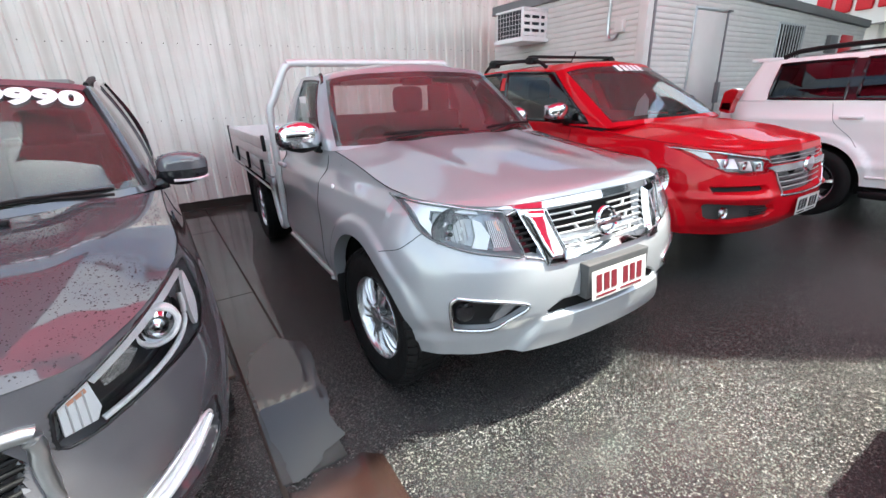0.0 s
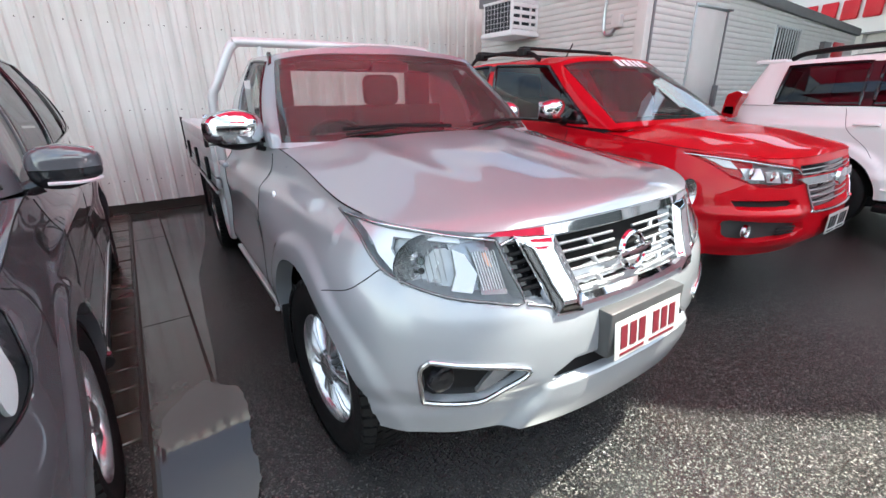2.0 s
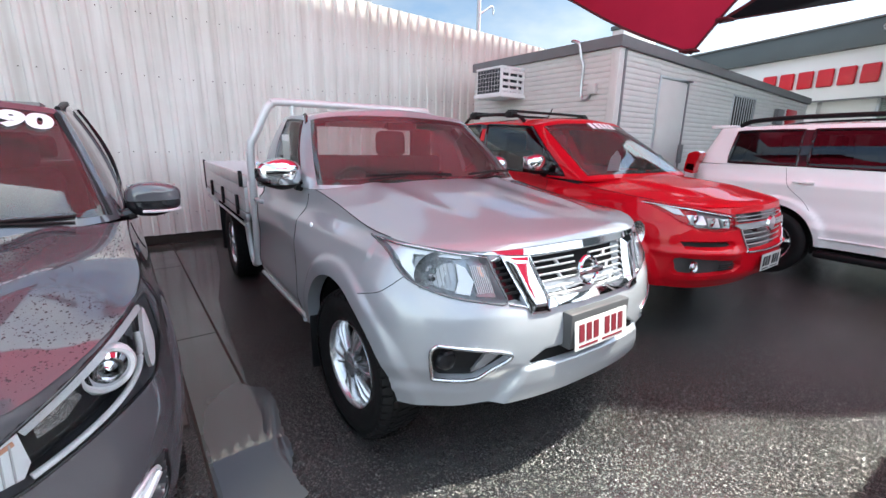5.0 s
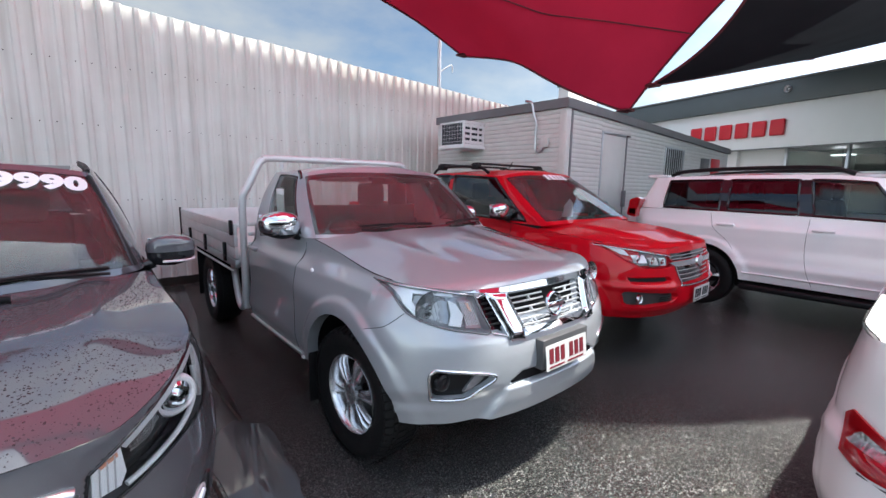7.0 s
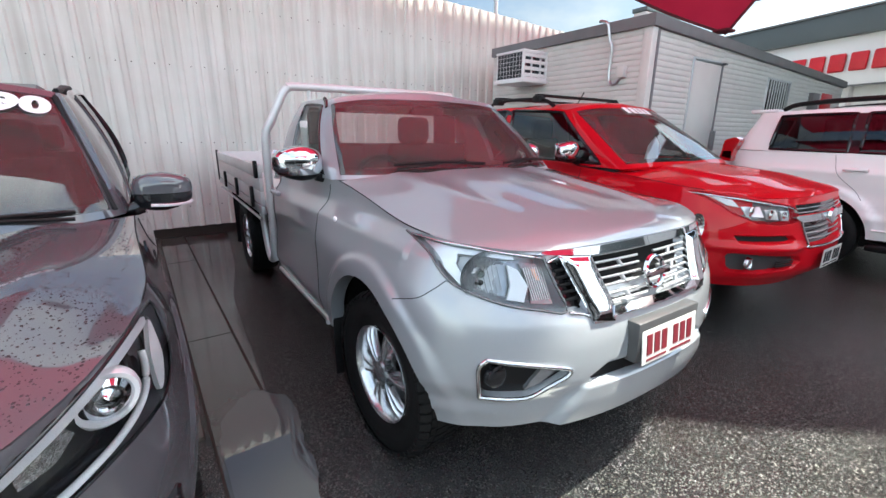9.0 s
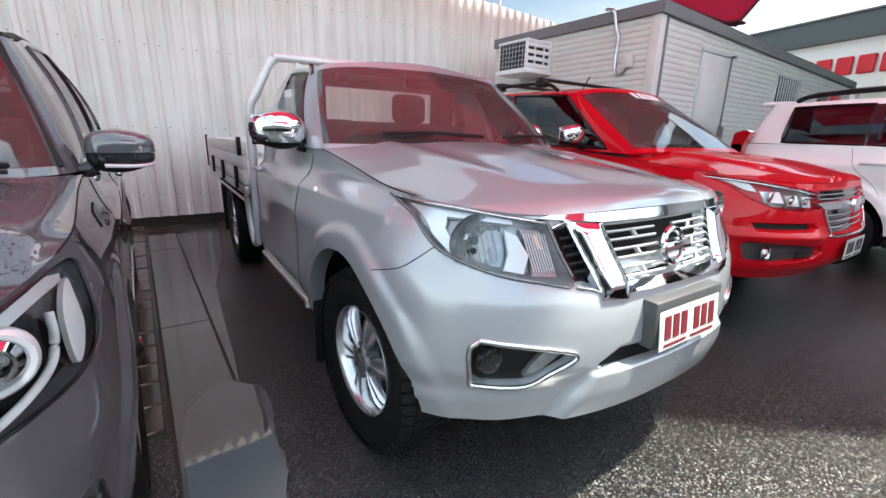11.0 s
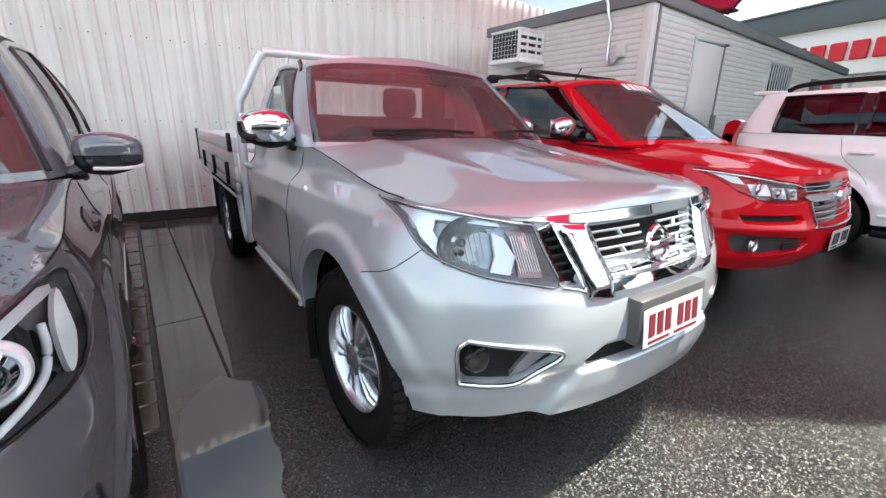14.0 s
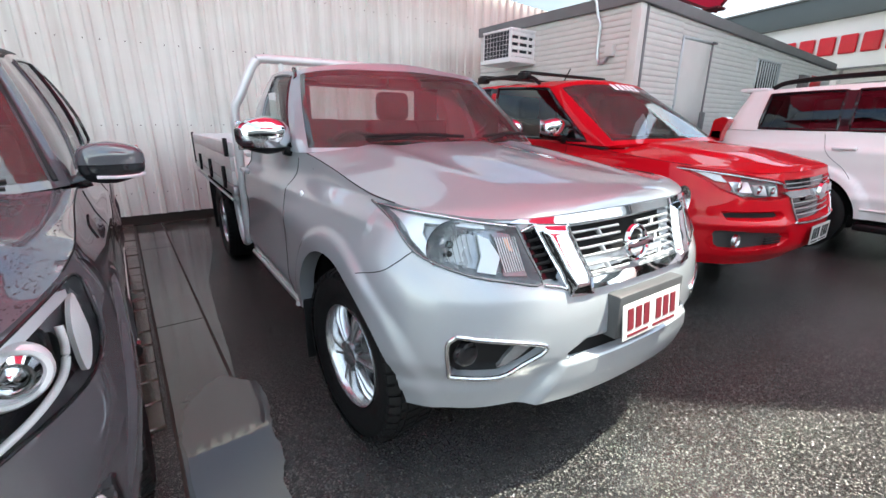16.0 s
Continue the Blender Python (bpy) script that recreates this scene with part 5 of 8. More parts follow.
def wiper(owner, a, b, out=(0, -0.02, 0.02)):
    """A wiper: blade and arm from a to b (points on the glass)."""
    a, b = Vector(a) + Vector(out), Vector(b) + Vector(out)
    w = part("wiper", tube(smooth_line([a, a.lerp(b, 0.5) + Vector((0, -0.008, 0.01)), b], 5), 0.009, 6), M["black"], owner)
    p = a.lerp(b, 0.45)
    part("arm", tube([p, p.lerp(a, 1.0) + Vector((0, -0.045, -0.02))], 0.008, 6), M["black"], w)
    return w


def mirror(owner, at, side, size, shell, lower, label="", split=-0.02, power=0.58):
    """Door mirror: rounded head with a darker lower half, a foot and a glass at its back. at: middle of the head."""
    w, d, h = size
    def head(z0, z1, grow):
        bm = bmesh.new()
        bmesh.ops.create_uvsphere(bm, u_segments=40, v_segments=24, radius=1.0)
        for v in bm.verts:
            c = [math.copysign(abs(a) ** power, a) for a in v.co]
            k = c[0] * side
            hz = h / 2 + grow / 2
            v.co = Vector((c[0] * (w + grow) / 2, c[1] * (d + grow) / 2, c[2] * hz * (1.0 - 0.34 * max(0.0, k)) + (0.012 * k if c[2] > 0 else -0.004 * k)))
            v.co.y += 0.022 * k * k
            if v.co.y > 0:
                v.co.y *= 0.6
        g = bm.verts[:] + bm.edges[:] + bm.faces[:]
        if z0 is not None:
            bmesh.ops.bisect_plane(bm, geom=g, plane_co=(0, 0, z0), plane_no=(0, 0, 1), clear_inner=True)
            bmesh.ops.holes_fill(bm, edges=[e for e in bm.edges if len(e.link_faces) == 1])
        if z1 is not None:
            bmesh.ops.bisect_plane(bm, geom=bm.verts[:] + bm.edges[:] + bm.faces[:], plane_co=(0, 0, z1), plane_no=(0, 0, 1), clear_outer=True)
            bmesh.ops.holes_fill(bm, edges=[e for e in bm.edges if len(e.link_faces) == 1])
        bmesh.ops.translate(bm, verts=bm.verts[:], vec=at)
        return bm
    hd = part("door_mirror", head(h * split, None, 0.0), shell, owner, label)
    part("lower_shell", head(None, h * (split - 0.01), -0.006), lower, hd)
    x0 = at[0] - side * w * 0.35
    part("foot", tube(smooth_line([(x0, at[1] + 0.01, at[2] - h * 0.36), (x0 - side * 0.07, at[1] + 0.01, at[2] - h * 0.46), (x0 - side * 0.16, at[1] + 0.03, at[2] - h * 0.48)], 4), 0.03, 10), lower, hd)
    bm = rounded_block((w * 0.86, 0.006, h * 0.74), 0.002, 1)
    bmesh.ops.translate(bm, verts=bm.verts[:], vec=(at[0], at[1] + d * 0.30, at[2]))
    part("mirror_glass", bm, M["chrome"], hd)
    return hd


def number_plate(owner, at, tilt=0.0, w=0.372, h=0.134, ink="maroon"):
    """Number plate whose characters are plain bars."""
    m = pose(*at, tilt)
    p = part("number_plate", boxed((-w / 2, -0.002, -h / 2), (w / 2, 0.002, h / 2), 0.0015, 1), M["platewhite"], owner, "white number plate, characters as plain bars")
    p.matrix_local = m
    x = -w / 2 + 0.026
    for k in range(6):
        if k == 3:
            x += 0.030
        part("character_bar", boxed((x + 0.002, -0.0045, -0.032), (x + 0.036, -0.002, 0.046)), M[ink], p)
        x += 0.049
    for x0, x1 in ((-0.16, -0.03), (0.0, 0.15)):
        part("small_bar", boxed((x0, -0.004, -0.056), (x1, -0.002, -0.047)), M[ink], p)
    return p


def text_mesh(body, size, depth, material, owner, m, name="digits", spacing=1.0):
    cu = bpy.data.curves.new(name, "FONT")
    cu.body, cu.size, cu.extrude, cu.align_x, cu.space_character = body, size, depth, "CENTER", spacing
    cu.offset = 0.006 * size / 0.1
    tmp = bpy.data.objects.new(name, cu)
    me = bpy.data.meshes.new_from_object(tmp)
    bpy.data.objects.remove(tmp)
    bpy.data.curves.remove(cu)
    me.materials.append(material)
    ob = new(name, me)
    ob.parent = owner
    ob.matrix_local = m
    return ob

# ---------------------------------------------------------------- silver utility with tray


def silver_ute():
    car = thing("utility_truck", "silver single-cab utility with chrome grille and a drop-side tray", "car", pose(0, 0.02, 0))
    W, L = 0.925, 2.52
    HL = [(0.808, 1.069), (0.72, 1.057), (0.62, 1.038), (0.508, 1.020), (0.488, 0.94), (0.464, 0.840), (0.56, 0.853), (0.66, 0.873), (0.745, 0.906), (0.795, 0.942), (0.815, 1.0)]
    VENT = [(0.490, 1.000), (0.430, 1.000), (0.348, 0.818), (0.450, 0.832)]
    GR = [(-0.31, 1.002), (0.31, 1.002), (0.265, 0.822), (-0.265, 0.822)]
    FOG = [(0.735, 0.690), (0.757, 0.655), (0.748, 0.552), (0.722, 0.532), (0.60, 0.528), (0.545, 0.575), (0.466, 0.618), (0.50, 0.648)]
    SLOT = [(-0.37, 0.585), (-0.30, 0.625), (0.30, 0.625), (0.37, 0.585), (0.36, 0.565), (-0.36, 0.565)]
    edge = [(0, 0, 0.150, 1.040), (0.22, 0.27, 0.160, 1.040), (0.40, 0.50, 0.205, 1.036), (0.62, 0.68, 0.315, 1.052), (0.85, 0.782, 0.47, 1.071), (1.0, 0.800, 0.66, 1.086),
            (1.35, 0.785, 1.16, 1.152), (1.5, 0.805, 1.45, 1.190), (1.75, 0.85, 1.95, 1.185), (2.0, 0.845, 2.44, 1.195), (2.3, 0.80, 2.52, 1.195), (3.0, 0, 2.53, 1.195)]

    def extra(P, f, g, r):
        x, y, z = P[..., 0], P[..., 1], P[..., 2]
        # lower bumper wedge: sides of the nose step back below the fog lamps, centre lip stands out
        k = (y < 0.5)
        lim = 0.375 + (0.60 - z) * 0.55
        lip = sstep(lim + 0.012, lim - 0.012, x) * sstep(0.565, 0.550, z) * k
        y -= 0.014 * lip
        side = sstep(lim - 0.01, lim + 0.04, x) * sstep(0.585, 0.50, z) * k
        y += 0.026 * side
        # skirt crease along the bottom of the bumper corner
        P[..., 0] += 0.006 * np.exp(-((z - 0.47) / 0.03) ** 2) * sstep(0.5, 0.75, x) * k
        # door and fender: soft shoulder crease and hollow below
        s = (y > 0.55)
        P[..., 0] += s * (0.010 * np.exp(-((z - 1.02) / 0.05) ** 2) - 0.014 * np.exp(-((z - 0.78) / 0.12) ** 2) * sstep(1.35, 1.6, y) + 0.012 * np.exp(-((z - 0.55) / 0.06) ** 2) * sstep(1.3, 1.5, y))
        return P

    body = Body(W, L, 0.62, 0.10,
                fi=[(0.30, 0.10), (0.40, 0.045), (0.50, 0.022), (0.62, 0.018), (0.70, 0.022), (0.78, 0.036), (0.84, 0.058), (0.90, 0.083), (1.0, 0.120), (1.20, 0.20)],
                si=[(0.30, 0.06), (0.45, 0.02), (0.65, 0.0), (0.85, 0.0), (1.0, 0.02), (1.08, 0.07), (1.2, 0.085)],
                ri=[(0.3, 0.0), (1.3, 0.0)], edge=edge,
                bottom=[(0, 0.405), (0.35, 0.40), (0.5, 0.39), (0.8, 0.40), (1.0, 0.42), (1.3, 0.44), (1.42, 0.43), (2, 0.43), (3, 0.45)],
                px=2.35, arches=((0.80, 0.395, 0.445, 0.016),),
                recess=((HL, 0.055, "front"), (VENT, 0.035, "front"), (GR, 0.04, "front"), (FOG, 0.05, "front"), (SLOT, 0.05, "front")), extra=extra)
    part("body", body.mesh(), M["silver"], car, "silver metallic body panels")
    skin = body.skin()
    liner(car, 0.80, 0.395, 0.475, W)
    part("floor_pan", boxed((-0.80, 1.25, 0.40), (0.80, 2.46, 0.48)), M["under"], car)
    part("engine_bay", boxed((-0.55, 0.30, 0.46), (0.55, 1.3, 0.98)), M["under"], car)
    part("firewall", boxed((-0.80, 1.28, 0.45), (0.80, 1.36, 1.12)), M["under"], car)
    part("back_panel", boxed((-0.82, 2.44, 0.45), (0.82, 2.50, 1.20)), M["under"], car)

    # bonnet
    def bulge(P, u, v):
        a = np.abs(u)
        ridge = np.exp(-((a - (0.62 - 0.10 * (1 - v))) / 0.07) ** 2) * sstep(0.10, 0.45, v)
        valley = np.exp(-((a - (0.42 - 0.05 * (1 - v))) / 0.10) ** 2) * sstep(0.15, 0.5, v)
        P[..., 2] += 0.010 * ridge - 0.006 * valley
        return P
    hg = hood_grid(edge, 0.86, 1.46, [(0, 0, 0.150, 1.045), (0.04, 0, 0.165, 1.070), (0.12, 0, 0.25, 1.098), (0.3, 0, 0.45, 1.135), (0.6, 0, 0.82, 1.185), (1, 0, 1.235, 1.232)], bulge)
    bm = grid_bm(hg)
    bmesh.ops.recalc_face_normals(bm, faces=bm.faces[:])
    if sum(f.normal.z for f in bm.faces) < 0:
        bmesh.ops.reverse_faces(bm, faces=bm.faces[:])
    thicken(bm, 0.02)
    shut_lines(car, hg)
    part("bonnet", bm, M["silver"], car, "silver bonnet with two raised creases")
    part("cowl", prism([(-0.68, 1.22), (0.68, 1.22), (0.70, 1.38), (0.40, 1.33), (0, 1.31), (-0.40, 1.33), (-0.70, 1.38)], 0.04, "xy", 1.125), M["black"], car)

    # glasshouse
    Bk = [(0, 0, 1.185, 1.190), (0.5, 0.42, 1.245, 1.190), (0.93, 0.760, 1.375, 1.190), (1.0, 0.808, 1.44, 1.185), (1.12, 0.832, 1.60, 1.190), (1.5, 0.845, 1.98, 1.190), (2.0, 0.840, 2.44, 1.195), (2.2, 0.78, 2.49, 1.195), (3, 0, 2.50, 1.195)]
    Tk = [(0, 0, 1.765, 1.668), (0.5, 0.36, 1.800, 1.660), (0.93, 0.632, 1.860, 1.625), (1.0, 0.660, 1.91, 1.608), (1.12, 0.668, 1.99, 1.620), (1.5, 0.678, 2.18, 1.632), (2.0, 0.672, 2.40, 1.628), (2.2, 0.62, 2.44, 1.635), (3, 0, 2.46, 1.655)]
    greenhouse(car, Bk, Tk, 0.955, [(1.058, 1.61, M["glass"])], (2.22, 3.0), (M["wind"], M["glass"]), (0.05, 0.94), 0.035, crown=0.045, frame_mat=M["silver"])
    # black seals round the side panes and the screen
    for sg in (1, -1):
        pts = []
        for s, v in [(1.058 + 0.562 * k / 10, 0.05) for k in range(11)] + [(1.62, 0.05 + 0.89 * k / 8) for k in range(1, 9)] + [(1.62 - 0.562 * k / 10, 0.94) for k in range(1, 11)] + [(1.058, 0.94 - 0.89 * k / 8) for k in range(1, 8)]:
            b, t = pchip(Bk, s)[0], pchip(Tk, s)[0]
            p = b * (1 - v) + t * v
            pts.append((sg * (p[0] + 0.035 * 4 * v * (1 - v) - 0.004), p[1], p[2]))
        part("window_seal", tube(pts, 0.007, 6, True), M["gloss_black"], car)
        part("roof_strip", tube([(sg * 0.652, 1.955, 1.632), (sg * 0.660, 1.90, 1.598), (sg * 0.672, 1.865, 1.572)], 0.014, 6), M["gloss_black"], car, "black roof gutter end")
    # dealer card behind the glass
    part("dealer_card", boxed((-0.77, 1.98, 1.26), (-0.765, 2.13, 1.50)), M["paper"], car, "pale printed card in the side window")

    # lamps
    for sg in (-1, 1):
        P2 = HL if sg > 0 else mirror_poly(HL)
        lamp = part("headlight", pad(skin, P2, "front", -0.050, 0.0), M["lampmid"], car, "clear headlight with a chrome reflector")
        # chrome rim line along the lower edge
        part("lamp_rim", bead(skin, [(sg * a, b) for a, b in HL[3:] + HL[:1]], "front", 0.002, 0.0045, n=3), M["lampdark"], lamp)
        # round main reflector
        p, nrm = cast(skin, "front", sg * 0.700, 0.965)
        bowl = lathe([(0.0, 0.006), (0.010, 0.010), (0.004, 0.022), (0.012, 0.060), (0.028, 0.088), (0.036, 0.094)], 32, "y")
        bmesh.ops.scale(bowl, verts=bowl.verts[:], vec=(1.0, -1.0, 0.86))
        bmesh.ops.recalc_face_normals(bowl, faces=bowl.faces[:])
        bmesh.ops.translate(bowl, verts=bowl.verts[:], vec=p + Vector((0, 0.048, 0)))
        part("reflector", bowl, M["lamp"], lamp)
        part("bulb", rounded_at((p.x, p.y + 0.020, p.z), 0.013), M["glass"], lamp)
        part("bulb_cap", rounded_at((p.x - sg * 0.004, p.y + 0.026, p.z - 0.034), 0.010), M["black"], lamp)
        # inner cell with fluted lens and the pale wedge between
        part("side_reflector", pad(skin, [(sg * a, b) for a, b in ((0.580, 1.005), (0.522, 0.998), (0.492, 0.868), (0.572, 0.874), (0.560, 0.93))], "front", -0.030, 0.015), M["lampmid"], lamp)
        for k in range(9):
            part("flute", bead(skin, [(sg * (0.572 - 0.008 * k), 0.990), (sg * (0.562 - 0.008 * k), 0.885)], "front", -0.027, 0.0018, n=3), M["lampgrey"], lamp)
        for k in range(6):
            part("facet_rib", bead(skin, [(sg * (0.655 + 0.016 * k), 1.030 - 0.006 * abs(k - 2)), (sg * (0.655 + 0.016 * k), 0.905 + 0.006 * abs(k - 2))], "front", -0.034, 0.0014, n=4), M["lampmid"], lamp)
        part("wedge", pad(skin, [(sg * a, b) for a, b in ((0.625, 1.0), (0.595, 0.985), (0.572, 0.93), (0.598, 0.880), (0.652, 0.890), (0.628, 0.935))], "front", -0.018, 0.02), M["drl"], lamp)
        part("amber_cell", pad(skin, [(sg * a, b) for a, b in ((0.545, 0.985), (0.531, 0.985), (0.523, 0.945), (0.537, 0.95))], "front", -0.026, 0.004), M["amber"], lamp)
        part("corner_cell", pad(skin, [(sg * a, b) for a, b in ((0.796, 1.055), (0.768, 1.048), (0.765, 0.965), (0.784, 0.955), (0.802, 1.0))], "front", -0.028, 0.01), M["drl"], lamp)
        part("corner_frame", pad(skin, [(sg * a, b) for a, b in ((0.800, 1.060), (0.70, 1.047), (0.60, 1.028), (0.60, 1.016), (0.70, 1.030), (0.752, 1.034), (0.768, 1.0), (0.752, 0.93), (0.775, 0.936), (0.800, 0.985))], "front", -0.014, 0.02), M["bright"], lamp, "bright inner lamp frame")
        part("lens", pad(skin, P2, "front", 0.004, 0.0), M["lens"], lamp)
        # chrome lip over the lamp
        part("lamp_brow", bead(skin, [(sg * a, b - 0.004) for a, b in HL[:4]], "front", 0.002, 0.004), M["chrome"], lamp)
        # fog lamp
        F2 = FOG if sg > 0 else mirror_poly(FOG)
        fog = part("fog_light", pad(skin, F2, "front", -0.030, 0.0), M["black"], car, "fog lamp in a black recess with a chrome bezel")
        part("bezel", bead(skin, [(sg * a, b) for a, b in FOG + FOG[:1]], "front", 0.003, 0.0085, n=4), M["chrome"], fog)
        part("bezel_wing", pad(skin, [(sg * a, b) for a, b in ((0.615, 0.560), (0.575, 0.582), (0.495, 0.648), (0.530, 0.652), (0.565, 0.645), (0.600, 0.600))], "front", -0.012, 0.02), M["lampmid"], fog)
        p, nrm = cast(skin, "front", sg * 0.690, 0.617)
        bm = lathe([(0.0, 0.001), (0.006, 0.030), (0.0, 0.046), (-0.02, 0.050)], 26, "y")
        bmesh.ops.scale(bm, verts=bm.verts[:], vec=(1, -1, 0.9))
        bmesh.ops.recalc_face_normals(bm, faces=bm.faces[:])
        bmesh.ops.translate(bm, verts=bm.verts[:], vec=p + Vector((0, 0.022, 0)))
        part("fog_lens", bm, M["gloss_black"], fog)
        # side vent between lamp and chrome wing
        V2 = [(sg * a, b) for a, b in VENT]
        vent = part("grille_vent", pad(skin, V2, "front", -0.030, 0.0), M["gloss_black"], car)
        for k in range(5):
            zz = 0.975 - 0.024 * k
            part("vent_slat", bead(skin, [(sg * (0.425 - 0.012 * k), zz), (sg * (0.470 - 0.004 * k), zz - 0.004)], "front", -0.010, 0.006, n=3), M["black"], vent)
        part("vent_rim", bead(skin, [(sg * a, b) for a, b in ((0.496, 1.0), (0.43, 1.002), (0.345, 0.812), (0.40, 0.822), (0.456, 0.834))], "front", 0.002, 0.006, n=3), M["chrome"], vent)
    # chrome V
    chrome = part("grille_surround", pad(skin, [(0.455, 1.024), (0.318, 1.012), (0.264, 0.838), (0.276, 0.784), (0.372, 0.788)], "front", 0.010, 0.03, pillow=0.016), M["chrome"], car, "bright chrome grille surround")
    part("wing", pad(skin, [(-0.372, 0.788), (-0.276, 0.784), (-0.264, 0.838), (-0.318, 1.012), (-0.455, 1.024)], "front", 0.010, 0.03, pillow=0.016), M["chrome"], chrome)
    part("top_bar", pad(skin, [(-0.535, 1.026), (-0.32, 1.010), (0, 1.006), (0.32, 1.010), (0.535, 1.026), (0.50, 1.036), (0, 1.038), (-0.50, 1.036)], "front", 0.016, 0.03), M["chrome"], chrome)
    part("bottom_bar", pad(skin, [(-0.285, 0.800), (0.285, 0.800), (0.270, 0.832), (-0.270, 0.832)], "front", 0.018, 0.03), M["chrome"], chrome)
    gr = part("grille", pad(skin, GR, "front", -0.036, 0.0), M["under"], car, "black grille with staggered silver bars")
    for z1, z0 in ((0.980, 0.955), (0.926, 0.900), (0.872, 0.846)):
        for sg in (1, -1):
            for zz in (z1, z0):
                w = 0.262 + (zz - 0.822) * 0.25
                part("grille_bar", bead(skin, [(sg * 0.055, zz), (sg * w * 0.5, zz), (sg * w, zz)], "front", -0.004, 0.0052, n=3), M["barmetal"], gr)
            part("grille_link", bead(skin, [(sg * 0.158, z0), (sg * 0.172, z1)], "front", -0.005, 0.0085, n=2), M["barmetal"], gr)
    p, nrm = cast(skin, "front", 0, 0.912)
    bm = lathe([(-0.012, 0.070), (-0.022, 0.066), (-0.026, 0.059), (-0.022, 0.052), (-0.012, 0.049)], 40, "y")
    bmesh.ops.rotate(bm, verts=bm.verts[:], cent=(0, 0, 0), matrix=Matrix.Rotation(radians(-12), 3, "X"))
    bmesh.ops.translate(bm, verts=bm.verts[:], vec=p)
    badge = part("badge", bm, M["chrome"], car, "round chrome badge with a plain crossbar")
    bm = boxed((-0.083, -0.034, -0.015), (0.083, -0.014, 0.015), 0.004, 2, Matrix.Translation(p) @ Matrix.Rotation(radians(-12), 4, "X"))
    part("crossbar", bm, M["chrome"], badge)
    # lower slot, plate and its holder
    # Near-flush black pad paints the slot's deep shade.
    slot = part("bumper_slot", pad(skin, SLOT, "front", -0.018, 0.0), M["under"], car)
    holder = part("plate_holder", boxed((-0.205, -0.012, 0.612), (0.205, 0.10, 0.772), 0.008, 2), M["holder"], car, "dark plate holder on the bumper")
    number_plate(car, (0.0, -0.018, 0.672), -6)
    part("tow_hook", boxed((0.30, 0.05, 0.57), (0.36, 0.09, 0.60), 0.008), M["black"], car)

    # panel joints
    for sg, view in ((-1, "right"), (1, "left")):
        part("panel_gap", bead(skin, [(1.47, 1.16), (1.455, 0.95), (1.44, 0.70), (1.42, 0.47)], view, 0.0004, 0.0019), M["under"], car)
        part("panel_gap", bead(skin, [(2.40, 1.18), (2.42, 0.8), (2.40, 0.5)], view, 0.0004, 0.0019), M["under"], car)
        part("panel_gap", bead(skin, [(0.355, 0.942), (0.385, 0.905), (0.43, 0.870), (0.53, 0.842)], view, 0.0004, 0.0016), M["under"], car)
        part("sill_trim", bead(skin, [(1.30, 0.445), (1.6, 0.440), (2.0, 0.44), (2.42, 0.445)], view, 0.006, 0.014), M["satin"], car, "bright sill edge")
        h = part("door_handle", boxed((sg * 0.925, 2.13, 1.02), (sg * 0.96, 2.30, 1.055), 0.014, 3), M["silver"], car)
        part("key_lock", rounded_at((sg * 0.926, 2.31, 1.04), 0.010), M["satin"], h)
        p, nrm = cast(skin, view, 1.245, 1.012)
        part("side_repeater", rounded_at(p, 0.018, (0.5, 1.1, 0.9)), M["drl"], car)
    mirror(car, (-0.945, 1.575, 1.268), -1, (0.268, 0.17, 0.19), M["chrome"], M["black"], "chrome-capped door mirror", -0.30, 0.72)
    mirror(car, (0.875, 1.72, 1.265), 1, (0.17, 0.20, 0.195), M["chrome"], M["black"], "chrome-capped door mirror", -0.30, 0.72)
    wiper(car, (-0.52, 1.315, 1.245), (0.05, 1.245, 1.240))
    wiper(car, (0.20, 1.245, 1.240), (0.66, 1.36, 1.245))

    # cabin
    part("dashboard", boxed((-0.74, 1.36, 0.95), (0.74, 1.66, 1.165), 0.05, 3), M["dash"], car)
    part("instrument_hood", boxed((-0.56, 1.50, 1.14), (-0.20, 1.66, 1.225), 0.03, 3), M["dash"], car)
    steering_wheel(car, -0.37, 1.72, 1.11)
    seat(car, -0.37, 2.04, 0.49)
    seat(car, 0.19, 2.02, 0.69)
    part("rear_trim", boxed((-0.74, 2.36, 0.6), (0.74, 2.43, 1.35), 0.02), M["dash"], car)
    for sg in (1, -1):
        part("pillar_trim", boxed((min(sg * 0.43, sg * 0.64), 2.37, 1.33), (max(sg * 0.43, sg * 0.64), 2.42, 1.60), 0.02, 3), M["dash"], car)
    part("rear_header_trim", boxed((-0.64, 2.36, 1.575), (0.64, 2.42, 1.612), 0.012), M["dash"], car)
    part("headlining", boxed((-0.60, 1.90, 1.612), (0.60, 2.40, 1.625)), M["trim"], car)
    part("rear_view_mirror", boxed((-0.12, 1.78, 1.545), (0.12, 1.80, 1.60), 0.01, 2), M["black"], car)
    part("grab_handle", tube(smooth_line([(0.60, 1.78, 1.25), (0.62, 1.70, 1.33), (0.605, 1.80, 1.45)], 6), 0.014, 8), M["black"], car)
    part("sun_visor", boxed((-0.52, 1.86, 1.56), (-0.10, 1.96, 1.60), 0.01), M["trim"], car)
    part("sun_visor", boxed((0.10, 1.86, 1.56), (0.52, 1.96, 1.60), 0.01), M["trim"], car)

    # wheels
    wheel(car, (-0.765, 0.80, 0.378), -1, 0.378, 0.222, 0.255, "twin", 4)
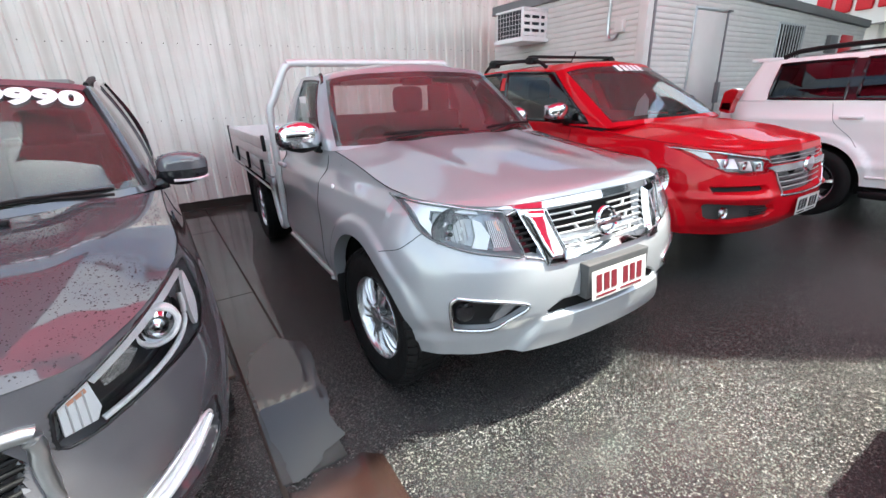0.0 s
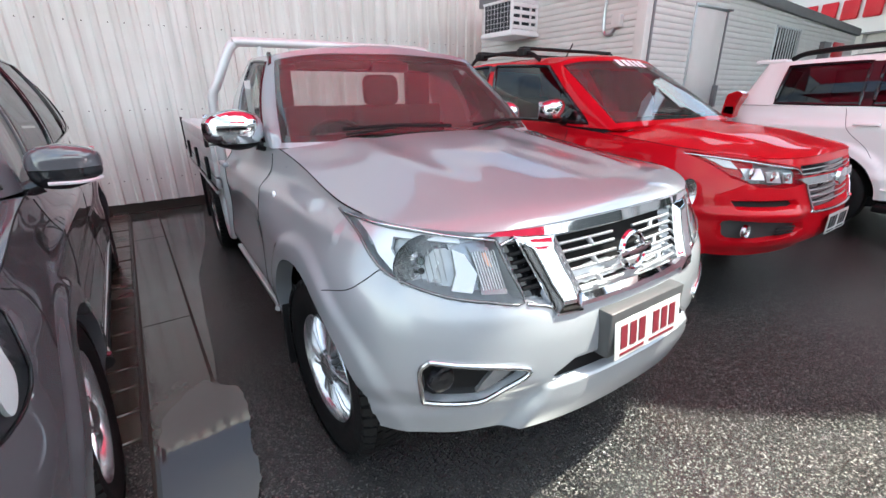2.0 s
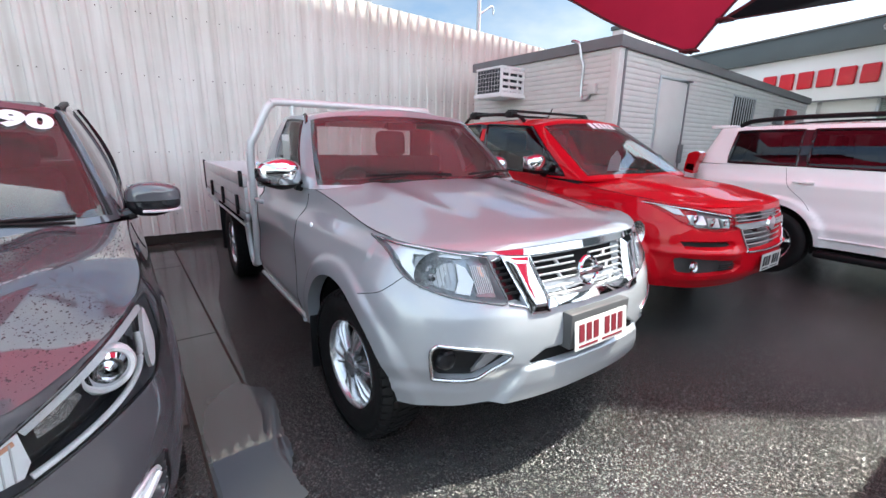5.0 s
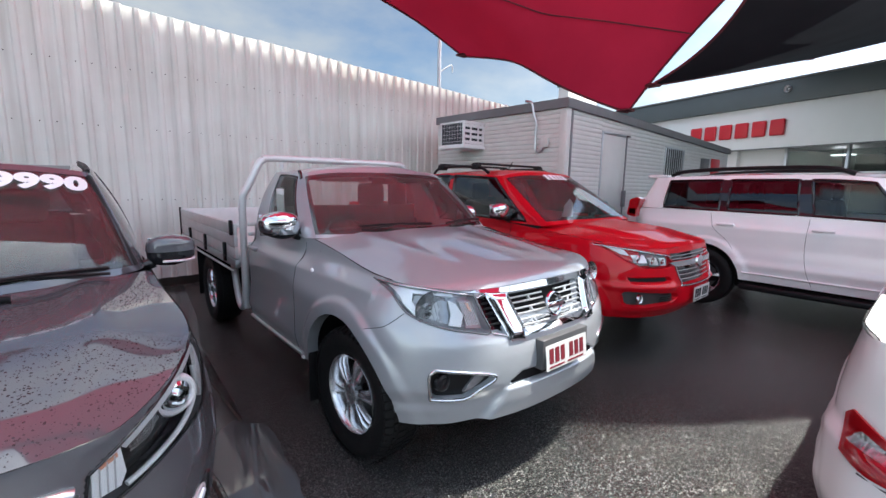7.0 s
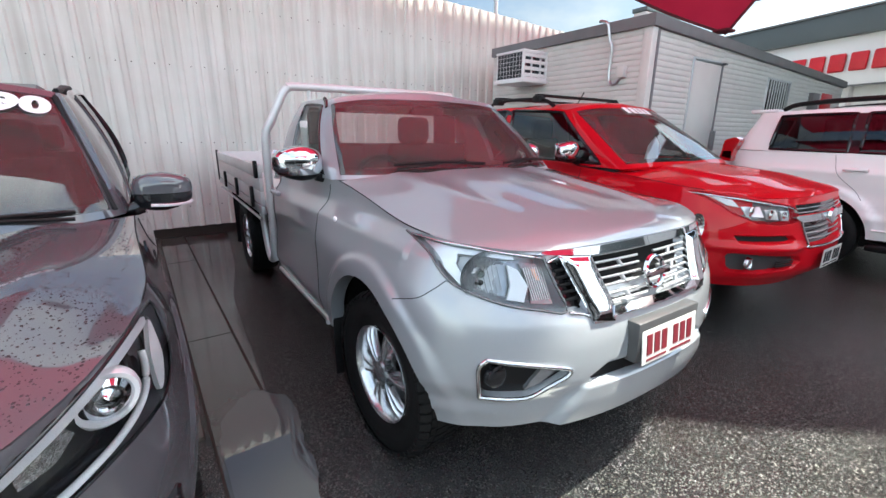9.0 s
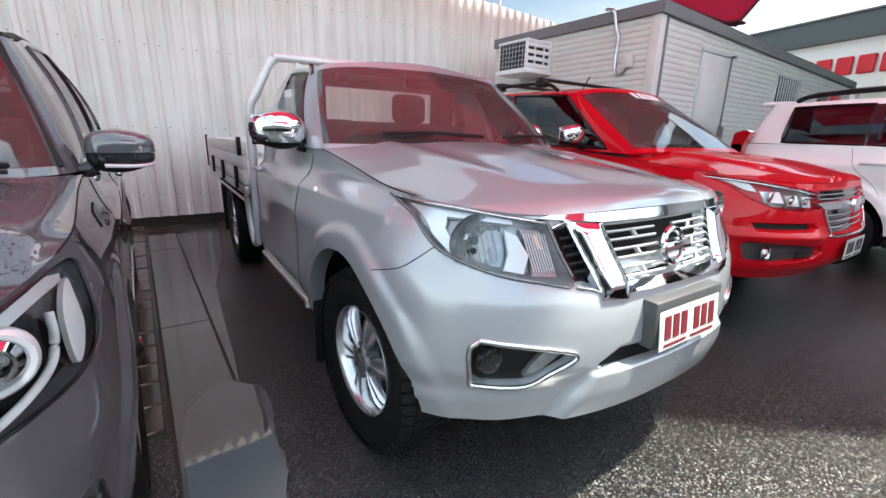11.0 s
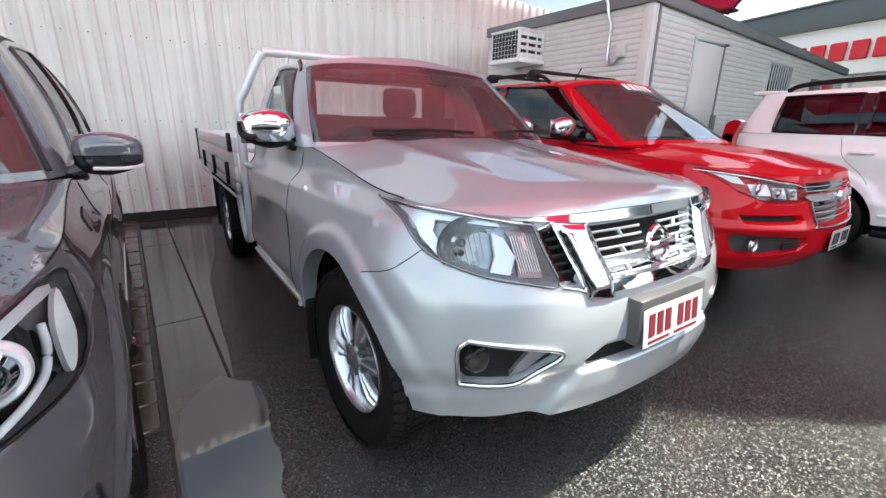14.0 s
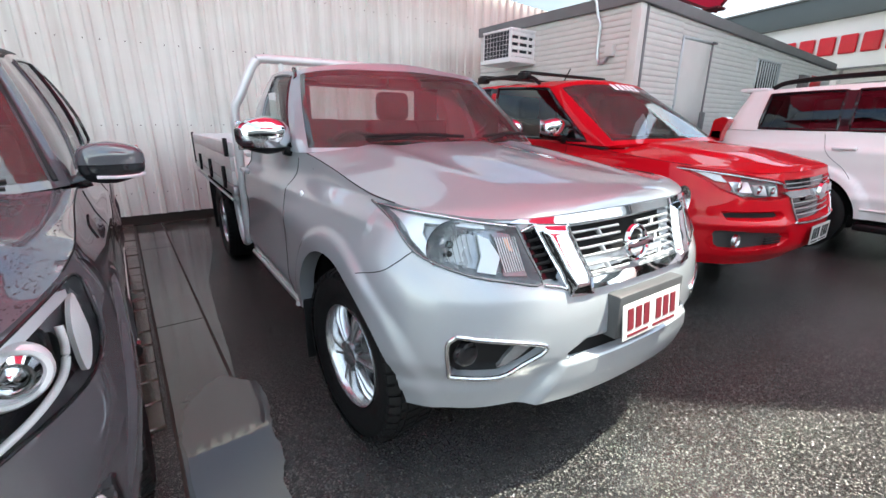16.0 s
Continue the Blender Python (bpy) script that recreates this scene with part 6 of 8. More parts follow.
    wheel(car, (0.765, 0.80, 0.378), 1, 0.378, 0.222, 0.255, "twin", 4)
    wheel(car, (-0.79, 3.95, 0.378), -1, 0.378, 0.222, 0.255, "twin")
    wheel(car, (0.79, 3.95, 0.378), 1, 0.378, 0.222, 0.255, "twin")
    part("mudflap", boxed((-0.92, 1.235, 0.16), (-0.68, 1.245, 0.55), 0.004), M["black"], car)
    part("chassis_rail", boxed((-0.46, 1.2, 0.42), (-0.36, 5.0, 0.56)), M["under"], car)
    part("chassis_rail", boxed((0.36, 1.2, 0.42), (0.46, 5.0, 0.56)), M["under"], car)
    part("rear_axle", tube([(-0.75, 3.95, 0.378), (0.75, 3.95, 0.378)], 0.06, 10), M["under"], car)

    # tray
    tray = part("tray", boxed((-0.90, 2.68, 0.80), (0.90, 5.18, 0.85), 0.004), M["steel"], car, "grey aluminium drop-side tray with a tube headboard")
    y0, y1, xs, z0, z1 = 2.66, 5.22, 0.955, 0.90, 1.19
    part("deck", boxed((-xs + 0.03, y0, z0 - 0.05), (xs - 0.03, y1, z0 + 0.02), 0.004), M["alu"], tray)
    for sg in (-1, 1):
        for k in range(3):
            za = z0 - 0.015 + k * (z1 - z0 + 0.015) / 3
            part("side_plank", boxed((sg * (xs - 0.028), y0 + 0.02, za), (sg * xs, y1, za + (z1 - z0 + 0.015) / 3 - 0.003), 0.004), M["alu"], tray)
        part("side_rail", boxed((sg * (xs - 0.03), y0, z0 - 0.09), (sg * (xs + 0.005), y1, z0 - 0.025), 0.004), M["steel"], tray)
        for yy in (2.95, 3.75, 4.55):
            hg2 = part("hinge", boxed((sg * (xs + 0.001), yy, z0 - 0.07), (sg * (xs + 0.026), yy + 0.05, z0 + 0.10), 0.006), M["black"], tray)
            part("hinge_pin", tube([(sg * (xs + 0.016), yy - 0.02, z0 - 0.02), (sg * (xs + 0.016), yy + 0.07, z0 - 0.02)], 0.009, 6), M["black"], hg2)
        part("latch", boxed((sg * (xs + 0.001), y0 + 0.03, z1 - 0.10), (sg * (xs + 0.028), y0 + 0.075, z1 + 0.03), 0.006), M["black"], tray)
        part("corner_latch", boxed((sg * (xs - 0.01), y1 - 0.015, z0 - 0.05), (sg * (xs + 0.014), y1 + 0.018, z1 + 0.02), 0.004), M["black"], tray)
        part("mudguard", tube(smooth_line([(sg * 0.80, 3.42, 0.50), (sg * 0.80, 3.50, 0.74), (sg * 0.80, 3.78, 0.86), (sg * 0.80, 4.12, 0.86), (sg * 0.80, 4.40, 0.74), (sg * 0.80, 4.48, 0.5)], 5), 0.02, 6), M["black"], tray)
        part("tail_flap", boxed((sg * 0.68, 4.46, 0.20), (sg * 0.93, 4.47, 0.86), 0.003), M["black"], tray)
        part("rope_rail", tube([(sg * (xs + 0.002), y0 + 0.05, z0 - 0.13), (sg * (xs + 0.002), y1 - 0.1, z0 - 0.13)], 0.012, 6), M["steel"], tray)
    part("tailgate", boxed((-xs, y1 - 0.028, z0), (xs, y1, z1), 0.004), M["alu"], tray)
    # headboard hoop
    hx, hy = 0.90, 2.60
    hoop = smooth_line([(-hx, hy, 0.46), (-hx, hy, 0.80), (-hx, hy, 1.20), (-hx + 0.01, hy, 1.42), (-hx + 0.05, hy - 0.01, 1.50), (-0.755, hy - 0.02, 1.695), (-0.715, hy - 0.02, 1.735), (-0.65, hy - 0.02, 1.752), (0.0, hy - 0.02, 1.755),
                        (0.65, hy - 0.02, 1.752), (0.715, hy - 0.02, 1.735), (0.755, hy - 0.02, 1.695), (hx - 0.05, hy - 0.01, 1.50), (hx - 0.01, hy, 1.42), (hx, hy, 1.20), (hx, hy, 0.80), (hx, hy, 0.46)], 5)
    part("headboard_hoop", tube(hoop, 0.030, 12), M["tube"], tray, "pale painted steel tube hoop")
    for x in (-0.56, 0.56):
        part("hoop_stay", tube([(x, hy - 0.02, 1.74), (x, hy - 0.02, 1.10)], 0.018, 8), M["tube"], tray)
    for k in range(4):
        part("headboard_bar", boxed((-0.86, hy - 0.015, 0.92 + k * 0.085), (0.86, hy + 0.015, 0.95 + k * 0.085), 0.004), M["alu"], tray)
    for sg in (-1, 1):
        st = smooth_line([(sg * 0.90, hy, 0.86), (sg * 0.905, hy, 0.60), (sg * 0.905, hy + 0.03, 0.50), (sg * 0.905, hy + 0.12, 0.44), (sg * 0.905, hy + 0.22, 0.50), (sg * 0.905, hy + 0.30, 0.68), (sg * 0.905, hy + 0.34, 0.84)], 5)
        part("lower_loop", tube(st, 0.030, 10), M["tube"], tray)
    return car


def rounded_at(p, r, sc=(1, 1, 1)):
    bm = bmesh.new()
    bmesh.ops.create_uvsphere(bm, u_segments=16, v_segments=10, radius=r)
    bmesh.ops.scale(bm, verts=bm.verts[:], vec=sc)
    bmesh.ops.translate(bm, verts=bm.verts[:], vec=p)
    return bm


silver_ute()


def on_screen(Bk, Tk, bow, x, v):
    """Point on a windscreen at half-width x and height share v."""
    s = np.linspace(0, 1, 60)
    b, t = pchip(Bk, s), pchip(Tk, s)
    p = b * (1 - v) + t * v
    p[:, 1] -= bow * 0.8 * (1 - sstep(0.85, 1.05, s)) * 4 * v * (1 - v)
    a = abs(x)
    return Vector((x, np.interp(a, p[:, 0], p[:, 1]), np.interp(a, p[:, 0], p[:, 2])))


def screen_text(owner, body, size, cx, v0, Bk, Tk, bow, name="price_digit", label="white price digit on the windscreen"):
    """Digits laid on the glass: cx is their middle, v0 the share of the screen's height at their foot."""
    ob = text_mesh(body, size, 0.0, M["sticker"], owner, Matrix.Identity(4), name, 1.08)
    hgt = (on_screen(Bk, Tk, bow, 0, 1) - on_screen(Bk, Tk, bow, 0, 0)).length
    for vtx in ob.data.vertices:
        q = on_screen(Bk, Tk, bow, cx + vtx.co.x * 1.35, v0 + vtx.co.y / hgt)
        vtx.co = q + Vector((0, -0.006, 0.004))
    bm = bmesh.new()
    bm.from_mesh(ob.data)
    bmesh.ops.remove_doubles(bm, verts=bm.verts[:], dist=0.00001)
    left = set(bm.faces)
    while left:
        front = [left.pop()]
        island = []
        while front:
            f = front.pop()
            island.append(f)
            for e in f.edges:
                for g in e.link_faces:
                    if g in left:
                        left.remove(g)
                        front.append(g)
        one = bmesh.new()
        idx = {}
        for f in island:
            for v in f.verts:
                if v not in idx:
                    idx[v] = one.verts.new(v.co)
            one.faces.new([idx[v] for v in f.verts])
        part(name, one, M["sticker"], owner, label)
    bm.free()
    bpy.data.objects.remove(ob)


def lid_part(car, g, mat, label="", name="bonnet"):
    bm = grid_bm(g)
    bmesh.ops.recalc_face_normals(bm, faces=bm.faces[:])
    if sum(f.normal.z for f in bm.faces) < 0:
        bmesh.ops.reverse_faces(bm, faces=bm.faces[:])
    thicken(bm, 0.02)
    part(name, bm, mat, car, label)
    shut_lines(car, g)
    return g


def seal(car, Bk, Tk, s0, s1, v0, v1, bow, mat, r=0.012, sides=(1, -1)):
    for sg in sides:
        pts = []
        for s, v in [(s0 + (s1 - s0) * k / 12, v0) for k in range(13)] + [(s1, v0 + (v1 - v0) * k / 8) for k in range(1, 9)] + [(s1 - (s1 - s0) * k / 12, v1) for k in range(1, 13)] + [(s0, v1 - (v1 - v0) * k / 8) for k in range(1, 8)]:
            b, t = pchip(Bk, s)[0], pchip(Tk, s)[0]
            p = b * (1 - v) + t * v
            pts.append((sg * (p[0] + bow * 4 * v * (1 - v) - 0.002), p[1], p[2]))
        part("window_seal", tube(pts, r, 6, True), mat, car)


def cabin(car, x, y, z, dash_y, dash_z, half, roof_z, rear_y=None):
    part("dashboard", boxed((-half, dash_y, dash_z - 0.22), (half, dash_y + 0.34, dash_z), 0.05, 3), M["dash"], car)
    steering_wheel(car, -x, dash_y + 0.42, dash_z - 0.04)
    seat(car, -x, y, z)
    seat(car, x, y, z)
    if rear_y:
        part("rear_bench", boxed((-half + 0.1, rear_y - 0.3, z), (half - 0.1, rear_y + 0.3, z + 0.16), 0.05, 3), M["seat"], car)
        part("rear_back", boxed((-half + 0.1, rear_y + 0.18, z + 0.1), (half - 0.1, rear_y + 0.34, z + 0.66), 0.05, 3), M["seat"], car)
        for xx in (-0.4, 0.4):
            part("headrest", boxed((xx - 0.13, rear_y + 0.24, z + 0.68), (xx + 0.13, rear_y + 0.33, z + 0.85), 0.04, 3), M["seat"], car)


# ---------------------------------------------------------------- dark grey wagon
GREY_AT = pose(-2.50, 0.0, 0, 0, 0, 2.6)


def grey_wagon():
    car = thing("station_wagon", "dark grey station wagon beaded with rain, price on its windscreen", "car", GREY_AT)
    W, L = 0.945, 4.78
    HL = [(0.530, 0.780), (0.62, 0.832), (0.70, 0.876), (0.79, 0.930), (0.855, 0.966), (0.882, 0.962), (0.900, 0.90), (0.908, 0.82), (0.898, 0.765), (0.865, 0.732), (0.773, 0.714), (0.68, 0.692), (0.587, 0.668), (0.520, 0.680)]
    GR = [(-0.43, 0.735), (0.43, 0.735), (0.458, 0.69), (0.41, 0.52), (-0.41, 0.52), (-0.458, 0.69)]
    INT = [(0.862, 0.475), (0.825, 0.472), (0.72, 0.425), (0.61, 0.375), (0.59, 0.27), (0.77, 0.240), (0.856, 0.315)]
    edge = [(0, 0, 0.075, 0.875), (0.35, 0.42, 0.095, 0.870), (0.5, 0.575, 0.135, 0.868), (0.66, 0.70, 0.225, 0.902), (0.82, 0.80, 0.36, 0.948), (0.93, 0.862, 0.52, 0.985), (1.0, 0.885, 0.72, 1.012),
            (1.14, 0.875, 1.15, 1.07), (1.25, 0.885, 1.55, 1.115), (1.6, 0.885, 2.8, 1.15), (2.0, 0.85, 4.1, 1.20), (2.5, 0.70, 4.66, 1.18), (3, 0, 4.76, 1.16)]

    def extra(P, f, g, r):
        x, y, z = P[..., 0], P[..., 1], P[..., 2]
        s = sstep(1.1, 1.5, y) * sstep(4.4, 4.0, y)
        P[..., 0] += s * (0.012 * np.exp(-((z - 0.92) / 0.04) ** 2) - 0.018 * np.exp(-((z - 0.68) / 0.10) ** 2) + 0.012 * np.exp(-((z - 0.42) / 0.06) ** 2))
        return P
    body = Body(W, L, 0.75, 0.6,
                fi=[(0.15, 0.10), (0.30, 0.03), (0.45, 0.0), (0.56, 0.005), (0.66, 0.03), (0.78, 0.055), (0.90, 0.085), (1.2, 0.15)],
                si=[(0.15, 0.07), (0.35, 0.03), (0.6, 0.0), (0.85, 0.005), (0.98, 0.035), (1.1, 0.06), (1.3, 0.07)],
                ri=[(0.2, 0.05), (0.6, 0.0), (1.3, 0.1)], edge=edge, bottom=[(0, 0.16), (0.6, 0.165), (1.0, 0.20), (1.2, 0.26), (2, 0.28), (3, 0.30)],
                px=2.3, arches=((0.99, 0.36, 0.40, 0.018), (3.80, 0.36, 0.40, 0.018)),
                recess=((HL, 0.05, "front"), (GR, 0.05, "front"), (INT, 0.04, "front")), extra=extra)
    part("body", body.mesh(), M["grey"], car, "dark grey metallic body panels")
    skin = body.skin()
    for ay in (0.99, 3.80):
        liner(car, ay, 0.36, 0.45, W)
    part("floor_pan", boxed((-0.74, 0.75, 0.24), (0.74, 4.5, 0.34)), M["under"], car)
    part("engine_bay", boxed((-0.52, 0.30, 0.34), (0.52, 1.2, 0.80)), M["under"], car)
    part("firewall", boxed((-0.8, 1.22, 0.34), (0.8, 1.28, 1.0)), M["under"], car)

    def bulge(P, u, v):
        a = np.abs(u)
        P[..., 2] += 0.014 * np.exp(-((a - 0.70) / 0.10) ** 2) * sstep(0.02, 0.4, v)
        return P
    hood = lid_part(car, hood_grid(edge, 0.93, 1.19, [(0, 0, 0.068, 0.882), (0.06, 0, 0.10, 0.915), (0.2, 0, 0.25, 0.965), (0.5, 0, 0.60, 1.035), (1, 0, 1.12, 1.085)], bulge, py=2.0), M["grey"], "dark grey bonnet covered in rain drops")
    part("cowl", prism([(-0.80, 1.10), (0.80, 1.10), (0.80, 1.36), (0.4, 1.24), (0, 1.20), (-0.4, 1.24), (-0.80, 1.36)], 0.05, "xy", 1.02), M["black"], car)
    Bk = [(0, 0, 1.10, 1.085), (0.5, 0.44, 1.17, 1.088), (0.92, 0.822, 1.350, 1.095), (1.0, 0.862, 1.43, 1.098), (1.15, 0.876, 1.70, 1.115), (1.5, 0.885, 2.6, 1.14), (1.8, 0.88, 3.5, 1.17), (2.0, 0.82, 4.25, 1.21), (2.3, 0.72, 4.55, 1.22), (3, 0, 4.68, 1.20)]
    Tk = [(0, 0, 1.545, 1.618), (0.5, 0.38, 1.580, 1.612), (0.92, 0.685, 1.660, 1.582), (1.0, 0.716, 1.75, 1.575), (1.15, 0.716, 1.95, 1.610), (1.5, 0.712, 2.7, 1.655), (1.8, 0.695, 3.5, 1.645), (2.0, 0.64, 4.15, 1.600), (2.3, 0.56, 4.34, 1.59), (3, 0, 4.42, 1.61)]
    greenhouse(car, Bk, Tk, 0.90, [(1.075, 1.13, M["tint"]), (1.145, 1.43, M["glass"]), (1.46, 1.74, M["tint"]), (1.77, 1.92, M["tint"])], (2.3, 3.0), (M["wind"], M["tint"]), (0.06, 0.95), 0.035, crown=0.04, frame_mat=M["grey"], screen_bow=0.065)
    for a, b in ((1.145, 1.43), (1.46, 1.74), (1.77, 1.92)):
        seal(car, Bk, Tk, a, b, 0.06, 0.95, 0.035, M["gloss_black"], 0.006)
    for sg in (1, -1):
        part("screen_seal", tube([on_screen(Bk, Tk, 0.035, sg * (0.822 - 0.135 * k / 10 - 0.01), 0.05 + 0.9 * k / 10) + Vector((sg * 0.006, -0.004, 0.002)) for k in range(11)], 0.011, 6), M["black"], car)
        part("roof_gutter", tube(smooth_line([(sg * 0.684, 1.690, 1.588), (sg * 0.69, 1.80, 1.600), (sg * 0.69, 1.95, 1.622), (sg * 0.685, 2.4, 1.652)], 5), 0.012, 6), M["black"], car, "black roof channel")
    screen_text(car, "39990", 0.118, 0.455, 0.800, Bk, Tk, 0.065)
    # lamps
    for sg in (1, -1):
        P2 = HL if sg > 0 else mirror_poly(HL)
        lamp = part("headlight", pad(skin, P2, "front", -0.040, 0.0), M["gloss_black"], car, "swept headlight with a projector and white light bars")
        p, nrm = cast(skin, "front", sg * 0.775, 0.842)
        bm = lathe([(0.020, 0.001), (0.014, 0.020), (0.004, 0.031), (0.006, 0.033), (0.018, 0.036), (0.006, 0.050), (-0.01, 0.052)], 28, "y")
        bmesh.ops.scale(bm, verts=bm.verts[:], vec=(1, -1, 1))
        bmesh.ops.recalc_face_normals(bm, faces=bm.faces[:])
        bmesh.ops.rotate(bm, verts=bm.verts[:], cent=(0, 0, 0), matrix=Matrix.Rotation(radians(18 * sg), 3, "Z"))
        bmesh.ops.translate(bm, verts=bm.verts[:], vec=p + Vector((-sg * 0.006, 0.030, 0)))
        part("projector", bm, M["chrome"], lamp)
        part("light_bar", bead(skin, [(sg * a, b) for a, b in ((0.615, 0.690), (0.70, 0.712), (0.790, 0.742), (0.842, 0.782), (0.856, 0.84), (0.854, 0.892))], "front", -0.010, 0.009), M["drl"], lamp)
        part("outer_bar", pad(skin, [(sg * a, b) for a, b in rounded_poly([(0.878, 0.935), (0.890, 0.885), (0.896, 0.825), (0.889, 0.768), (0.879, 0.755), (0.873, 0.80), (0.871, 0.88)], 3)], "front", -0.008, 0.012), M["drl"], lamp)
        part("upper_bar", pad(skin, [(sg * a, b) for a, b in ((0.61, 0.820), (0.70, 0.868), (0.79, 0.922), (0.852, 0.957), (0.870, 0.950), (0.872, 0.935), (0.845, 0.925), (0.79, 0.892), (0.70, 0.842), (0.62, 0.800))], "front", -0.008, 0.016), M["bright"], lamp, "broad bright bar along the lamp's upper edge")
        bezel = lathe([(0.0, 0.050), (0.012, 0.056), (0.014, 0.066), (0.006, 0.074), (-0.012, 0.078)], 30, "y")
        bmesh.ops.scale(bezel, verts=bezel.verts[:], vec=(1, -1, 0.92))
        bmesh.ops.recalc_face_normals(bezel, faces=bezel.faces[:])
        bmesh.ops.rotate(bezel, verts=bezel.verts[:], cent=(0, 0, 0), matrix=Matrix.Rotation(radians(24 * sg), 3, "Z"))
        bmesh.ops.translate(bezel, verts=bezel.verts[:], vec=p + Vector((-sg * 0.008, 0.030, 0)))
        part("projector_bezel", bezel, M["bright"], lamp, "silver ring round the projector")
        part("indicator", pad(skin, [(sg * a, b) for a, b in ((0.543, 0.778), (0.612, 0.812), (0.622, 0.722), (0.606, 0.690), (0.538, 0.690))], "front", -0.018, 0.02), M["drl"], lamp)
        part("indicator_tip", pad(skin, [(sg * a, b) for a, b in ((0.560, 0.778), (0.602, 0.796), (0.604, 0.784), (0.560, 0.768))], "front", -0.015, 0.006), M["amber"], lamp)
        part("reflector", pad(skin, [(sg * a, b) for a, b in ((0.640, 0.815), (0.71, 0.855), (0.735, 0.81), (0.70, 0.775), (0.645, 0.765))], "front", -0.030, 0.012), M["lamp"], lamp)
        part("lens", pad(skin, P2, "front", 0.003, 0.0), M["lens"], lamp)
        part("lamp_rim", bead(skin, [(sg * a, b) for a, b in HL + HL[:1]], "front", -0.002, 0.005, n=3), M["gloss_black"], lamp)
        # bumper side intake with its bright bracket
        I2 = INT if sg > 0 else mirror_poly(INT)
        intake = part("bumper_intake", pad(skin, I2, "front", -0.036, 0.0), M["gloss_black"], car)
        part("fog_cell", pad(skin, [(sg * a, b) for a, b in rounded_poly([(0.832, 0.440), (0.808, 0.438), (0.72, 0.392), (0.63, 0.345), (0.61, 0.315), (0.69, 0.325), (0.775, 0.368), (0.836, 0.415)])], "front", -0.012, 0.02), M["lampgrey"], intake)
        part("bright_bracket", bead(skin, [(sg * a, b) for a, b in ((0.842, 0.425), (0.80, 0.385), (0.74, 0.342), (0.68, 0.310), (0.61, 0.292))], "front", -0.004, 0.015, False, 14), M["bright"], intake, "silver fog lamp bracket")
        part("bracket_edge", bead(skin, [(sg * a, b) for a, b in ((0.846, 0.43), (0.838, 0.455), (0.808, 0.456), (0.72, 0.412), (0.625, 0.365), (0.595, 0.33))], "front", 0.000, 0.006), M["bright"], intake)
        for k in range(3):
            part("indicator_rib", bead(skin, [(sg * (0.556 + 0.018 * k), 0.692), (sg * (0.560 + 0.018 * k), 0.775 + 0.008 * k)], "front", -0.016, 0.0022, n=2), M["lampgrey"], lamp)
        part("intake_rim", bead(skin, [(sg * a, b) for a, b in ((0.868, 0.468), (0.862, 0.32), (0.78, 0.240), (0.66, 0.228))], "front", 0.002, 0.007), M["gloss_black"], intake)
        view = "left" if sg > 0 else "right"
        for line in ([(1.40, 1.07), (1.46, 0.80), (1.42, 0.50), (1.38, 0.32)], [(2.48, 1.12), (2.50, 0.8), (2.47, 0.32)], [(3.40, 1.13), (3.42, 0.9), (3.36, 0.72)], [(0.66, 0.985), (0.74, 0.93), (0.70, 0.78)]):
            part("panel_gap", bead(skin, line, view, 0.0004, 0.0019), M["under"], car)
        part("sill_cladding", bead(skin, [(1.42, 0.33), (2.0, 0.325), (3.3, 0.33)], view, 0.004, 0.03), M["black"], car)
        part("sill_strip", bead(skin, [(1.42, 0.375), (2.0, 0.37), (3.3, 0.375)], view, 0.010, 0.010), M["chrome"], car)
        part("badge_vent", pad(skin, [(1.13, 0.985), (1.23, 1.005), (1.24, 0.955), (1.14, 0.93)], view, 0.004, 0.01), M["gloss_black"], car)
        for hy in (2.28, 3.20):
            h = part("door_handle", boxed((sg * 0.94, hy, 1.00), (sg * 0.975, hy + 0.17, 1.03), 0.014, 3), M["chrome"], car)
    mirror(car, (0.995, 1.475, 1.170), 1, (0.235, 0.15, 0.175), M["grey"], M["gloss_black"], "dark grey door mirror with a bright strip")
    part("mirror_strip", tube(smooth_line([(0.94, 1.402, 1.118), (1.02, 1.400, 1.115), (1.078, 1.414, 1.118), (1.100, 1.45, 1.122)], 5), 0.007, 6), M["bright"], car)
    mirror(car, (-0.995, 1.475, 1.170), -1, (0.235, 0.15, 0.175), M["grey"], M["gloss_black"], "dark grey door mirror with a bright strip")
    gr = part("grille", pad(skin, GR, "front", -0.046, 0.0), M["gloss_black"], car, "gloss black grille with a bright surround")
    part("grille_surround", bead(skin, [(-0.44, 0.765), (0, 0.78), (0.44, 0.765), (0.484, 0.735), (0.484, 0.68), (0.44, 0.50), (0, 0.48), (-0.44, 0.50), (-0.484, 0.68), (-0.484, 0.735), (-0.44, 0.765)], "front", 0.004, 0.020, False, 14, n=5), M["satin"], gr)
    for k in range(7):
        zz = 0.56 + k * 0.028
        part("grille_bar", bead(skin, [(-0.47, zz), (0, zz), (0.47, zz)], "front", -0.012, 0.007, n=4), M["black"], gr)
    wiper(car, (0.70, 1.30, 1.115), (0.10, 1.115, 1.115), (0, -0.03, 0.02))
    wiper(car, (0.06, 1.12, 1.120), (-0.52, 1.20, 1.115), (0, -0.03, 0.02))
    part("washer_jet", boxed((0.33, 1.02, 1.078), (0.38, 1.06, 1.098), 0.006), M["black"], car)
    cabin(car, 0.38, 2.15, 0.62, 1.30, 1.06, 0.76, 1.6, 3.1)
    part("headlining", boxed((-0.62, 1.75, 1.60), (0.62, 3.9, 1.615)), M["trim"], car)
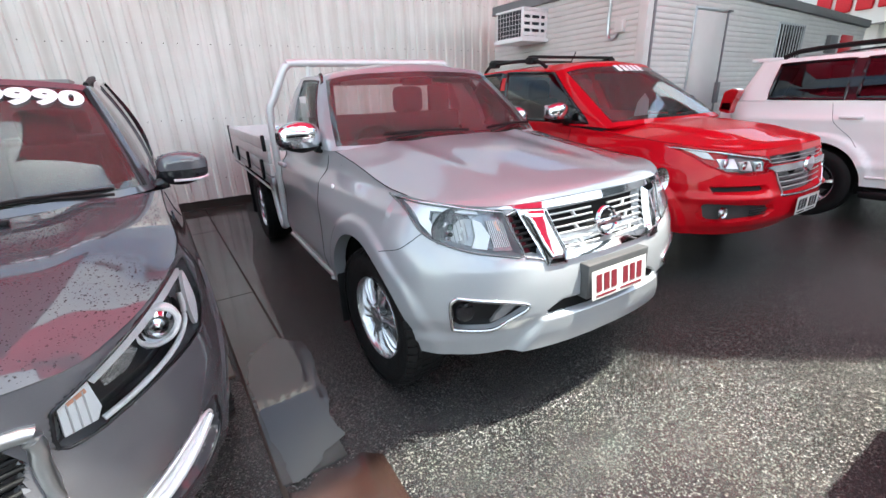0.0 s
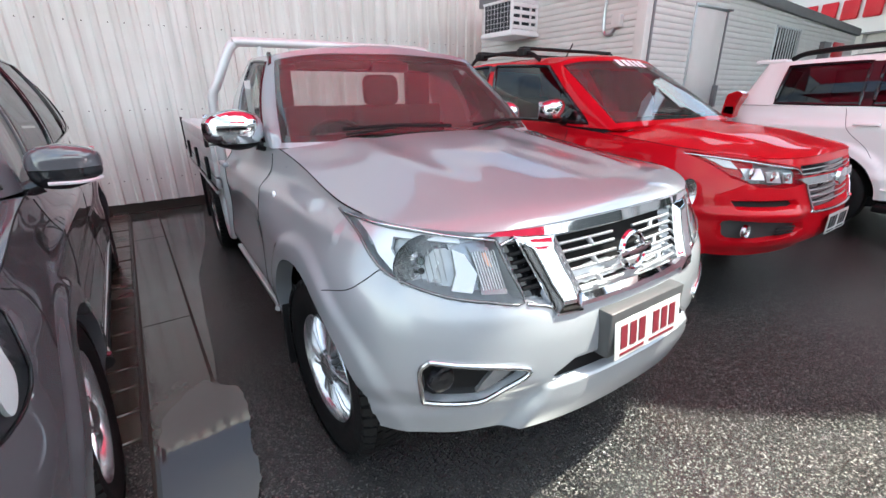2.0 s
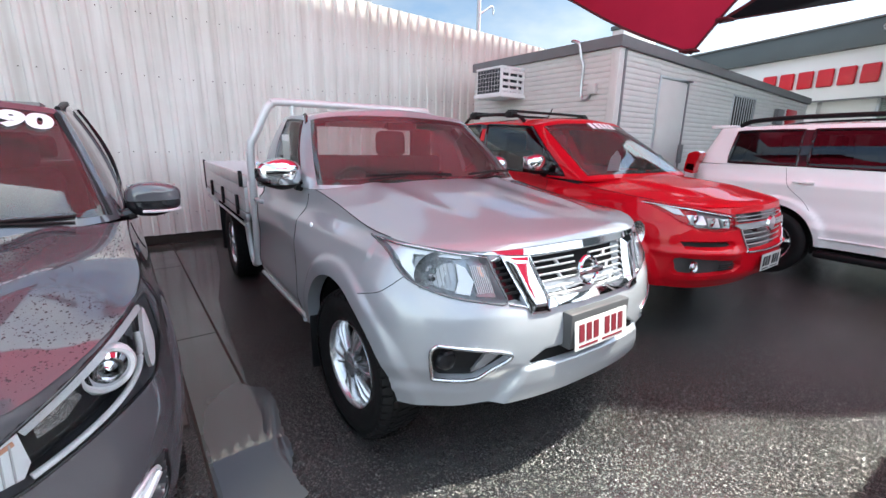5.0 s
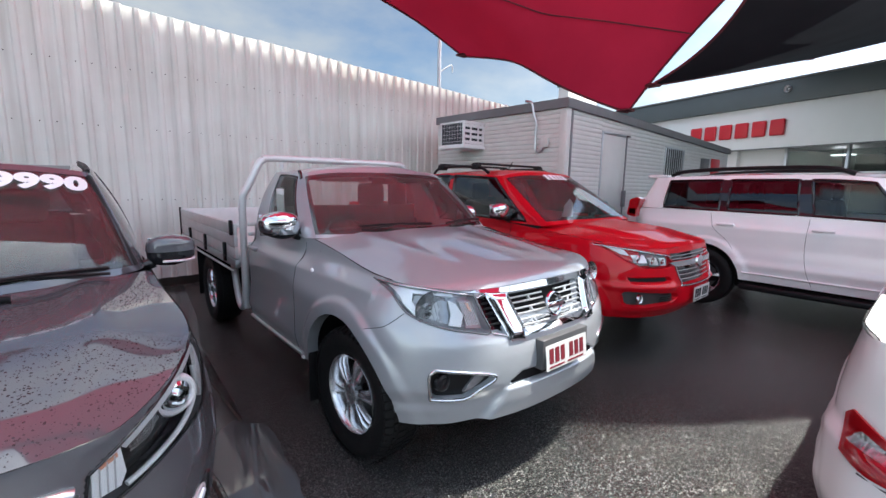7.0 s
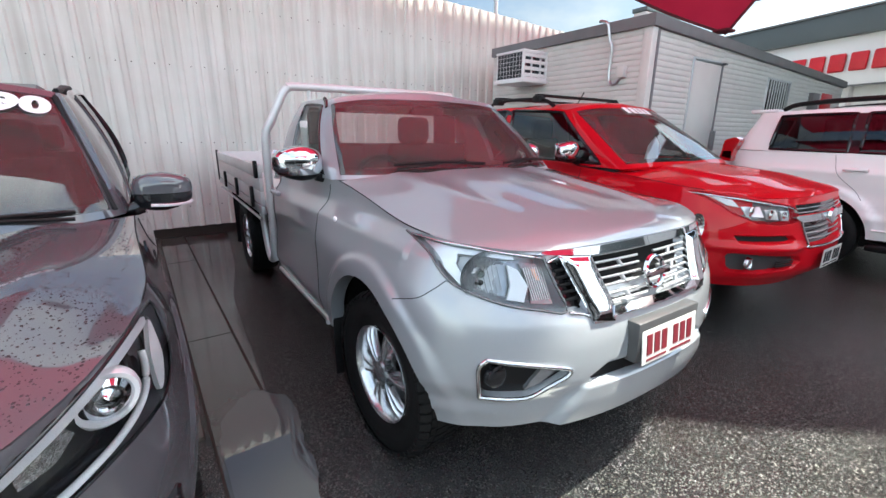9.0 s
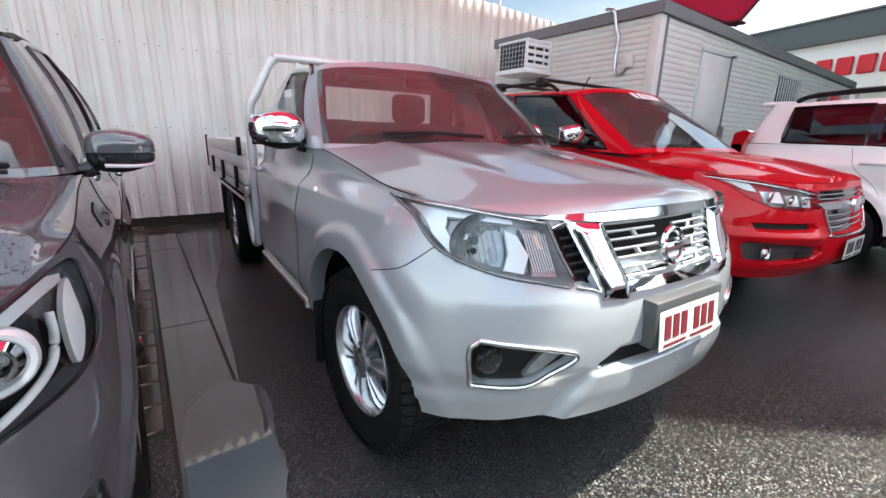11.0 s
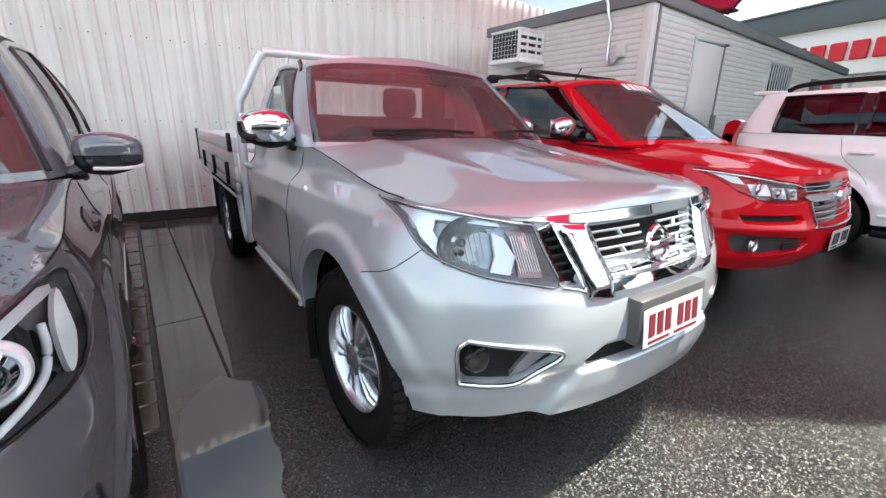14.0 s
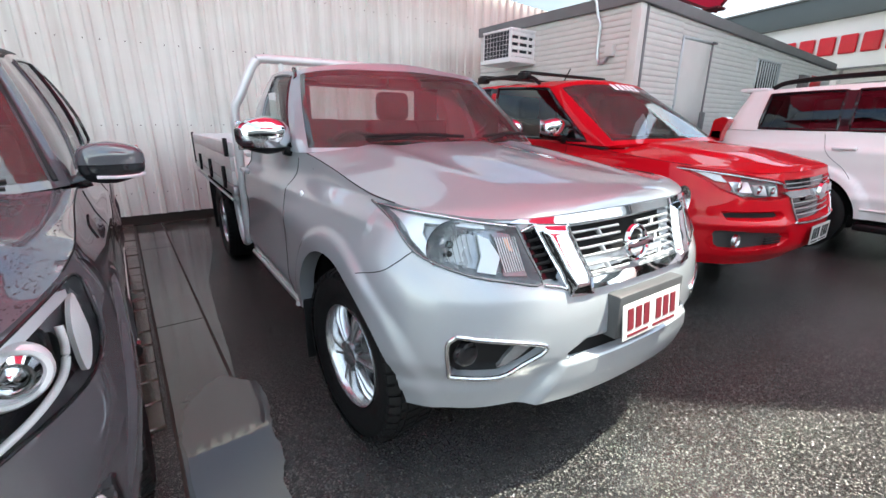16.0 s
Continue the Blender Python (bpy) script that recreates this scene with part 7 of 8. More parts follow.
    for sg in (-1, 1):
        wheel(car, (sg * 0.815, 0.99, 0.36), sg, 0.36, 0.235, 0.235, "five", 0)
        wheel(car, (sg * 0.815, 3.80, 0.36), sg, 0.36, 0.235, 0.235, "five", 0)
    # rain drops on bonnet, windscreen and roof edge
    rr = random.Random(5)
    bm = bmesh.new()

    def drop(p, nrm, r):
        t = nrm.orthogonal().normalized()
        w = nrm.cross(t)
        top = bm.verts.new(p + nrm * r * 0.75)
        e = rr.uniform(0.75, 1.35)
        ring = [bm.verts.new(p + (t * math.cos(q) * e + w * math.sin(q)) * r - nrm * 0.0004) for q in [k2 * math.pi / 3 + 0.4 for k2 in range(6)]]
        for q in range(6):
            bm.faces.new((ring[q], ring[(q + 1) % 6], top))
    n, m = hood.shape[:2]
    for k in range(9500):
        i, j = rr.uniform(0.5, n - 1.6), m * 0.12 + (m * 0.88 - 1.7) * rr.random() ** 0.8
        i0, j0 = int(i), int(j)
        a, b = i - i0, j - j0
        p = Vector(hood[i0, j0] * (1 - a) * (1 - b) + hood[i0 + 1, j0] * a * (1 - b) + hood[i0, j0 + 1] * (1 - a) * b + hood[i0 + 1, j0 + 1] * a * b)
        nrm = Vector(hood[i0 + 1, j0] - hood[i0, j0]).cross(Vector(hood[i0, j0 + 1] - hood[i0, j0])).normalized()
        drop(p, nrm if nrm.z > 0 else -nrm, rr.choice((0.0013, 0.0016, 0.0018, 0.0022, 0.0028, 0.0038)))
    for k in range(1800):
        x, v = rr.uniform(-0.1, 0.74), rr.uniform(0.06, 0.97)
        p = on_screen(Bk, Tk, 0.065, x * (1 - 0.16 * v), v)
        drop(p + Vector((0, -0.002, 0.002)), Vector((0.15, -0.75, 0.64)).normalized(), rr.choice((0.0011, 0.0014, 0.0018)))
    tagged(part("rain_beading", bm, M["drop"], car, "", 180), kind="stuff")
    return car


def drop_material():
    m, n, l, b = nodes_of("rain_drop")
    b.inputs["Base Color"].default_value = (0.02, 0.02, 0.022, 1)
    b.inputs["Roughness"].default_value = 0.0
    b.inputs["Specular IOR Level"].default_value = 0.5
    return m


M["drop"] = drop_material()
grey_wagon()


# ---------------------------------------------------------------- red dual-cab


def red_ute():
    car = thing("pickup", "bright red dual-cab pickup with chrome mirrors and roof bars", "car", pose(2.39, 0.17, 0, 0, 0, 0.4))
    W, L = 0.935, 5.30
    HL = [(0.868, 1.060), (0.76, 1.035), (0.62, 1.005), (0.46, 0.975), (0.43, 0.945), (0.44, 0.878), (0.58, 0.862), (0.70, 0.874), (0.79, 0.925)]
    GU = [(-0.44, 0.985), (0.44, 0.985), (0.41, 0.905), (-0.41, 0.905)]
    GL = [(-0.40, 0.870), (0.40, 0.870), (0.34, 0.730), (0.28, 0.70), (-0.28, 0.70), (-0.34, 0.730)]
    SL = [(0.80, 0.785), (0.48, 0.785), (0.45, 0.755), (0.50, 0.735), (0.78, 0.735)]
    FG = [(0.82, 0.655), (0.80, 0.665), (0.40, 0.640), (0.38, 0.600), (0.44, 0.560), (0.66, 0.525), (0.80, 0.530), (0.83, 0.58)]
    edge = [(0, 0, 0.10, 1.030), (0.3, 0.36, 0.115, 1.030), (0.5, 0.58, 0.19, 1.030), (0.7, 0.74, 0.33, 1.045), (0.88, 0.835, 0.53, 1.066), (1.0, 0.865, 0.72, 1.085), (1.16, 0.87, 1.30, 1.14),
            (1.3, 0.88, 1.8, 1.175), (1.62, 0.88, 2.95, 1.19), (1.66, 0.89, 3.1, 1.21), (2.0, 0.88, 4.3, 1.25), (2.5, 0.8, 5.2, 1.25), (3, 0, 5.28, 1.24)]

    def extra(P, f, g, r):
        x, y, z = P[..., 0], P[..., 1], P[..., 2]
        k = (y < 0.6)
        y -= 0.030 * np.exp(-((z - 0.70) / 0.03) ** 2) * sstep(0.35, 0.5, x) * k
        y += 0.03 * sstep(0.50, 0.42, z) * k
        s = sstep(0.8, 1.3, y)
        P[..., 0] += s * (0.010 * np.exp(-((z - 1.0) / 0.05) ** 2) - 0.015 * np.exp(-((z - 0.75) / 0.12) ** 2))
        return P
    body = Body(W, L, 0.72, 0.3, fi=[(0.36, 0.13), (0.46, 0.06), (0.55, 0.01), (0.68, 0.0), (0.78, 0.02), (0.9, 0.04), (1.0, 0.075), (1.2, 0.14)],
                si=[(0.36, 0.06), (0.5, 0.02), (0.7, 0.0), (0.9, 0.005), (1.02, 0.03), (1.12, 0.06), (1.3, 0.06)], ri=[(0.3, 0.0), (1.4, 0.0)], edge=edge,
                bottom=[(0, 0.42), (0.5, 0.41), (1, 0.44), (1.2, 0.46), (2, 0.46), (3, 0.5)], px=2.3, arches=((0.93, 0.40, 0.44, 0.03), (4.03, 0.40, 0.44, 0.03)),
                recess=((HL, 0.045, "front"), (GU, 0.03, "front"), (GL, 0.05, "front"), (SL, 0.035, "front"), (FG, 0.045, "front")), extra=extra)
    part("body", body.mesh(), M["red"], car, "glossy red body panels")
    skin = body.skin()
    for ay in (0.93, 4.03):
        liner(car, ay, 0.40, 0.49, W)
    part("floor_pan", boxed((-0.8, 0.95, 0.38), (0.8, 5.1, 0.48)), M["under"], car)
    part("engine_bay", boxed((-0.5, 0.3, 0.45), (0.5, 1.3, 0.95)), M["under"], car)
    part("firewall", boxed((-0.78, 1.3, 0.45), (0.78, 1.36, 1.1)), M["under"], car)
    part("bed_floor", boxed((-0.8, 3.3, 1.0), (0.8, 5.2, 1.22)), M["black"], car, "black tonneau over the bed")

    def bulge(P, u, v):
        a = np.abs(u)
        P[..., 2] += 0.018 * sstep(0.62, 0.50, a) * sstep(0.05, 0.4, v)
        return P
    lid_part(car, hood_grid(edge, 0.88, 1.14, [(0, 0, 0.092, 1.038), (0.05, 0, 0.12, 1.062), (0.2, 0, 0.30, 1.100), (0.5, 0, 0.60, 1.142), (1, 0, 1.06, 1.182)], bulge), M["red"], "red bonnet with a raised centre")
    part("cowl", prism([(-0.66, 1.05), (0.66, 1.05), (0.68, 1.16), (0.4, 1.12), (0, 1.09), (-0.4, 1.12), (-0.68, 1.16)], 0.05, "xy", 1.10), M["black"], car)
    Bk = [(0, 0, 1.01, 1.180), (0.5, 0.42, 1.05, 1.182), (0.92, 0.785, 1.10, 1.175), (1.0, 0.845, 1.18, 1.162), (1.12, 0.866, 1.60, 1.170), (1.5, 0.88, 2.50, 1.185), (1.85, 0.875, 3.15, 1.195), (2.0, 0.86, 3.36, 1.20), (2.2, 0.78, 3.42, 1.20), (3, 0, 3.44, 1.2)]
    Tk = [(0, 0, 1.76, 1.712), (0.5, 0.37, 1.79, 1.705), (0.92, 0.635, 1.86, 1.672), (1.0, 0.665, 1.93, 1.655), (1.12, 0.668, 2.12, 1.672), (1.5, 0.678, 2.68, 1.700), (1.85, 0.668, 3.08, 1.690), (2.0, 0.655, 3.22, 1.675), (2.2, 0.6, 3.28, 1.68), (3, 0, 3.30, 1.70)]
    greenhouse(car, Bk, Tk, 0.95, [(1.05, 1.475, M["sideglass"]), (1.54, 1.86, M["tint"])], (2.25, 3.0), (M["wind"], M["tint"]), (0.06, 0.94), 0.03, crown=0.05, frame_mat=M["red"], border=(0.014, 0.03, 0.03))
    for a, b in ((1.05, 1.475), (1.54, 1.86)):
        seal(car, Bk, Tk, a, b, 0.06, 0.94, 0.03, M["gloss_black"], 0.014)
    for sg in (1, -1):
        bm = bmesh.new()
        vs = []
        for s in (1.475, 1.54):
            for v in (0.06, 0.5, 0.94):
                b, t = pchip(Bk, s)[0], pchip(Tk, s)[0]
                p = b * (1 - v) + t * v
                vs.append(bm.verts.new((sg * (p[0] + 0.03 * 4 * v * (1 - v) + 0.004), p[1], p[2])))
        for k in range(2):
            bm.faces.new((vs[k], vs[k + 1], vs[k + 4], vs[k + 3]))
        part("door_pillar", thicken(bm, 0.004), M["gloss_black"], car)
        part("roof_rail", tube(smooth_line([(sg * 0.60, 2.16, 1.70), (sg * 0.605, 2.30, 1.765), (sg * 0.61, 2.7, 1.785), (sg * 0.60, 3.05, 1.765), (sg * 0.59, 3.18, 1.70)], 5), 0.018, 8), M["black"], car)
    for yy in (2.36, 2.98):
        bar = part("roof_bar", boxed((-0.64, yy - 0.04, 1.800), (0.64, yy + 0.04, 1.825), 0.010, 2), M["black"], car, "black roof bar")
        for sg in (1, -1):
            part("bar_foot", boxed((sg * 0.56, yy - 0.05, 1.74), (sg * 0.66, yy + 0.05, 1.81), 0.015), M["black"], bar)
    part("aerial", tube([(-0.30, 2.12, 1.73), (-0.34, 2.02, 1.83)], 0.006, 6), M["black"], car)
    # price and a white card in the screen: lettering too small to read, as bars
    for k in range(5):
        bm = bmesh.new()
        x0 = 0.05 + k * 0.085 - 0.2
        q = [on_screen(Bk, Tk, 0.03, x0 + dx, v) + Vector((0, -0.008, 0.004)) for dx, v in ((0, 0.84), (0.06, 0.84), (0.06, 0.95), (0, 0.95))]
        bm.faces.new([bm.verts.new(p) for p in q])
        part("price_mark", bm, M["sticker"], car, "white price mark on the windscreen")
    part("paper_card", prism([(-0.24, 1.20), (-0.02, 1.20), (-0.03, 1.36), (-0.10, 1.42), (-0.20, 1.34)], 0.004, "xz", 1.36), M["paper"], car, "white paper leaning inside the screen")
    for sg in (1, -1):
        P2 = HL if sg > 0 else mirror_poly(HL)
        lamp = part("headlight", pad(skin, P2, "front", -0.040, 0.0), M["lampdark"], car, "swept clear headlight with dark bezel")
        for cx, cz, w in ((0.70, 0.945, 0.05), (0.60, 0.925, 0.042), (0.51, 0.918, 0.032)):
            part("cell", pad(skin, [(sg * (cx - w), cz - 0.035), (sg * (cx + w * 0.8), cz - 0.030), (sg * (cx + w), cz + 0.035), (sg * (cx - w * 0.7), cz + 0.035)], "front", -0.026, 0.012), M["lampgrey"], lamp)
            q, nrm = cast(skin, "front", sg * cx, cz)
            eye = lathe([(0.014, 0.001), (0.010, w * 0.35), (0.0, w * 0.60), (0.010, w * 0.66), (0.0, w * 0.72)], 20, "y")
            bmesh.ops.scale(eye, verts=eye.verts[:], vec=(1, -1, 1))
            bmesh.ops.recalc_face_normals(eye, faces=eye.faces[:])
            bmesh.ops.translate(eye, verts=eye.verts[:], vec=q + Vector((0, 0.026, 0)))
            part("projector", eye, M["lamp"], lamp)
        part("corner_cell", pad(skin, [(sg * a, b) for a, b in ((0.845, 1.045), (0.775, 1.02), (0.76, 0.975), (0.80, 0.985))], "front", -0.02, 0.01), M["drl"], lamp)
        part("brow", bead(skin, [(sg * a, b - 0.01) for a, b in HL[:5]], "front", -0.008, 0.006), M["chrome"], lamp)
        part("lens", pad(skin, P2, "front", 0.003, 0.0), M["lens"], lamp)
        part("side_slot", pad(skin, [(sg * a, b) for a, b in SL], "front", -0.030, 0.0), M["black"], car)
        fog = part("fog_light", pad(skin, [(sg * a, b) for a, b in FG], "front", -0.040, 0.0), M["holder"], car, "dark lower bumper insert with a round fog lamp")
        p, nrm = cast(skin, "front", sg * 0.715, 0.595)
        bm = lathe([(0.012, 0.001), (0.008, 0.022), (0.0, 0.034), (0.012, 0.040), (-0.01, 0.044)], 24, "y")
        bmesh.ops.scale(bm, verts=bm.verts[:], vec=(1, -1, 1))
        bmesh.ops.recalc_face_normals(bm, faces=bm.faces[:])
        bmesh.ops.translate(bm, verts=bm.verts[:], vec=p + Vector((0, 0.012, 0)))
        part("fog_lens", bm, M["lamp"], fog)
        for k in range(3):
            part("insert_slat", bead(skin, [(sg * 0.44, 0.582 + k * 0.018), (sg * 0.56, 0.570 + k * 0.018)], "front", -0.008, 0.006, n=3), M["black"], fog)
        view = "left" if sg > 0 else "right"
        for line in ([(1.55, 1.15), (1.56, 0.85), (1.52, 0.50)], [(2.58, 1.17), (2.60, 0.85), (2.56, 0.5)], [(3.35, 1.18), (3.36, 0.9), (3.34, 0.5)]):
            part("panel_gap", bead(skin, line, view, 0.0004, 0.0024), M["under"], car)
        for hy in (2.36, 3.10):
            part("door_handle", boxed((sg * 0.925, hy, 1.05), (sg * 0.965, hy + 0.18, 1.085), 0.014, 3), M["chrome"], car)
        part("side_repeater", rounded_at(cast(skin, view, 1.30, 0.97)[0], 0.016), M["drl"], car)
    mirror(car, (-1.02, 1.585, 1.285), -1, (0.25, 0.15, 0.185), M["chrome"], M["black"], "chrome-capped door mirror", -0.28, 0.70)
    mirror(car, (1.02, 1.585, 1.285), 1, (0.25, 0.15, 0.185), M["chrome"], M["black"], "chrome-capped door mirror", -0.28, 0.70)
    gu = part("upper_grille", pad(skin, GU, "front", -0.026, 0.0), M["gloss_black"], car)
    for zz in (0.962, 0.935):
        part("grille_bar", bead(skin, [(-0.42, zz), (0, zz), (0.42, zz)], "front", -0.012, 0.0035, n=4), M["barmetal"], gu)
    gl = part("lower_grille", pad(skin, GL, "front", -0.046, 0.0), M["gloss_black"], car, "black grille with bright bars")
    for k in range(3):
        zz = 0.832 - k * 0.038
        w = 0.37 - k * 0.022
        part("grille_bar", bead(skin, [(-w, zz), (0, zz), (w, zz)], "front", -0.014, 0.0042, n=4), M["barmetal"], gl)
    part("grille_rim", bead(skin, GL + GL[:1], "front", 0.004, 0.009, n=4), M["chrome"], gl)
    part("grille_wing", pad(skin, [(-0.47, 0.905), (-0.40, 0.872), (0.40, 0.872), (0.47, 0.905), (0.43, 0.915), (-0.43, 0.915)], "front", 0.012, 0.02), M["lampmid"], car, "smoked chrome bar across the grille")
    p, nrm = cast(skin, "front", 0, 0.892)
    bm = lathe([(-0.010, 0.062), (-0.030, 0.058), (-0.034, 0.03), (-0.034, 0.001)], 28, "y")
    bmesh.ops.translate(bm, verts=bm.verts[:], vec=p)
    part("badge", bm, M["chrome"], car, "round chrome badge, plain")
    number_plate(car, (0.0, -0.022, 0.605), 0, ink="lampdark")
    wiper(car, (-0.5, 1.22, 1.205), (0.05, 1.15, 1.20))
    wiper(car, (0.15, 1.15, 1.20), (0.62, 1.26, 1.205))
    cabin(car, 0.37, 2.20, 0.72, 1.42, 1.15, 0.74, 1.65, 2.95)
    part("rear_view_mirror", boxed((-0.12, 1.93, 1.56), (0.12, 1.95, 1.62), 0.01, 2), M["black"], car)
    for sg in (-1, 1):
        wheel(car, (sg * 0.80, 0.93, 0.385), sg, 0.385, 0.24, 0.25, "six")
        wheel(car, (sg * 0.80, 4.03, 0.385), sg, 0.385, 0.24, 0.25, "six", lugs=False)
    return car


red_ute()


# ---------------------------------------------------------------- white four-wheel-drive wagon


def white_wagon():
    car = thing("four_wheel_drive", "large white four-wheel-drive wagon with tinted rear glass and roof rails", "car", pose(5.34, -2.93, 0, 0, 0, 0))
    W, L = 0.945, 4.90
    edge = [(0, 0, 0.06, 1.03), (0.5, 0.6, 0.14, 1.04), (0.85, 0.83, 0.42, 1.07), (1.0, 0.87, 0.72, 1.10), (1.15, 0.88, 1.25, 1.15), (1.5, 0.89, 2.45, 1.235), (1.9, 0.885, 3.85, 1.255), (2.0, 0.865, 4.30, 1.26), (2.4, 0.82, 4.74, 1.26), (2.7, 0.62, 4.84, 1.24), (3, 0, 4.87, 1.22)]
    TAIL = [(4.63, 1.385), (4.69, 1.42), (4.80, 1.38), (4.83, 1.15), (4.70, 1.12), (4.685, 1.24), (4.66, 1.32)]

    def extra(P, f, g, r):
        x, y, z = P[..., 0], P[..., 1], P[..., 2]
        s = sstep(0.9, 1.4, y) * sstep(4.7, 4.3, y)
        P[..., 0] += s * (0.014 * np.exp(-((z - 0.62) / 0.05) ** 2) - 0.012 * np.exp(-((z - 0.86) / 0.10) ** 2) + 0.012 * np.exp(-((z - 1.07) / 0.04) ** 2))
        return P
    body = Body(W, L, 0.72, 0.55, fi=[(0.3, 0.05), (0.5, 0.0), (0.8, 0.01), (1.0, 0.04), (1.2, 0.1)], si=[(0.3, 0.05), (0.45, 0.012), (0.6, 0.0), (1.0, 0.01), (1.2, 0.05), (1.3, 0.06)],
                ri=[(0.3, 0.04), (0.6, 0.0), (0.9, 0.02), (1.3, 0.07)], edge=edge, bottom=[(0, 0.35), (1, 0.38), (1.2, 0.40), (2, 0.42), (3, 0.42)], px=2.4, rp=2.4,
                arches=((0.95, 0.39, 0.45, 0.03), (3.76, 0.39, 0.45, 0.03)), extra=extra)
    part("body", body.mesh(), M["white"], car, "white body panels")
    skin = body.skin()
    for ay in (0.95, 3.76):
        liner(car, ay, 0.39, 0.50, W)
    part("floor_pan", boxed((-0.82, 0.3, 0.32), (0.82, 4.5, 0.42)), M["under"], car)
    lid_part(car, hood_grid(edge, 0.85, 1.18, [(0, 0, 0.06, 1.045), (0.1, 0, 0.12, 1.08), (0.5, 0, 0.6, 1.14), (1, 0, 1.44, 1.20)]), M["white"])
    Bk = [(0, 0, 1.42, 1.20), (0.5, 0.44, 1.48, 1.20), (0.92, 0.79, 1.64, 1.20), (1.0, 0.84, 1.74, 1.20), (1.1, 0.870, 1.93, 1.21), (1.5, 0.885, 2.70, 1.235), (1.9, 0.88, 3.90, 1.255), (2.0, 0.86, 4.20, 1.26), (2.3, 0.81, 4.66, 1.27), (2.6, 0.66, 4.78, 1.26), (3, 0, 4.82, 1.25)]
    Tk = [(0, 0, 1.98, 1.735), (0.5, 0.4, 2.02, 1.73), (0.92, 0.66, 2.10, 1.700), (1.0, 0.705, 2.18, 1.69), (1.1, 0.715, 2.28, 1.705), (1.5, 0.725, 2.78, 1.735), (1.9, 0.715, 3.92, 1.725), (2.0, 0.700, 4.22, 1.715), (2.3, 0.67, 4.50, 1.70), (2.6, 0.55, 4.60, 1.70), (3, 0, 4.63, 1.71)]
    greenhouse(car, Bk, Tk, 0.9, [(1.085, 1.485, M["glass"]), (1.545, 1.785, M["tint"]), (1.815, 2.075, M["tint"])], (2.6, 3.0), (M["wind"], M["tint"]), (0.05, 0.88), 0.03, crown=0.06, frame_mat=M["white"])
    for a, b in ((1.085, 1.485), (1.545, 1.785), (1.815, 2.075)):
        seal(car, Bk, Tk, a, b, 0.05, 0.88, 0.03, M["gloss_black"], 0.015)
    for sg in (1, -1):
        for s0, s1 in ((1.485, 1.545), (1.785, 1.815)):
            bm = bmesh.new()
            vs = []
            for s in (s0, s1):
                for v in (0.03, 0.3, 0.6, 0.88):
                    b, t = pchip(Bk, s)[0], pchip(Tk, s)[0]
                    p = b * (1 - v) + t * v
                    vs.append(bm.verts.new((sg * (p[0] + 0.03 * 4 * v * (1 - v) + 0.004), p[1], p[2])))
            for k in range(3):
                bm.faces.new((vs[k], vs[k + 1], vs[k + 5], vs[k + 4]))
            part("door_pillar", thicken(bm, 0.004), M["gloss_black"], car)
        part("roof_rail", tube(smooth_line([(sg * 0.66, 2.40, 1.745), (sg * 0.665, 2.58, 1.80), (sg * 0.67, 2.9, 1.822), (sg * 0.66, 3.7, 1.815), (sg * 0.65, 4.2, 1.785), (sg * 0.64, 4.35, 1.73)], 5), 0.027, 8), M["black"], car)
        view = "left" if sg > 0 else "right"
        for line in ([(1.52, 1.17), (1.54, 0.9), (1.50, 0.45)], [(2.70, 1.22), (2.705, 0.85), (2.66, 0.6), (2.60, 0.45)], [(3.72, 1.24), (3.66, 1.05), (3.50, 0.90), (3.42, 0.80)]):
            part("panel_gap", bead(skin, line, view, 0.0004, 0.0024), M["lampdark"], car)
        part("side_moulding", bead(skin, [(1.45, 0.515), (2.2, 0.51), (3.28, 0.515)], view, 0.008, 0.012), M["white"], car)
        part("side_step", boxed((sg * 0.82, 1.42, 0.30), (sg * 0.99, 3.30, 0.37), 0.02, 3), M["black"], car, "black side step")
        for hy in (2.46, 3.42):
            part("door_handle", boxed((sg * 0.935, hy, 1.085), (sg * 0.975, hy + 0.20, 1.12), 0.014, 3), M["white"], car)
        tl = part("tail_light", prism(TAIL, 0.17, "yz", 0.80 if sg > 0 else -0.97, 0.012), M["redlens"], car, "large red tail lamp standing proud of the body")
        part("lamp_window", prism([(4.69, 1.16), (4.80, 1.18), (4.79, 1.25), (4.70, 1.25)], 0.004, "yz", 0.971 if sg > 0 else -0.975), M["tint"], tl)
    cover = lathe([(0.0, 0.375), (0.10, 0.380), (0.17, 0.365), (0.205, 0.32), (0.215, 0.20), (0.22, 0.001)], 40, "y")
    bmesh.ops.translate(cover, verts=cover.verts[:], vec=(-0.18, 4.84, 1.02))
    part("spare_wheel_cover", cover, M["white"], car, "white spare wheel cover on the tail door")
    part("spoiler", boxed((-0.60, 4.42, 1.70), (0.60, 4.72, 1.745), 0.020, 3), M["white"], car)
    mirror(car, (-1.07, 1.93, 1.245), -1, (0.24, 0.15, 0.22), M["white"], M["black"], "white door mirror")
    mirror(car, (1.07, 1.93, 1.245), 1, (0.24, 0.15, 0.22), M["white"], M["black"], "white door mirror")
    cabin(car, 0.40, 2.35, 0.78, 1.45, 1.17, 0.76, 1.7, 3.3)
    part("headlining", boxed((-0.62, 1.95, 1.70), (0.62, 4.3, 1.712)), M["trim"], car)
    for sg in (-1, 1):
        wheel(car, (sg * 0.815, 0.95, 0.385), sg, 0.385, 0.235, 0.26, "six", lugs=False)
        wheel(car, (sg * 0.815, 3.76, 0.385), sg, 0.385, 0.235, 0.26, "six", lugs=False)
    return car


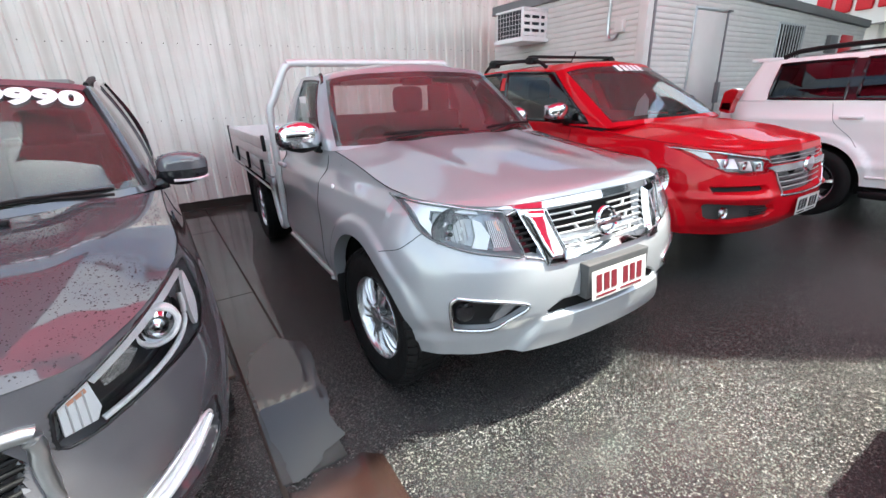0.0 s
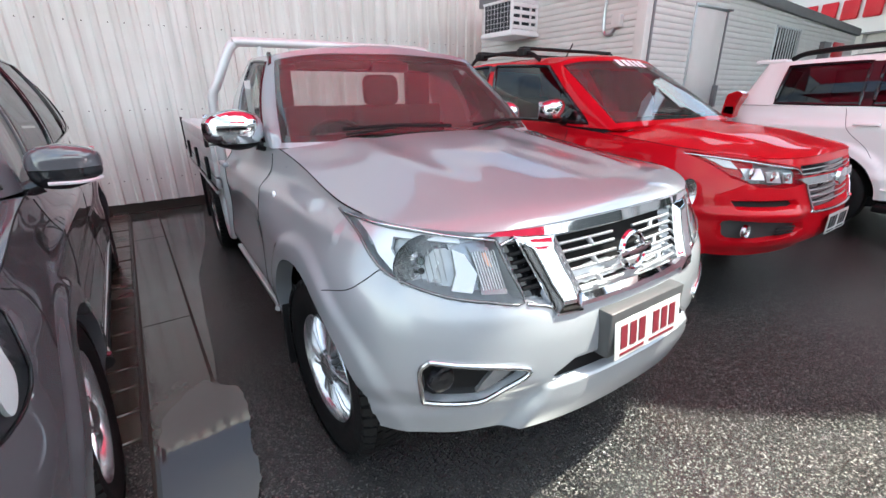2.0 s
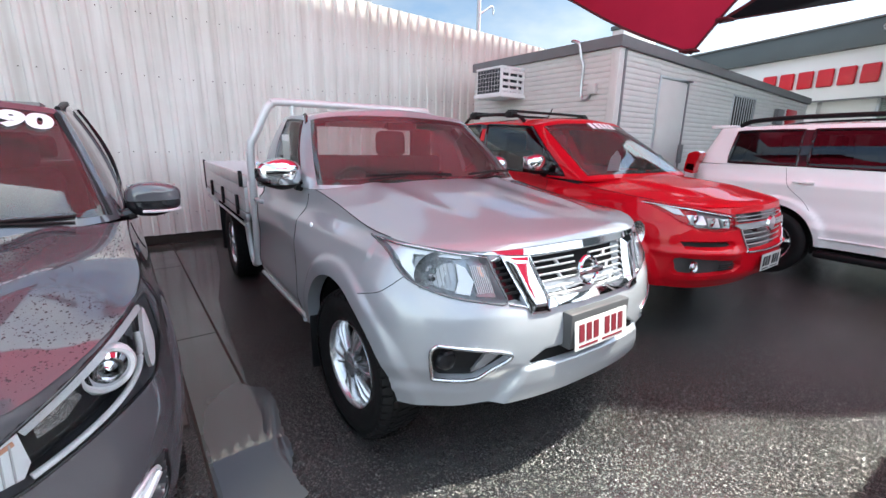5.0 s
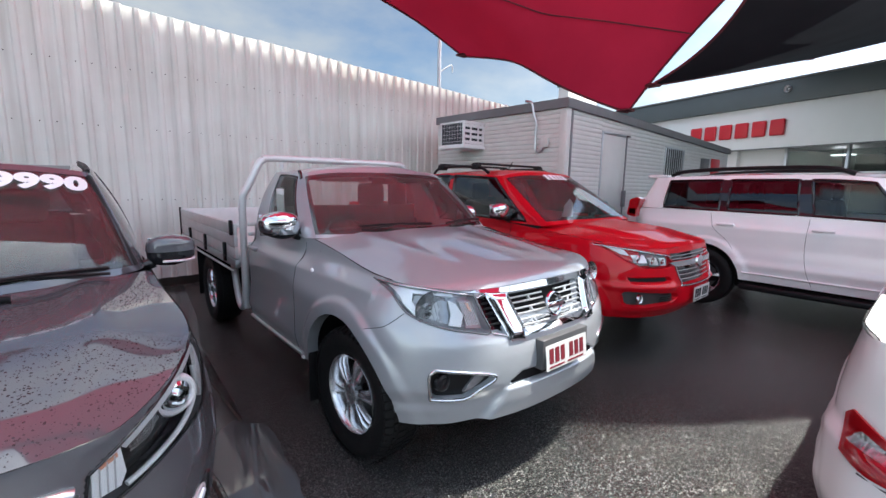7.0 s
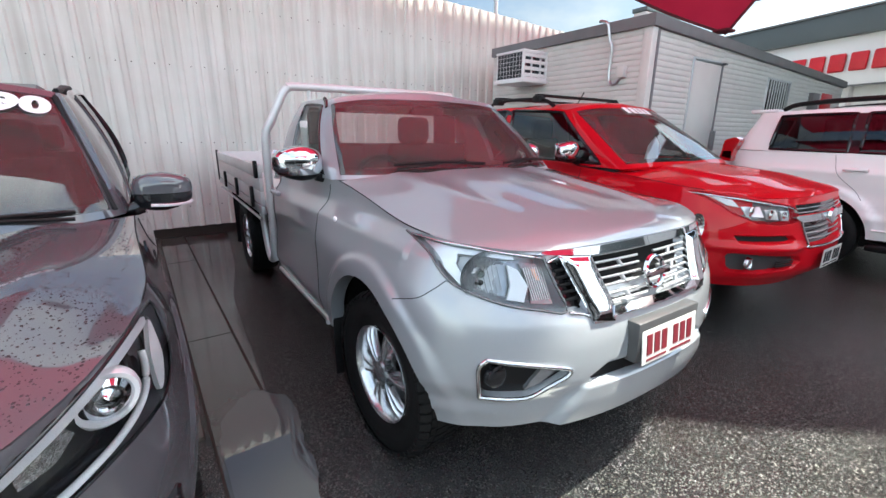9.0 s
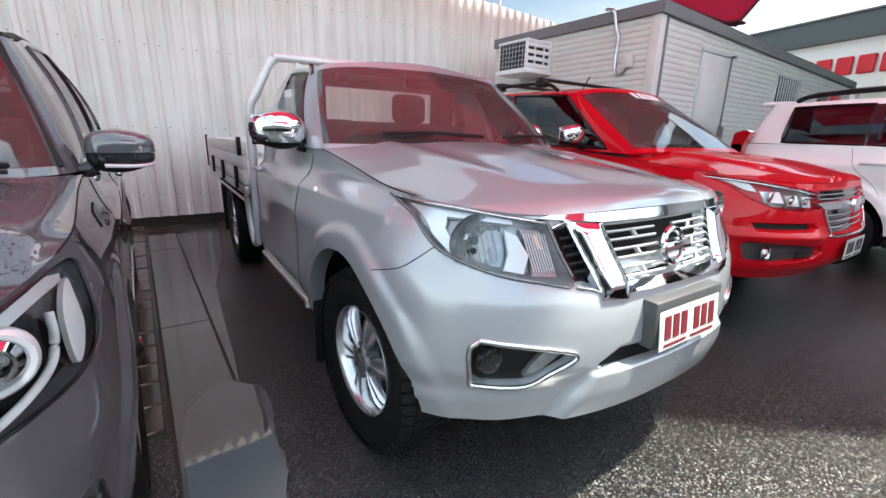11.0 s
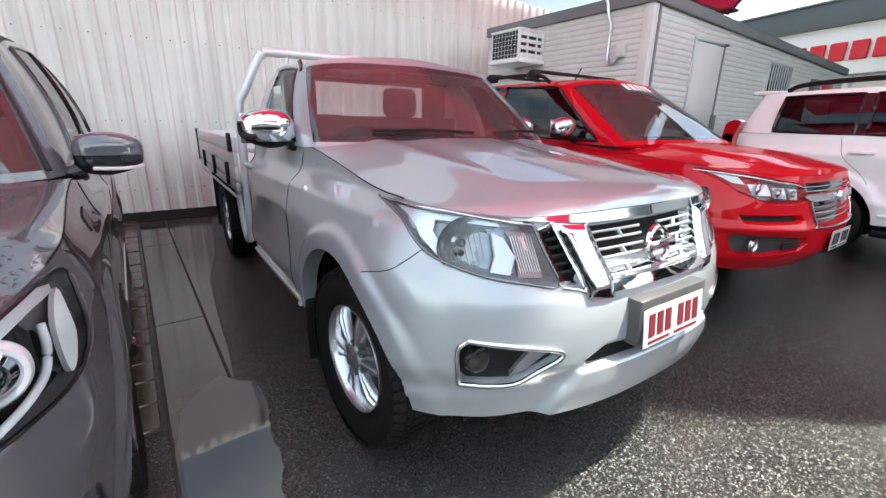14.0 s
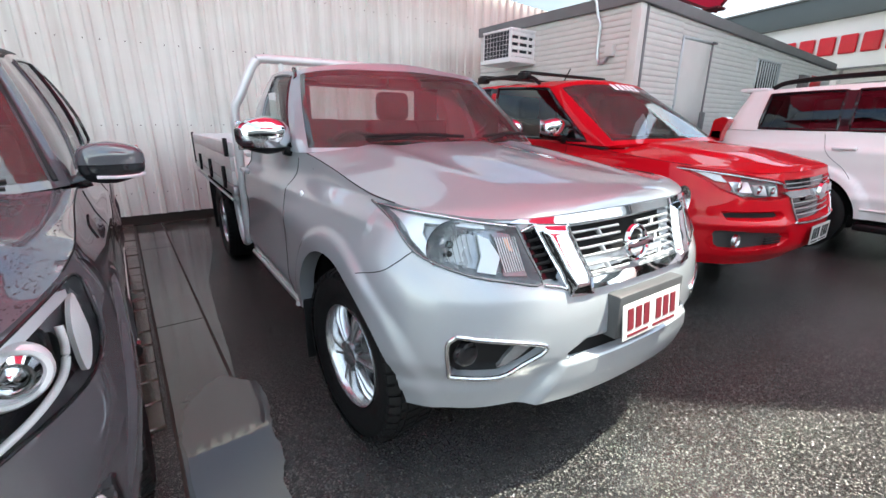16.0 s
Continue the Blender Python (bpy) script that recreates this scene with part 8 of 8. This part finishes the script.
white_wagon()


# ---------------------------------------------------------------- white sedan, tail towards the walk


def white_sedan():
    L = 4.35
    car = thing("sedan", "white sedan with long red tail lamps, wet boot lid", "car", pose(L - 0.09, -1.825, 0, 0, 0, 91.5))
    W = 0.905
    LAMP = [(0.855, 0.715), (0.835, 0.745), (0.74, 0.70), (0.56, 0.675), (0.4, 0.665), (0.4, 0.62), (0.6, 0.595), (0.78, 0.58), (0.855, 0.595)]
    edge = [(0, 0, 0.06, 0.76), (0.5, 0.55, 0.12, 0.78), (0.85, 0.78, 0.4, 0.84), (1.0, 0.82, 0.72, 0.87), (1.2, 0.835, 1.3, 0.93), (1.6, 0.84, 2.4, 0.95), (2.0, 0.865, 3.70, 1.03), (2.3, 0.84, 4.00, 1.03), (2.6, 0.70, 4.16, 1.03), (3, 0, 4.22, 1.03)]

    def extra(P, f, g, r):
        x, y, z = P[..., 0], P[..., 1], P[..., 2]
        k = (y > 3.4)
        y += 0.05 * sstep(0.66, 0.60, z) * sstep(4.0, 4.15, y) * k
        P[..., 0] += 0.03 * sstep(0.68, 0.60, z) * sstep(3.6, 3.9, y) * (r < 0.9)
        return P
    body = Body(W, L, 0.7, 0.6, fi=[(0.2, 0.05), (0.5, 0.0), (0.9, 0.08)], si=[(0.2, 0.05), (0.4, 0.0), (0.7, 0.0), (0.85, 0.012), (1.0, 0.035)], ri=[(0.2, 0.08), (0.45, 0.0), (0.62, 0.02), (0.7, 0.05), (0.85, 0.08), (1.0, 0.12)], edge=edge,
                bottom=[(0, 0.2), (2, 0.22), (3, 0.25)], px=2.4, rp=2.5, arches=((0.9, 0.33, 0.37, 0.012), (3.45, 0.33, 0.37, 0.012)), recess=((LAMP, 0.012, "rear"),), extra=extra)
    part("body", body.mesh(), M["white"], car, "white body panels")
    skin = body.skin()
    for ay in (0.9, 3.45):
        liner(car, ay, 0.33, 0.41, W)
    part("floor_pan", boxed((-0.8, 0.3, 0.18), (0.8, 4.1, 0.28)), M["under"], car)
    lid_part(car, hood_grid(edge, 0.85, 1.19, [(0, 0, 0.06, 0.77), (0.1, 0, 0.12, 0.81), (1, 0, 1.1, 0.97)]), M["white"])
    # boot lid
    g = plain_hood([(0, 0.845, 3.00, 1.015), (0.6, 0.855, 3.80, 1.036), (1, 0.80, 4.08, 1.032)], [(0, 0, 3.10, 1.05), (0.7, 0, 4.0, 1.075), (0.95, 0, 4.22, 1.065), (1, 0, 4.235, 1.04)], py=3.2)
    lid_part(car, g, M["white"], "white boot lid beaded with rain", "boot_lid")
    Bk = [(0, 0, 1.1, 0.96), (0.92, 0.74, 1.3, 0.95), (1.0, 0.79, 1.4, 0.945), (1.5, 0.83, 2.1, 0.955), (2.0, 0.77, 2.85, 0.985), (2.3, 0.66, 3.08, 1.01), (3, 0, 3.14, 1.04)]
    Tk = [(0, 0, 1.75, 1.38), (0.92, 0.55, 1.85, 1.36), (1.0, 0.60, 1.95, 1.35), (1.5, 0.62, 2.1, 1.39), (2.0, 0.58, 2.40, 1.37), (2.3, 0.52, 2.5, 1.36), (3, 0, 2.55, 1.38)]
    greenhouse(car, Bk, Tk, 0.9, [(1.1, 1.5, M["tint"]), (1.55, 1.9, M["tint"])], (2.3, 3.0), (M["wind"], M["tint"]), (0.06, 0.92), 0.03, crown=0.04, frame_mat=M["white"])
    for sg in (1, -1):
        tl = part("tail_light", pad(skin, LAMP if sg > 0 else mirror_poly(LAMP), "rear", 0.006, 0.03), M["redlens"], car, "long red tail lamp with a clear cell")
        part("clear_cell", pad(skin, [(sg * a, b) for a, b in ((0.80, 0.690), (0.70, 0.660), (0.72, 0.630), (0.84, 0.635))], "rear", 0.010, 0.01), M["lamp"], tl)
        part("lamp_cover", pad(skin, LAMP if sg > 0 else mirror_poly(LAMP), "rear", 0.014, 0.0), M["lens"], tl)
    part("boot_gap", bead(skin, [(-0.45, 0.715), (-0.3, 0.705), (0, 0.70), (0.3, 0.705), (0.45, 0.715)], "rear", 0.001, 0.004), M["lampdark"], car)
    part("bumper_gap", bead(skin, [(-0.8, 0.57), (0, 0.565), (0.8, 0.57)], "rear", 0.001, 0.004), M["lampdark"], car)
    cabin(car, 0.36, 2.0, 0.42, 1.3, 0.93, 0.68, 1.3, 2.8)
    for sg in (-1, 1):
        for yy in (0.9, 3.45):
            wheel(car, (sg * 0.80, yy, 0.33), sg, 0.33, 0.21, 0.21, "five", lugs=False)
    rr = random.Random(8)
    bm = bmesh.new()
    n, m = g.shape[:2]
    for k in range(260):
        p = Vector(g[rr.randrange(n // 2, n), rr.randrange(m // 2, m)]) + Vector((rr.uniform(-0.01, 0.01), rr.uniform(-0.01, 0.01), 0))
        r = rr.uniform(0.002, 0.004)
        top = bm.verts.new(p + Vector((0, 0, r * 0.8)))
        ring = [bm.verts.new(p + Vector((r * math.cos(q), r * math.sin(q), -0.001))) for q in [k2 * math.pi / 3 for k2 in range(6)]]
        for q in range(6):
            bm.faces.new((ring[q], ring[(q + 1) % 6], top))
    tagged(part("rain_beading", bm, M["drop"], car, "", 180), kind="stuff")
    return car


white_sedan()
